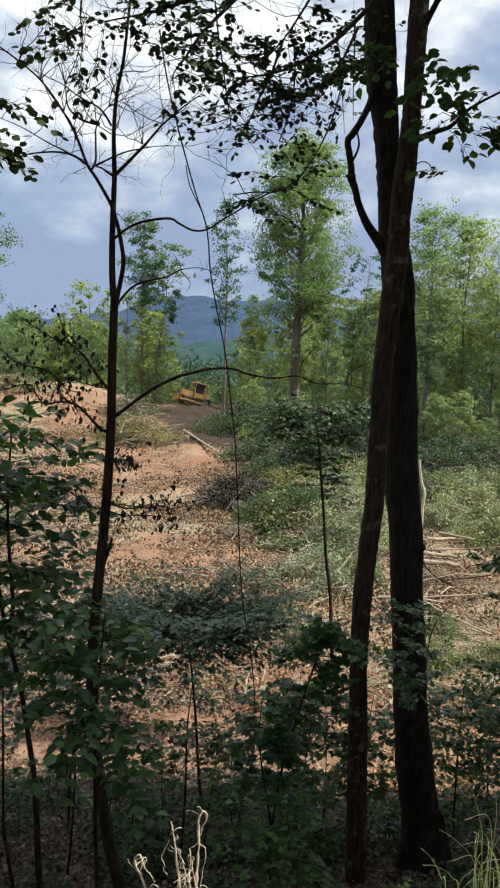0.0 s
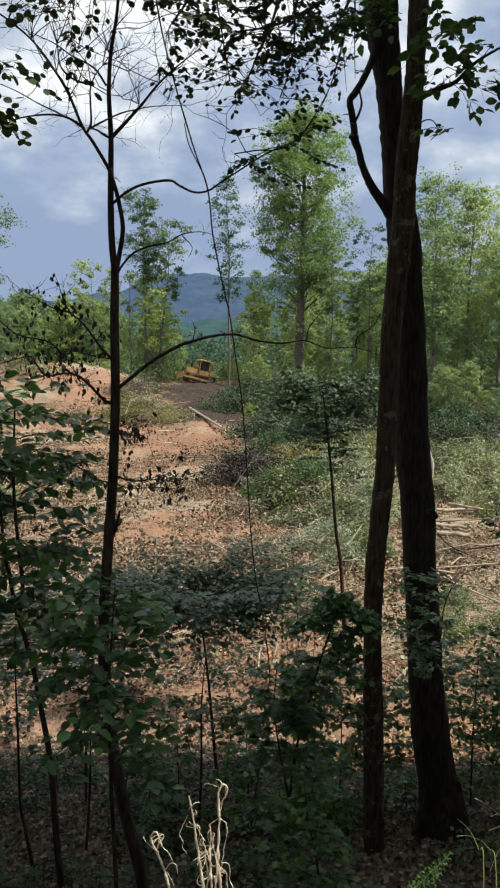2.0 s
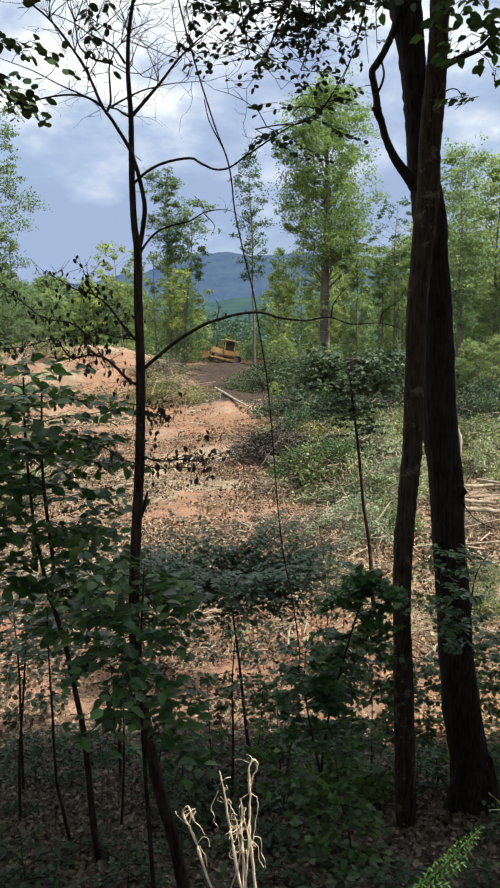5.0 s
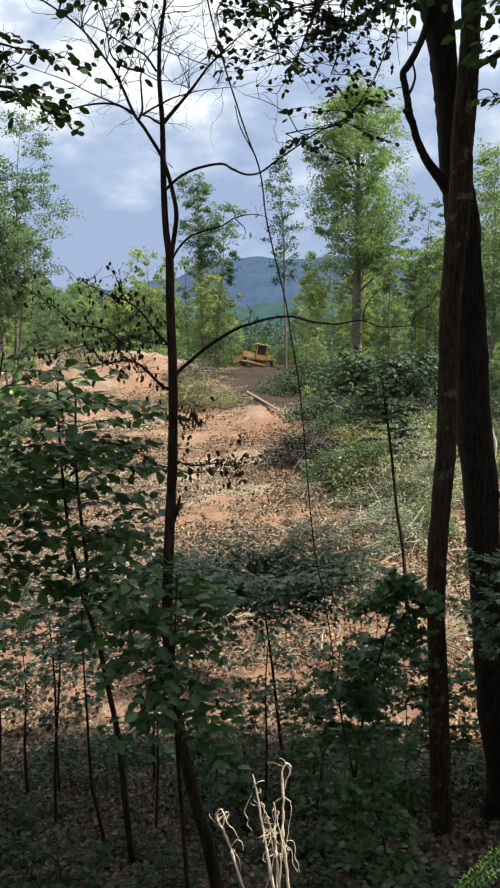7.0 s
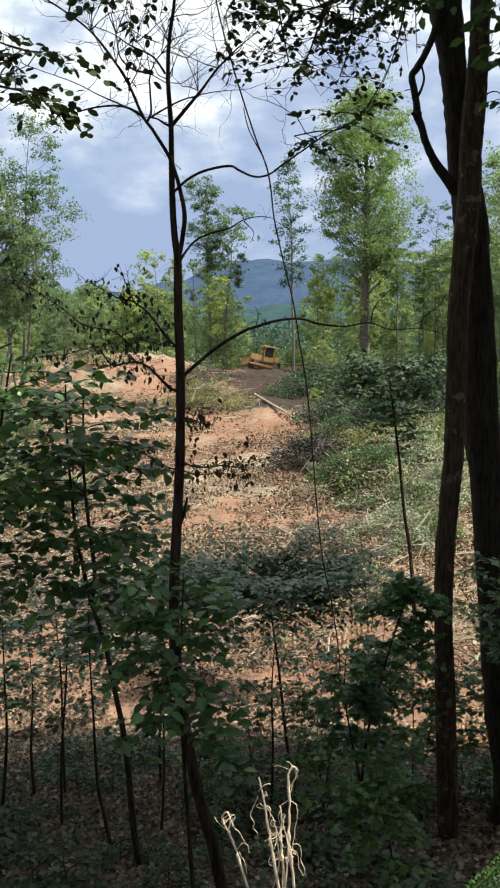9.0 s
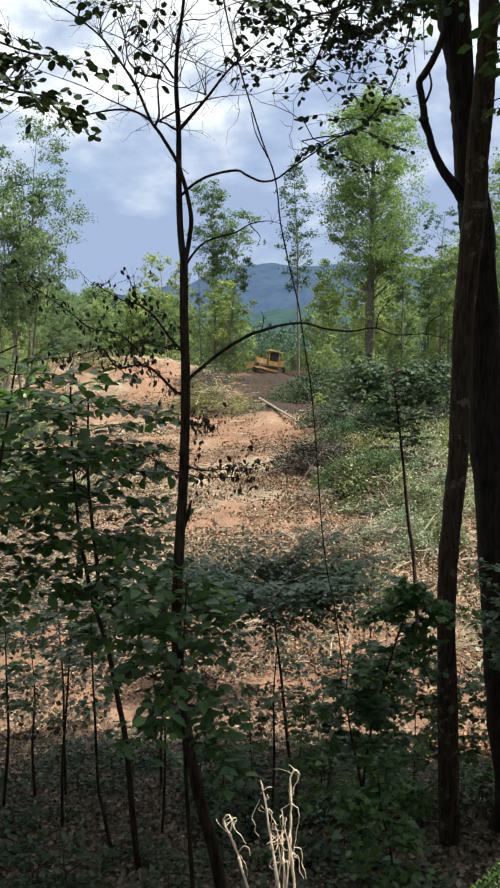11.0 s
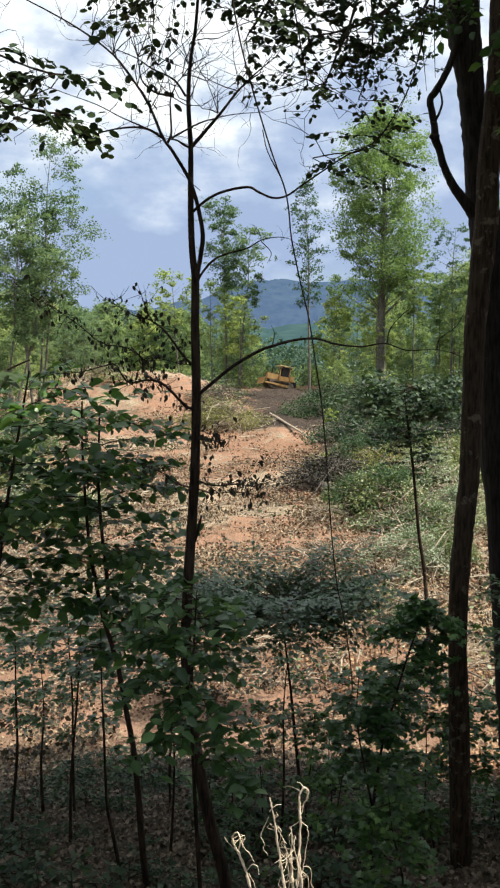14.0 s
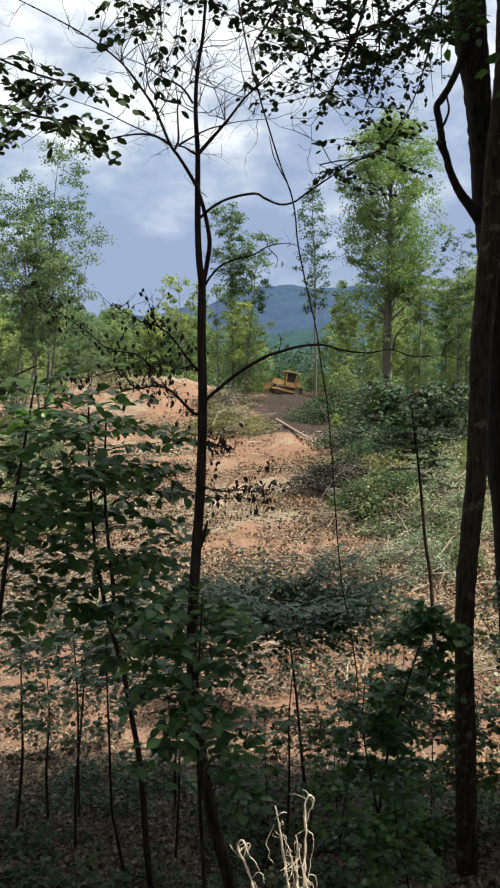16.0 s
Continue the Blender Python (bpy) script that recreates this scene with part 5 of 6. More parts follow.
    branch("drooping leafy twig over the clearing", 209, [(0.671, 5.400, 3.729), (0.675, 5.300, 3.497), (0.664, 5.300, 3.336), (0.629, 5.300, 3.174), (0.587, 5.300, 3.060)], 0.006, 6, 0.039, 0.3, 3)
    branch("dense leafy branch dark against the clouds", 212, [(0.348, 5.200, 4.173), (0.144, 5.200, 3.960), (-0.063, 5.200, 3.829), (-0.305, 5.200, 3.747), (-0.529, 5.200, 3.689)], 0.014, 18, 0.044, 0.2, 10)
    branch("leafy branch end over the clearing", 213, [(0.879, 5.400, 4.201), (0.741, 5.400, 3.947), (0.601, 5.400, 3.727), (0.441, 5.400, 3.548)], 0.010, 14, 0.042, 0.2, 5)
    branch("thin twig with one large round leaf", 211, [(-1.141, 3.200, 1.432), (-1.072, 3.200, 1.464), (-0.980, 3.200, 1.506), (-0.935, 3.200, 1.524)], 0.004, 1, 0.075, 0.1, 0)
    branch("leafy twig high beside the sapling", 210, [(0.152, 5.400, 3.934), (0.179, 5.300, 3.669), (0.210, 5.300, 3.508), (0.242, 5.300, 3.313), (0.274, 5.300, 3.149)], 0.006, 6, 0.039, 0.3, 4)


overhanging()


def shade_trees():
    """Unseen trees added around the view, whose crowns shade the near bank."""
    a = far_tree("hardwood_tree", "unseen leafy hardwood added around the view to shade the bank", on_ground(10.8, 6.8), 19, 3.8, 0.22, 120, 85, 0.36, LEAF_TOP, 301, group="woods on the bank", trunk_r=0.2, clump_r=0.19, fine=1.0)
    far_tree("hardwood_tree", "unseen hardwood with a high crown added to shade the bank", on_ground(10.2, 10.0), 21, 3.2, 0.64, 90, 85, 0.36, LEAF_TOP, 303, group="woods on the bank", trunk_r=0.2, clump_r=0.17, fine=1.0)
    r = np.random.default_rng(302)
    # second row stands behind and left, added to keep sky light off the trunks
    for x, y, s in ((8.4, 5.4, 0.88), (12.2, 7.2, 1.0), (11.8, 8.2, 0.92), (15.2, 7.4, 1.05), (17.0, 8.4, 0.9), (14.8, 6.0, 1.0), (11.5, 4.6, 0.8),
                    (-6, -6, 0.95), (-1.5, -8, 1.05), (3, -7, 1.0), (-11, 1.5, 1.0), (-10, 6.5, 0.95), (-11.5, 11.5, 1.0), (8.5, -10, 1.1)):
        place(a, x, y, r.uniform(0, 6), s)


shade_trees()

# ---- the clearing ----


def box(bm, lo, hi, bevel=0.0, turn=None):
    g = bmesh.ops.create_cube(bm, size=1.0)
    lo, hi = Vector(lo), Vector(hi)
    m = Matrix.Translation((lo + hi) / 2) @ (turn or Matrix()) @ Matrix.Diagonal((*(hi - lo), 1))
    bmesh.ops.transform(bm, matrix=m, verts=g["verts"])
    if bevel:
        es = list({e for v in g["verts"] for e in v.link_edges})
        bmesh.ops.bevel(bm, geom=es, offset=bevel, segments=2, affect='EDGES')


def cyl(bm, a, b, r, seg=14):
    a, b = Vector(a), Vector(b)
    d = b - a
    g = bmesh.ops.create_cone(bm, cap_ends=True, segments=seg, radius1=r, radius2=r, depth=d.length)
    bmesh.ops.transform(bm, matrix=Matrix.Translation((a + b) / 2) @ d.to_track_quat('Z', 'Y').to_matrix().to_4x4(), verts=g["verts"])


def bulldozer():
    yellow = plain_mat("dozer_paint", (0.27, 0.155, 0.055), (0.42, 0.255, 0.095), 2.2, 0.7, 0.0, 0.4, 0.1)
    steel = plain_mat("dozer_steel", (0.09, 0.075, 0.065), (0.22, 0.17, 0.13), 5, 0.6, 0.5)
    dark = plain_mat("dozer_interior", (0.015, 0.014, 0.013), (0.035, 0.03, 0.028), 4, 0.7)
    roofm = plain_mat("dozer_roof", (0.62, 0.48, 0.26), (0.74, 0.60, 0.36), 3, 0.5)
    t = thing("bulldozer", "yellow crawler bulldozer parked on the crest of the cut", "bulldozer")

    def P(name, fill, mat, parent=t, label=""):
        bm = bmesh.new()
        fill(bm)
        return part(name, bm, mat, parent, label)

    def track(bm, y0, y1):
        n = 40
        prof = []
        for k in range(n):
            a = 2 * math.pi * k / n
            x = math.copysign(1.05, math.cos(a)) + 0.38 * math.cos(a)
            prof.append((x, 0.40 + 0.40 * math.sin(a)))
        ring = [[bm.verts.new((x, y, z)) for x, z in prof] for y in (y0, y1)]
        inner = [[bm.verts.new((x * 0.93, y, 0.40 + (z - 0.40) * 0.80)) for x, z in prof] for y in (y0, y1)]
        for k in range(n):
            j = (k + 1) % n
            bm.faces.new((ring[0][k], ring[0][j], ring[1][j], ring[1][k]))
            bm.faces.new((inner[0][k], inner[1][k], inner[1][j], inner[0][j]))
            for s in (0, 1):
                bm.faces.new((ring[s][k], inner[s][k], inner[s][j], ring[s][j]))
            # grouser bar on each shoe
            x, z = prof[k]
            d = Vector((x - math.copysign(1.05, math.cos(2 * math.pi * k / n)), 0, z - 0.40)).normalized()
            c = Vector((x, (y0 + y1) / 2, z)) + d * 0.02
            box(bm, c - Vector((0.02, (y1 - y0) / 2, 0.02)), c + Vector((0.02, (y1 - y0) / 2, 0.02)))
        bmesh.ops.recalc_face_normals(bm, faces=bm.faces)
    for s in (-1, 1):
        ya, yb = (0.55, 1.02) if s > 0 else (-1.02, -0.55)
        tr = P("track", lambda bm: track(bm, ya, yb), steel, t, "muddy steel crawler track")
        P("track_frame", lambda bm: box(bm, (-1.0, ya + 0.08, 0.22), (1.0, yb - 0.08, 0.58), 0.05), yellow, tr)
        for x in (-1.05, 1.05):
            P("wheel", lambda bm: cyl(bm, (x, ya + 0.04, 0.40), (x, yb - 0.04, 0.40), 0.31, 20), steel, tr)
        P("push_arm", lambda bm: box(bm, (0.2, s * 1.06 - 0.06, 0.34), (2.0, s * 1.06 + 0.06, 0.50), 0.02), yellow)
        P("fender", lambda bm: box(bm, (-0.9, s * 0.80 - 0.26, 0.86), (0.35, s * 0.80 + 0.26, 0.93), 0.02), yellow)
    P("chassis", lambda bm: box(bm, (-1.35, -0.54, 0.40), (1.30, 0.54, 0.95), 0.05), steel)

    def hood(bm):
        box(bm, (0.25, -0.46, 0.92), (1.62, 0.46, 1.58), 0.07)
        box(bm, (1.60, -0.42, 0.75), (1.70, 0.42, 1.52), 0.03)
    P("hood", hood, yellow)
    for k in range(6):
        P("grille_bar", lambda bm: box(bm, (1.705, -0.36, 0.84 + 0.11 * k), (1.73, 0.36, 0.88 + 0.11 * k)), dark)
    P("exhaust_pipe", lambda bm: (cyl(bm, (0.95, -0.18, 1.55), (0.95, -0.18, 2.25), 0.055), cyl(bm, (0.95, -0.18, 1.60), (0.95, -0.18, 1.95), 0.09)), dark)
    P("fuel_tank", lambda bm: box(bm, (-1.55, -0.62, 0.95), (-0.95, 0.62, 1.62), 0.08), yellow)
    P("rear_winch", lambda bm: (box(bm, (-1.95, -0.35, 0.45), (-1.35, 0.35, 0.95), 0.04), cyl(bm, (-1.72, -0.42, 0.85), (-1.72, 0.42, 0.85), 0.22)), dark)
    cab = P("cab", lambda bm: box(bm, (-0.95, -0.62, 0.92), (0.28, 0.62, 1.45), 0.04), yellow)
    for x in (-0.90, 0.22):
        for s in (-1, 1):
            P("post", lambda bm: box(bm, (x - 0.05, s * 0.57 - 0.05, 1.40), (x + 0.05, s * 0.57 + 0.05, 2.55), 0.012), yellow, cab)
    P("roof", lambda bm: box(bm, (-1.15, -0.76, 2.53), (0.42, 0.76, 2.66), 0.04), roofm, cab, "pale tan canopy roof")
    P("seat", lambda bm: (box(bm, (-0.75, -0.28, 1.40), (-0.20, 0.28, 1.55), 0.04), box(bm, (-0.80, -0.28, 1.50), (-0.66, 0.28, 2.10), 0.04)), dark, cab)
    # dark sheets added between the posts to imitate the shaded cab interior
    for s in (-1, 1):
        P("side_screen", lambda bm: box(bm, (-0.84, s * 0.57 - 0.012, 1.46), (0.0, s * 0.57 + 0.012, 2.5)), dark, cab)
    P("rear_screen", lambda bm: box(bm, (-0.99, -0.54, 1.50), (-0.96, 0.54, 2.50)), dark, cab)

    def blade(bm):
        n, rows = 9, []
        for k in range(n):
            a = -0.9 + 1.8 * k / (n - 1)
            rows.append((2.30 - 0.22 * math.cos(a), 0.20 + 0.72 * (k / (n - 1))))
        for off in (0.0,):
            v = [[bm.verts.new((x + d, y, z)) for y in (-1.15, -1.0, 1.0, 1.15)] for d in (0.0, 0.06) for x, z in rows]
            for h in (0, n):
                for k in range(n - 1):
                    for j in range(3):
                        bm.faces.new((v[h + k][j], v[h + k][j + 1], v[h + k + 1][j + 1], v[h + k + 1][j]))
            for k in range(n - 1):
                for j in (0, 3):
                    bm.faces.new((v[k][j], v[k + 1][j], v[n + k + 1][j], v[n + k][j]))
            for j in range(3):
                bm.faces.new((v[0][j], v[n][j], v[n][j + 1], v[0][j + 1]))
                bm.faces.new((v[n - 1][j], v[n - 1][j + 1], v[2 * n - 1][j + 1], v[2 * n - 1][j]))
        bmesh.ops.recalc_face_normals(bm, faces=bm.faces)
    P("blade", blade, yellow, t, "curved earth-moving blade")
    for s in (-1, 1):
        P("lift_cylinder", lambda bm: cyl(bm, (1.4, s * 0.35, 1.45), (2.05, s * 0.5, 0.75), 0.05), steel)
    x, y = 1.1, 82.0
    t.matrix_basis = Matrix.Translation(on_ground(x, y, 0.05)) @ Matrix.Rotation(radians(197), 4, 'Z') @ Matrix.Rotation(radians(-13), 4, 'Y') @ Matrix.Rotation(radians(5), 4, 'X') @ Matrix.Scale(0.90, 4)


bulldozer()


def log(label, a, b, r0, r1, material, up=0.0, group=""):
    a, b = Vector(a), Vector(b)
    a.z, b.z = surface_z(a.x, a.y) + r0, surface_z(b.x, b.y) + r1
    lift = max(surface_z(q.x, q.y) + 0.6 * r0 - q.z for q in (a.lerp(b, k / 12) for k in range(13)))
    a.z += max(0.0, lift)
    b.z += max(0.0, lift)
    n = 7
    rr = np.random.default_rng(int(abs(a.x * 100 + b.y * 10)))
    pts = [(*(a.lerp(b, k / (n - 1)) + Vector(rr.normal(size=3)) * 0.02 - a + Vector((0, 0, up))), r0 + (r1 - r0) * k / (n - 1)) for k in range(n)]
    V, F = tube_arrays(np.array(pts), 10, 0.05, 3)
    bm = bmesh.new()
    vs = [bm.verts.new(v) for v in V]
    for q in F:
        bm.faces.new([vs[i] for i in q])
    bm.faces.new(vs[:10][::-1])
    bm.faces.new(vs[-10:])
    ob = part("log", bm, material, smooth=False)
    ob.location = a
    return tagged(ob, label, "log", group)


SNAG = plain_mat("bleached_wood", (0.45, 0.40, 0.33), (0.68, 0.62, 0.54), 5)


def logs():
    log("long pale debarked log lying on the clay", (0.233, 63.182, -4.701), (3.21, 51.63, -5.39), 0.105, 0.07, LOG)
    log("short pale log on the clay", (1.78, 40.32, -6.68), (2.40, 37.95, -6.81), 0.12, 0.09, LOG)
    log("dark fallen trunk half in the brush", (2.14, 43.46, -6.42), (4.93, 37.08, -6.83), 0.22, 0.13, LOG_GREY, 0.35)
    log("small grey log in the brush", (4.116, 38.165, -6.768), (5.352, 34.723, -6.936), 0.10, 0.07, LOG_GREY)
    log("pale stick lying across the clay ridge", (-11.144, 67.250, -2.221), (-7.590, 69.081, -1.982), 0.07, 0.05, LOG)
    for k, (a, b, r) in enumerate((((9.186, 33.646, -6.979), (11.060, 33.221, -6.993), 0.10), ((10.762, 34.058, -6.963), (12.260, 33.442, -6.985), 0.09), ((10.307, 32.779, -7.008), (11.787, 32.286, -7.028), 0.11),
                                   ((11.295, 35.493, -6.901), (13.949, 36.196, -6.873), 0.08), ((12.214, 36.468, -6.855), (13.478, 35.344, -6.913), 0.07), ((9.712, 34.696, -6.935), (10.968, 34.405, -6.947), 0.12))):
        log("pale cut log in a small heap at the brush", a, b, r, r * 0.75, LOG, 0.10 * k, "cut logs")
    o = (10.571, 34.000, -5.737)
    t = thing("snag", "pale broken snag standing in the brush", "dead tree", "", o)
    p = limb([tuple(Vector(q) - Vector(o)) for q in ((10.593, 34.000, -6.115), (10.570, 34.000, -4.858), (10.623, 34.000, -4.032), (10.465, 34.000, -3.488), (10.310, 34.000, -2.550))], 0.065, 0.045)
    part("trunk", tubes_mesh("trunk", [p], 8, 0.05, 2), SNAG, t, smooth=True)


logs()


def slash_heap(name, label, at, size, seed, leaf_material, leaves, sticks, stick_material=STICK, leaf=0.16, category="brush pile", group=""):
    """A heap of felled branches with their leaves."""
    r = np.random.default_rng(seed)
    t = thing(name, label, category, group, at)
    paths = []
    for k in range(sticks):
        a = r.uniform(0, 2 * math.pi)
        c = r.normal(size=2) * np.array(size[:2]) * 0.33
        ln = r.uniform(0.25, 0.8) * size[0]
        el = r.normal() * 0.30
        h = size[2] * r.uniform(0.05, 0.75) * math.exp(-((c[0] / size[0]) ** 2 + (c[1] / size[1]) ** 2) * 2)
        d = np.array((math.cos(a) * math.cos(el), math.sin(a) * math.cos(el), math.sin(el)))
        p0 = np.array((c[0], c[1], h))
        bend = r.normal(size=3) * ln * 0.06
        rad = r.uniform(0.010, 0.035)
        paths.append(np.array([(*(p0 - d * ln / 2), rad), (*(p0 + bend), rad * 0.8), (*(p0 + d * ln / 2), rad * 0.4)]))
    tagged(part("brushwood", tubes_mesh("brushwood", paths, 5), stick_material, t), kind="stuff")
    if leaves:
        k = max(8, leaves // 90)
        cc = np.stack([r.normal(size=k) * size[0] * 0.36, r.normal(size=k) * size[1] * 0.36, np.zeros(k)], 1)
        cc[:, 2] = size[2] * r.uniform(0.1, 0.85, size=k) * np.exp(-((cc[:, 0] / size[0]) ** 2 + (cc[:, 1] / size[1]) ** 2) * 2)
        i = r.integers(0, k, size=leaves)
        off = r.normal(size=(leaves, 3)) * np.array((0.085 * size[0], 0.085 * size[1], 0.10 * size[2]))
        C = cc[i] + off
        C[:, 2] = np.maximum(C[:, 2], 0.02)
        part("foliage", leaf_mesh("foliage", C, r.normal(size=(leaves, 3)) - (0, 0, 0.2), np.array((0, 0, 1.0)) + r.normal(size=(leaves, 3)) * 0.95, leaf * r.uniform(0.6, 1.3, size=leaves), "far"), leaf_material, t)
    return t


def brush():
    slash_heap("brush_pile", "dark heap of uprooted branches and roots on the clay", (3.25, 43.4, -6.30), (3.8, 2.6, 2.0), 401, LEAF_WILT, 5000, 190, LOG_GREY, 0.12)
    slash_heap("brush_pile", "pale tangle of felled branches below the crest", (-3.339, 59.533, -4.926), (4.4, 3.0, 2.6), 402, LEAF_OLIVE, 5200, 280, STICK, 0.12)
    slash_heap("brush_pile", "grey tangle of branches on the crest", (-4.126, 66.396, -3.714), (4.4, 2.5, 2.2), 403, LEAF_BRUSH, 2200, 220, LOG_GREY, 0.12)
    slash_heap("brush_pile", "wilting branches at the end of the clay ridge", (-13.998, 68.767, -1.772), (4.0, 2.5, 1.6), 404, LEAF_BRUSH, 3000, 130, STICK, 0.13)
    a = slash_heap("felled_treetop", "felled treetop with green leaves in the clearing", (5.184, 38.028, -6.762), (3.0, 2.6, 2.4), 405, LEAF_BRUSH, 5200, 78, STICK, 0.13, group="felled treetops")
    b = slash_heap("felled_treetop", "spread heap of leafy branches in the clearing", (6.779, 35.055, -6.921), (3.8, 2.8, 1.6), 406, LEAF_BRUSH, 5200, 143, STICK, 0.12, group="felled treetops")
    c = slash_heap("felled_treetop", "dark green heap of leafy branches in the clearing", (7.369, 48.966, -5.313), (3.2, 2.8, 2.6), 407, LEAF_DEEP, 5600, 78, STICK, 0.13, group="felled treetops")
    d = slash_heap("felled_treetop", "felled treetop with leaves coloured pale for their sheen in the clearing", (8.423, 41.360, -6.360), (3.2, 2.6, 2.4), 410, LEAF_SHEEN, 4800, 104, STICK, 0.12, group="felled treetops")
    e = slash_heap("brush_pile", "brown heap of dry branches and leaves in the clearing", (6.356, 36.970, -6.828), (3.0, 2.6, 1.2), 412, LEAF_DRY, 3000, 156, STICK, 0.10, group="dry brush piles")
    g = slash_heap("felled_treetop", "yellowing heap of leafy branches in the clearing", (5.2, 45.6, -5.90), (3.4, 3.0, 1.3), 413, LEAF_OLIVE, 5200, 117, STICK, 0.10, group="felled treetops")
    r = np.random.default_rng(408)
    for src, px in ((a, (15.17, 44.7)), (d, (16.12, 43.64)), (a, (16.9, 42.4)), (a, (14.73, 41.46)), (d, (15.6, 40.6)), (a, (13.6, 43.5))):
        copy_thing(src, Matrix.Translation((px[0], px[1], float(ground_z(px[0], px[1])))) @ Matrix.Rotation(r.uniform(0, 6.2), 4, 'Z') @ Matrix.Scale(r.uniform(0.8, 1.0), 4))
    for px in ((4.76, 48.28), (6.0, 47.4), (6.4, 45.3), (7.2, 46.5), (4.3, 46.4), (12.5, 41.0), (-12.0, 36.0)):
        copy_thing(g, Matrix.Translation((px[0], px[1], float(ground_z(px[0], px[1])))) @ Matrix.Rotation(r.uniform(0, 6.2), 4, 'Z') @ Matrix.Scale(r.uniform(0.6, 0.95), 4))
    for px in ((8.102, 45.332, -5.798), (8.418, 36.774, -6.831), (6.664, 38.775, -6.676), (9.410, 37.617, -6.769), (-12.286, 41.473, -6.211), (13.612, 39.504, -6.618), (15.683, 41.138, -6.476)):
        copy_thing(d, Matrix.Translation((px[0], px[1], float(ground_z(px[0], px[1])))) @ Matrix.Rotation(r.uniform(0, 6.2), 4, 'Z') @ Matrix.Scale(r.uniform(0.5, 0.8), 4))
    for px in ((2.962, 37.341, -6.835), (6.367, 31.715, -7.047), (2.834, 30.443, -7.076), (4.298, 28.542, -7.102), (5.833, 32.547, -7.018), (8.253, 34.937, -6.926), (2.068, 32.045, -7.038), (10.260, 30.677, -7.068), (-8.616, 33.442, -6.923), (-9.221, 29.718, -7.039), (-7.823, 27.653, -7.076), (-6.706, 31.063, -7.035)):
        copy_thing(e, Matrix.Translation((px[0], px[1], float(ground_z(px[0], px[1])))) @ Matrix.Rotation(r.uniform(0, 6.2), 4, 'Z') @ Matrix.Scale(r.uniform(0.4, 0.8), 4))
    for src, px in ((c, (7.66, 41.77, -6.32)), (e, (8.747, 39.485, -6.586)), (c, (5.51, 41.05, -6.46)), (c, (6.5, 40.0, -6.56)), (a, (9.981, 45.154, -5.812)), (c, (9.634, 47.389, -5.484)), (b, (10.294, 41.222, -6.377)), (a, (15.584, 42.639, -6.311)), (b, (16.075, 39.735, -6.626)), (a, (17.474, 45.165, -6.097)), (c, (17.066, 49.017, -5.716)),
                    (b, (13.767, 39.980, -6.569)), (a, (15.248, 36.854, -6.847)), (c, (20.832, 53.178, -5.512)), (e, (4.342, 31.870, -7.042)), (a, (6.867, 30.884, -7.064)), (d, (5.294, 29.518, -7.089)), (c, (4.996, 46.181, -5.862)), (c, (5.86, 38.16, -6.75)), (c, (4.1, 38.6, -6.7)), (e, (3.486, 30.404, -7.080)),
                    (b, (-11.194, 40.643, -6.367)), (a, (-13.124, 42.344, -6.056)), (b, (-8.621, 37.987, -6.716)), (a, (-10.510, 35.991, -6.752)), (c, (-15.022, 50.081, -5.314))):
        copy_thing(src, Matrix.Translation((px[0], px[1], float(ground_z(px[0], px[1])))) @ Matrix.Rotation(r.uniform(0, 6.2), 4, 'Z') @ Matrix.Scale(r.uniform(0.6, 1.05), 4))
    for px in ((3.419, 25.120, -7.087), (8.497, 24.507, -7.083), (4.137, 23.991, -7.079), (7.283, 21.789, -7.039), (9.304, 22.260, -7.050)):
        copy_thing((a, b)[int(px[0] * 10) % 2], Matrix.Translation((px[0], px[1], float(ground_z(px[0], px[1])))) @ Matrix.Rotation(r.uniform(0, 6.2), 4, 'Z') @ Matrix.Scale(r.uniform(0.3, 0.5), 4))
    # heaps below the crest, their shade put into the leaf colour
    n = slash_heap("felled_treetop", "heap of leafy branches below the crest, its colour darkened for shade", (7.333, 58.203, -4.734), (3.8, 3.0, 1.8), 411, LEAF_UNDER_SHADED, 5000, 80, LOG_GREY, 0.13, group="felled treetops")
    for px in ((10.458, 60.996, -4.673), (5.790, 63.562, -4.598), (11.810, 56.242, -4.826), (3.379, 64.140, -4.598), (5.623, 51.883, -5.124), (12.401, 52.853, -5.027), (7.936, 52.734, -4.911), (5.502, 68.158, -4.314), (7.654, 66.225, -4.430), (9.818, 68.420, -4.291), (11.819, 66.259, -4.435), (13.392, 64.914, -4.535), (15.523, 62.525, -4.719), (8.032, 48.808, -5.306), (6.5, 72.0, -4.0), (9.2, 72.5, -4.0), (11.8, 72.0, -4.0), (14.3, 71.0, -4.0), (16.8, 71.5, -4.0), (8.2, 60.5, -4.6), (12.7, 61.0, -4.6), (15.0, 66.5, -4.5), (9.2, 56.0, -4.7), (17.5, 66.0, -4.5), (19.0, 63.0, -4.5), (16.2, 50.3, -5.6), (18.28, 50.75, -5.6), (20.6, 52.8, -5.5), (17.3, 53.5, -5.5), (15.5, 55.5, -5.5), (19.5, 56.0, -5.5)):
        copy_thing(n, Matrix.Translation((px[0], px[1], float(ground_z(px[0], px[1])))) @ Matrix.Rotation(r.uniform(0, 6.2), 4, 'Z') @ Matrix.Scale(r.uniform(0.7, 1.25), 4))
    far_tree("bush", "small bright yellow-green bush on the slope", (4.587, 57.503, -4.881), 1.3, 0.55, 0.1, 16, 40, 0.16, LEAF_FAR_YELLOW, 409, trunk_r=0.02, clump_r=0.4, category="bush")


brush()


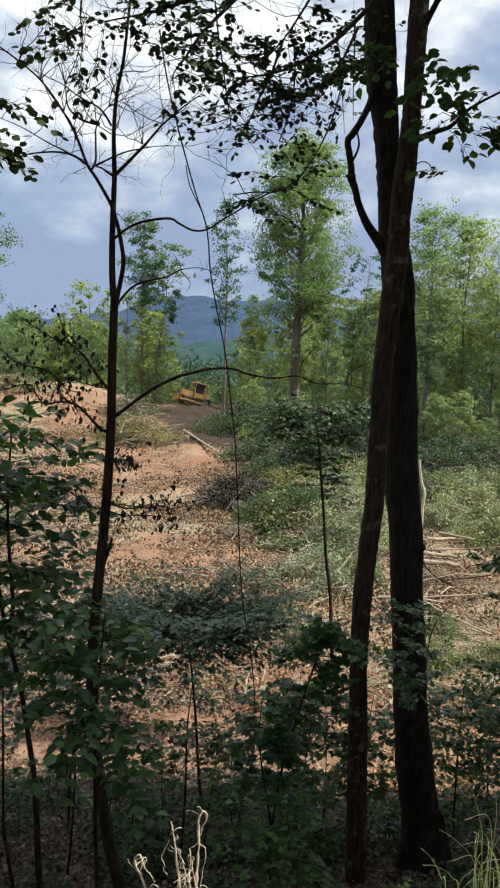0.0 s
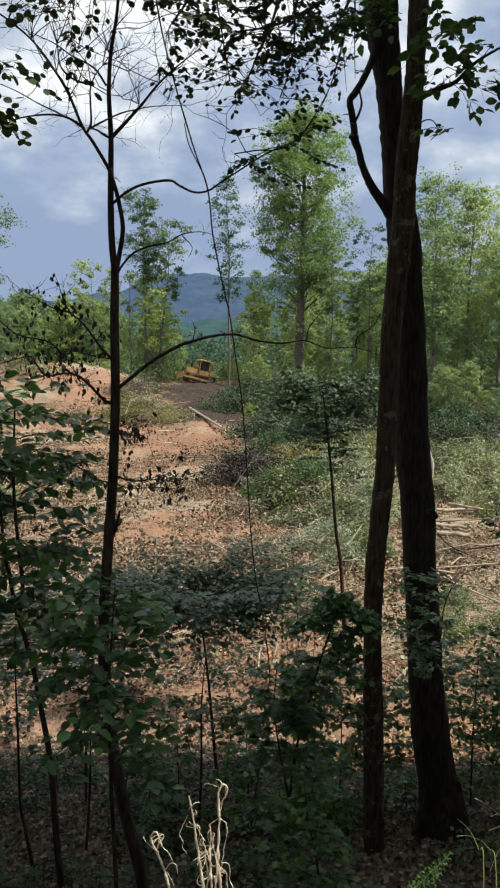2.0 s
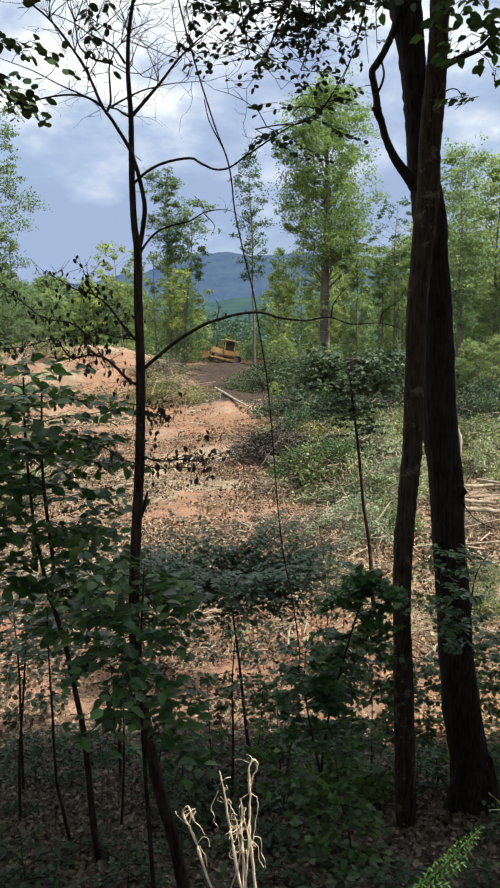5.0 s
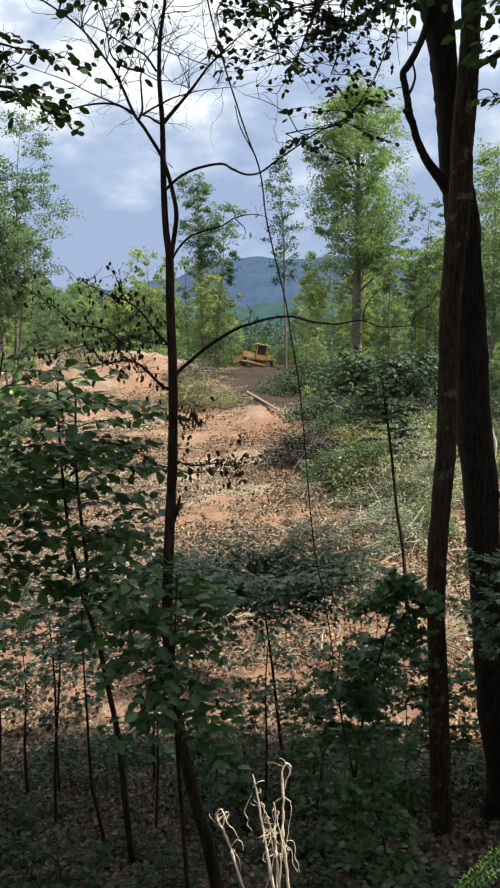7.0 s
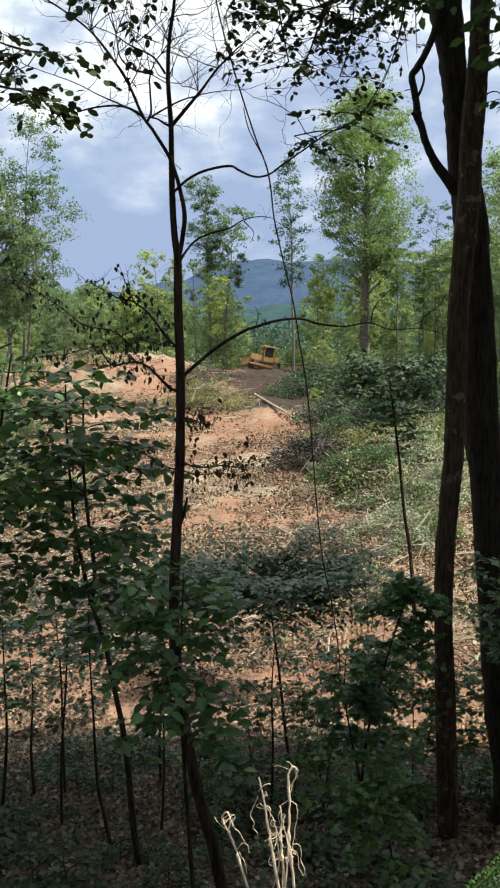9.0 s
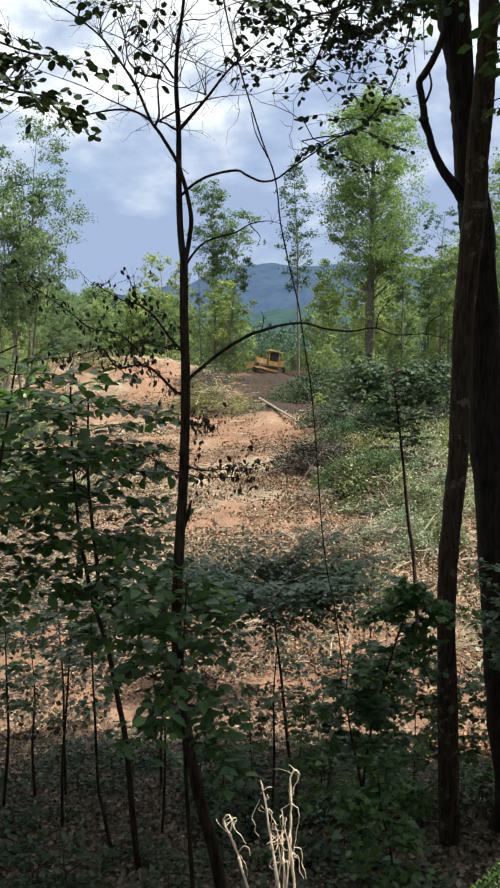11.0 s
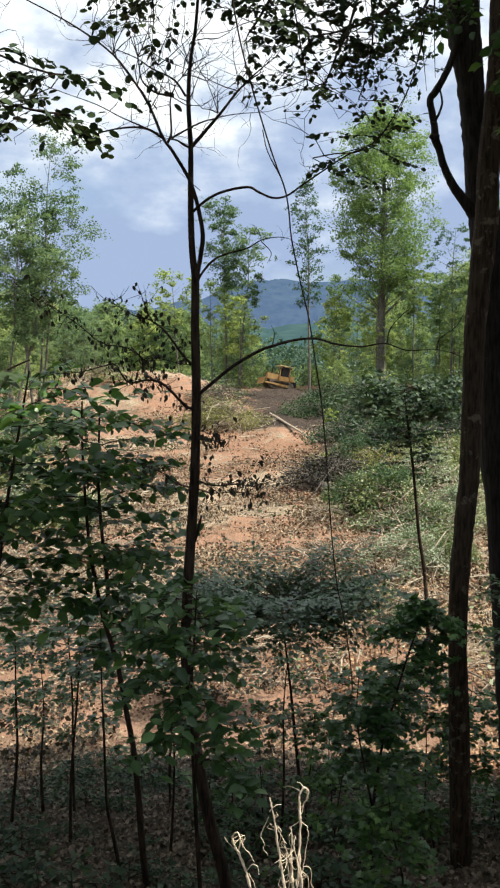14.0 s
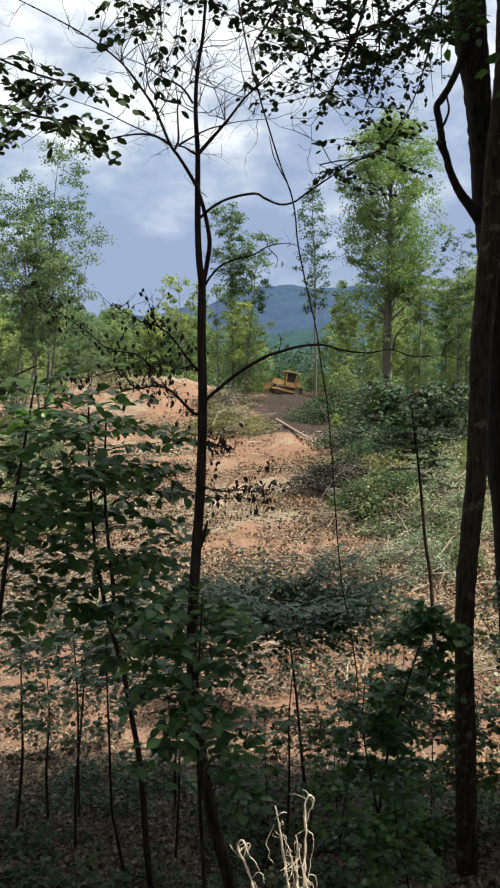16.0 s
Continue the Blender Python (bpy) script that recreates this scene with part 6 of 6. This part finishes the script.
def stuff():
    r = np.random.default_rng(501)
    def bare_clay(x, y):
        e = ((x + 0.5) / 3.2) ** 2 + ((y - 55) / 5.0) ** 2
        g = ((x + 10.5) / 6.5) ** 2 + ((y - 68) / 5.5) ** 2
        return (e < 1) | (g < 1)
    # sticks and bark over the churned soil
    paths = []
    for k in range(14000):
        y = 19 + 56 * r.random()
        x = r.uniform(-0.42, 0.42) * y
        ln = r.uniform(0.2, 1.0) * (1 + (r.random() < 0.08) * 2)
        if noise.fractal((x * 0.25, y * 0.25, 2.2), 0.8, 2, 4) < -0.12 or (bare_clay(x, y) and r.random() > 0.25) or (y > 65 and x > -4):
            continue
        a = r.uniform(0, 2 * math.pi)
        z = float(ground_z(x, y)) + 0.10
        d = np.array((math.cos(a), math.sin(a), r.normal() * 0.12)) * ln / 2
        c = np.array((x, y, z))
        rad = r.uniform(0.006, 0.022) * (0.6 + ln * 0.5)
        if (x > 1 or x < -5) and 24 < y < 58 and k % 24 == 0:
            d, rad = d * (1.0 + 2.6 / ln), r.uniform(0.014, 0.042)
            c[2] += 0.25
        bend = r.normal(size=3) * 0.08 * np.linalg.norm(d)
        paths.append(np.array([(*(c - d), rad), (*(c + bend), rad * 0.9), (*(c + d), rad * 0.6)]))
    tagged(part("slash_sticks", tubes_mesh("slash_sticks", paths, 4), STICK), "broken sticks and bark strewn over the clay", "debris", kind="stuff")

    def scatter(name, label, category, n, area, size, material, up, flat, shape="far", keep=None, lift=0.02):
        P = area(n)
        if keep is not None:
            P = P[keep(P)]
        n = len(P)
        z = ground_z(P[:, 0], P[:, 1]) + lift + up * r.random(n)
        C = np.stack([P[:, 0], P[:, 1], z], 1)
        D = r.normal(size=(n, 3)) * (1, 1, flat)
        U = np.array((0, 0, 1.0)) + r.normal(size=(n, 3)) * flat
        ob = part(name, leaf_mesh(name, C, D, U, size * r.uniform(0.5, 1.4, size=n), shape), material)
        tagged(ob, label, category, kind="stuff")

    def wedge(y0, y1, p=1.2):
        def f(n):
            y = y0 + (y1 - y0) * r.random(n) ** p
            return np.stack([r.uniform(-0.44, 0.44, size=n) * np.maximum(y, 9), y], 1)
        return f

    def patchy(scale, level, z):
        return lambda P: np.array([noise.fractal((a * scale, b * scale, z), 0.8, 2, 4) for a, b in P]) > level
    scatter("leaf_litter", "brown fallen leaves on the shaded bank", "leaf litter", 60000, wedge(2.6, 15.4, 0.85), 0.06, LITTER, 0.05, 0.55, keep=lambda P: P[:, 1] < 14.9 - 2.0 * smoothstep(0.8, 2.2, P[:, 0]))
    scatter("dry_leaves", "dry tan leaves and chips over the clay", "debris", 170000, wedge(25, 74, 0.9), 0.12, LEAF_DRY, 0.18, 0.8, keep=lambda P: patchy(0.3, -0.12, 3.3)(P) & (~bare_clay(P[:, 0], P[:, 1]) | (r.random(len(P)) < 0.3)) & ((P[:, 1] < 65) | (P[:, 0] < -4)), lift=0.03)
    scatter("clay_litter", "small dry leaves and chips on the near clay", "debris", 34000, wedge(12.6, 26, 1.0), 0.075, LEAF_DRY, 0.06, 0.5, keep=patchy(0.5, 0.02, 5.3), lift=0.03)
    scatter("russet_leaves", "russet fallen leaves among the scraps", "debris", 64000, wedge(12.6, 40, 1.1), 0.095, LEAF_RUSSET, 0.10, 0.55,
            keep=lambda P: patchy(0.35, -0.05, 9.1)(P) & (P[:, 0] > 1.5 + 2 * np.sin(P[:, 1] * 0.5)), lift=0.03)
    # dark leaf-shaped scraps imitate the small shadows among the debris
    scatter("dark_scraps", "dark leaf scraps imitating small shadows over the churned clay", "debris", 62000, wedge(12.8, 66, 1.0), 0.12, LEAF_WILT, 0.16, 0.9,
            keep=lambda P: patchy(0.28, -0.05, 12.4)(P) & (~bare_clay(P[:, 0], P[:, 1]) | (r.random(len(P)) < 0.25)), lift=0.03)
    # clods of turned clay
    n = 9000
    P = wedge(27, 72, 1.15)(n)
    P = P[patchy(0.22, -0.2, 7.7)(P)]
    n = len(P)
    size = 0.03 + 0.12 * r.random(n) ** 3
    unit_v = np.array([(1, 0, 0), (0, 1, 0), (-1, 0, 0), (0, -1, 0), (0, 0, 0.8), (0, 0, -0.8)])
    V = unit_v[None] * size[:, None, None] * r.uniform(0.55, 1.35, size=(n, 6, 3)) + np.stack([P[:, 0], P[:, 1], ground_z(P[:, 0], P[:, 1]) + 0.04 + size * 0.3], 1)[:, None]
    tri = np.array([(0, 1, 4), (1, 2, 4), (2, 3, 4), (3, 0, 4), (1, 0, 5), (2, 1, 5), (3, 2, 5), (0, 3, 5)])
    F = (tri[None] + 6 * np.arange(n)[:, None, None]).reshape(-1, 3)
    ob = part("clay_clods", np_mesh("clay_clods", V.reshape(-1, 3), F.ravel(), np.full(len(F), 3)), CLOD)
    tagged(ob, "crumbled clods of red clay over the cut", "debris", kind="stuff")
    scatter("weeds", "low green weeds and leafy scraps in the clearing", "weeds", 6000, wedge(19, 82, 1.1), 0.14, LEAF_BRUSH, 0.30, 0.7,
            keep=lambda P: (np.array([noise.fractal((a * 0.2, b * 0.25, 6.1), 0.8, 2, 4) for a, b in P]) + 0.09 * np.clip(P[:, 0] - 0.06 * (P[:, 1] - 40), -4, 8) + 0.4 * (P[:, 0] < -9) - 1.2 * np.exp(-((P[:, 0] - 5.5) / 9.5) ** 4 - ((P[:, 1] - 71) / 9.0) ** 4) > 0.34), lift=0.02)
    scatter("crest_weeds", "rank green growth along the crest and the wood's edge", "weeds", 22000, wedge(82, 104, 1.0), 0.26, LEAF_FAR_HAZED, 1.8, 0.9, keep=patchy(0.35, 0.0, 2.7))


stuff()

# ---- grass at the edge of the bank ----


def dry_grass():
    o = Vector((0.03, 1.28, -0.42))
    t = thing("dry_grass", "bleached dry grass stalks with curled frayed tips", "grass", "", tuple(o))
    r = np.random.default_rng(601)
    stalks = (([(-0.033, 1.280, 0.647), (-0.045, 1.280, 0.697), (-0.055, 1.280, 0.725), (-0.056, 1.280, 0.729), (-0.065, 1.280, 0.745), (-0.066, 1.280, 0.758), (-0.059, 1.280, 0.766), (-0.053, 1.280, 0.756), (-0.055, 1.280, 0.738), (-0.058, 1.280, 0.732)], 0.0021),
              ([(0.024, 1.280, 0.647), (0.016, 1.280, 0.704), (0.010, 1.280, 0.746), (0.006, 1.280, 0.781), (0.001, 1.280, 0.812), (-0.002, 1.280, 0.829)], 0.0024),
              ([(0.037, 1.280, 0.647), (0.034, 1.280, 0.690), (0.033, 1.280, 0.728), (0.035, 1.280, 0.753), (0.033, 1.280, 0.775)], 0.0022),
              ([(0.052, 1.280, 0.647), (0.050, 1.280, 0.675), (0.047, 1.280, 0.711), (0.048, 1.280, 0.746), (0.049, 1.280, 0.781), (0.048, 1.280, 0.815), (0.049, 1.280, 0.836), (0.056, 1.280, 0.847), (0.062, 1.280, 0.842), (0.061, 1.280, 0.829), (0.055, 1.280, 0.818), (0.052, 1.280, 0.803)], 0.0023),
              ([(0.042, 1.280, 0.647), (0.045, 1.280, 0.683), (0.044, 1.280, 0.714), (0.038, 1.280, 0.739), (0.041, 1.280, 0.758)], 0.0015),
              ([(0.026, 1.280, 0.651), (0.031, 1.280, 0.676), (0.025, 1.280, 0.718), (0.026, 1.280, 0.732), (0.020, 1.280, 0.750)], 0.0013),
              ([(0.035, 1.280, 0.658), (0.035, 1.280, 0.679), (0.034, 1.280, 0.704), (0.024, 1.280, 0.735), (0.017, 1.280, 0.748)], 0.0014))
    fibres = ([(-0.042, 1.280, 0.695), (-0.034, 1.280, 0.706), (-0.025, 1.280, 0.704), (-0.022, 1.280, 0.688)],
              [(-0.053, 1.280, 0.754), (-0.045, 1.280, 0.735), (-0.038, 1.280, 0.728), (-0.030, 1.280, 0.711)],
              [(-0.039, 1.280, 0.690), (-0.030, 1.280, 0.669), (-0.028, 1.280, 0.651)],
              [(-0.004, 1.280, 0.794), (-0.017, 1.280, 0.766), (-0.017, 1.280, 0.756), (-0.012, 1.280, 0.745), (-0.014, 1.280, 0.736), (-0.006, 1.280, 0.723)],
              [(-0.002, 1.280, 0.781), (0.008, 1.280, 0.772)],
              [(0.011, 1.280, 0.777), (0.016, 1.280, 0.767), (0.013, 1.280, 0.742)],
              [(0.032, 1.280, 0.775), (0.041, 1.280, 0.781), (0.047, 1.280, 0.785)],
              [(0.050, 1.280, 0.785), (0.060, 1.280, 0.777), (0.063, 1.280, 0.759), (0.059, 1.280, 0.739), (0.057, 1.280, 0.721), (0.053, 1.280, 0.696)],
              [(0.054, 1.280, 0.704), (0.065, 1.280, 0.701), (0.068, 1.280, 0.686), (0.067, 1.280, 0.671), (0.073, 1.280, 0.658), (0.074, 1.280, 0.643)],
              [(0.052, 1.280, 0.695), (0.062, 1.280, 0.682), (0.063, 1.280, 0.661), (0.071, 1.280, 0.643)],
              [(-0.003, 1.280, 0.803), (0.006, 1.280, 0.814), (0.017, 1.280, 0.817)],
              [(0.052, 1.280, 0.803), (0.049, 1.280, 0.794), (0.052, 1.280, 0.784)])

    def wavy(pts, rad, tip, depth):
        c = [np.array(q) * (1 + d) + np.array((0, 0, -1.6 * d)) - np.array(o) for q, d in zip(pts, np.cumsum(r.normal(size=len(pts))) * depth)]
        n = len(c)
        p = smooth_path([(*q, rad + (tip - rad) * (k / (n - 1)) ** 1.5) for k, q in enumerate(c)], 6)
        p[:, :3] += r.normal(size=(len(p), 3)) * 0.0004
        p[:, 3] *= 1 + 0.22 * r.normal(size=len(p)).clip(-1.5, 1.5)
        return p
    shreds = []
    for pts, rad in stalks:
        run = (np.array(pts[0]) - np.array(pts[1])) / max(0.02, pts[1][2] - pts[0][2])
        mid = (pts[0][0] + run[0] * 0.22, 1.285, pts[0][2] - 0.25)
        foot = (mid[0] + run[0] * 0.25 + 0.01, 1.30, -0.46)
        p = wavy([foot, mid] + pts, rad * 1.15, rad * 0.42, 0.003)
        part("stalk", tubes_mesh("stalk", [p], 7, 0.12, 5), STRAW, t)
        for k in range(7):
            i = int(len(p) * r.uniform(0.35, 0.86))
            q = p[i][:3]
            ln = r.uniform(0.010, 0.030)
            d = unit(p[min(len(p) - 1, i + 2)][:3] - p[i - 1][:3] + r.normal(size=3) * 0.5)
            side = unit(r.normal(size=3))
            shreds.append(smooth_path([(*q, 0.0005), (*(q + d * ln * 0.5 + side * ln * 0.16), 0.0005), (*(q + d * ln * 0.8 + side * ln * 0.42), 0.0004), (*(q + d * ln * 0.7 + side * ln * 0.75), 0.0003)], 3))
    for pts in fibres:
        part("fibre", tubes_mesh("fibre", [wavy(pts, 0.0008, 0.0004, 0.002)], 5, 0.1, 5), STRAW, t)
    tagged(part("chaff", tubes_mesh("chaff", shreds, 3), STRAW, t), kind="stuff")


dry_grass()


def green_grass():
    o = Vector((0.62, 1.7, -0.7))
    t = thing("grass_tuft", "tuft of long bright green grass blades", "grass", "", tuple(o))
    r = np.random.default_rng(611)
    fine = []
    root = np.array((0.716, 1.459, 0.489))
    for k in range(30):
        lean = np.array((r.uniform(-0.07, 0.10), r.normal() * 0.05, 0.13 + 0.13 * r.random()))
        a = root + (r.normal() * 0.04, r.normal() * 0.05, 0)
        m = a + lean * 0.6
        e = a + lean + (lean[0] * 0.9, 0, -0.09 * r.random())
        fine.append(((tuple(a), tuple(m), tuple(m + (e - m) * 0.55 + (0, 0, 0.01)), tuple(e)), 0.0028))
    fine = tuple(fine)
    for pts, w in ((((0.633, 1.426, 0.582), (0.647, 1.433, 0.663), (0.643, 1.440, 0.721), (0.625, 1.448, 0.786)), 0.003), (((0.665, 1.423, 0.581), (0.668, 1.431, 0.663), (0.657, 1.440, 0.734), (0.610, 1.443, 0.723)), 0.0035),
                   (((0.659, 1.423, 0.583), (0.670, 1.433, 0.675), (0.676, 1.439, 0.734), (0.672, 1.446, 0.799)), 0.0035), (((0.647, 1.424, 0.580), (0.655, 1.430, 0.639), (0.675, 1.432, 0.675), (0.693, 1.435, 0.711)), 0.004),
                   (((0.641, 1.424, 0.574), (0.648, 1.429, 0.621), (0.627, 1.434, 0.650), (0.586, 1.436, 0.637)), 0.0035), (((0.653, 1.423, 0.575), (0.681, 1.425, 0.617), (0.694, 1.422, 0.594), (0.713, 1.415, 0.547)), 0.004),
                   (((0.638, 1.424, 0.574), (0.618, 1.430, 0.609), (0.602, 1.429, 0.590), (0.588, 1.426, 0.555)), 0.0035), (((0.540, 1.337, 0.620), (0.530, 1.342, 0.664), (0.513, 1.348, 0.699), (0.490, 1.352, 0.721)), 0.003),
                   (((0.694, 1.420, 0.576), (0.704, 1.429, 0.665), (0.699, 1.438, 0.747), (0.677, 1.444, 0.782)), 0.0035)) + fine:
        c = [Vector(pts[0]) + Vector((0.02, 0.0, -0.5))] + [Vector(q) for q in pts]
        p = smooth_path([(*(q - o), 0.0) for q in c], 5)[:, :3]
        n = len(p)
        V, F = [], []
        for k, q in enumerate(p):
            d = unit(p[min(n - 1, k + 1)] - p[max(0, k - 1)])
            s = unit(np.cross(d, (0.2, 1, 0.1))) * w * (1 - (k / (n - 1)) ** 2 * 0.9) * 0.34
            V += [q - s, q + np.array((0, 0.0015, 0)), q + s]
        for k in range(n - 1):
            for j in (0, 1):
                F.append((3 * k + j, 3 * k + j + 1, 3 * k + j + 4, 3 * k + j + 3))
        F = np.array(F)
        part("blade", np_mesh("blade", np.array(V), F.ravel(), np.full(len(F), 4)), (GRASS, STRAW)[r.random() < 0.3], t)
    f = thing("fern", "bright green feathery fern frond", "fern", "", tuple(o))
    for a, b in (((0.259, 1.067, 0.703), (0.386, 1.082, 0.844)), ):
        a, b = np.array(a) - np.array(o), np.array(b) - np.array(o)
        d, ln = unit(b - a), np.linalg.norm(b - a)
        across = unit(np.cross(d, (0, 1, 0.4)))
        stem = limb([tuple(a - d * 0.05 - np.array((0, 0, 0.3))), tuple(a), tuple(a + d * ln * 0.5 + np.array((0, 0, 0.01))), tuple(b)], 0.0022, 0.0006)
        part("stem", tubes_mesh("stem", [stem], 5), FERN, f)
        C, D, S = [], [], []
        for k in range(17):
            u = 0.12 + 0.86 * k / 16
            w = 0.030 * math.sin(math.pi * (0.25 + 0.72 * u)) + 0.002
            q = a + d * ln * u
            for s in (-1, 1):
                pd = unit(across * s + d * 0.55 + r.normal(size=3) * 0.06)
                for j in range(5):
                    C.append(q + pd * w * j / 5)
                    D.append(pd + unit(np.cross(pd, (0, 1, 0))) * (1 if j % 2 else -1) * 0.6)
                    S.append(w * 0.38)
        part("frond", leaf_mesh("frond", C, D, np.tile((0, -0.6, 1.0), (len(C), 1)) + r.normal(size=(len(C), 3)) * 0.2, np.array(S), "slim"), FERN, f)


green_grass()
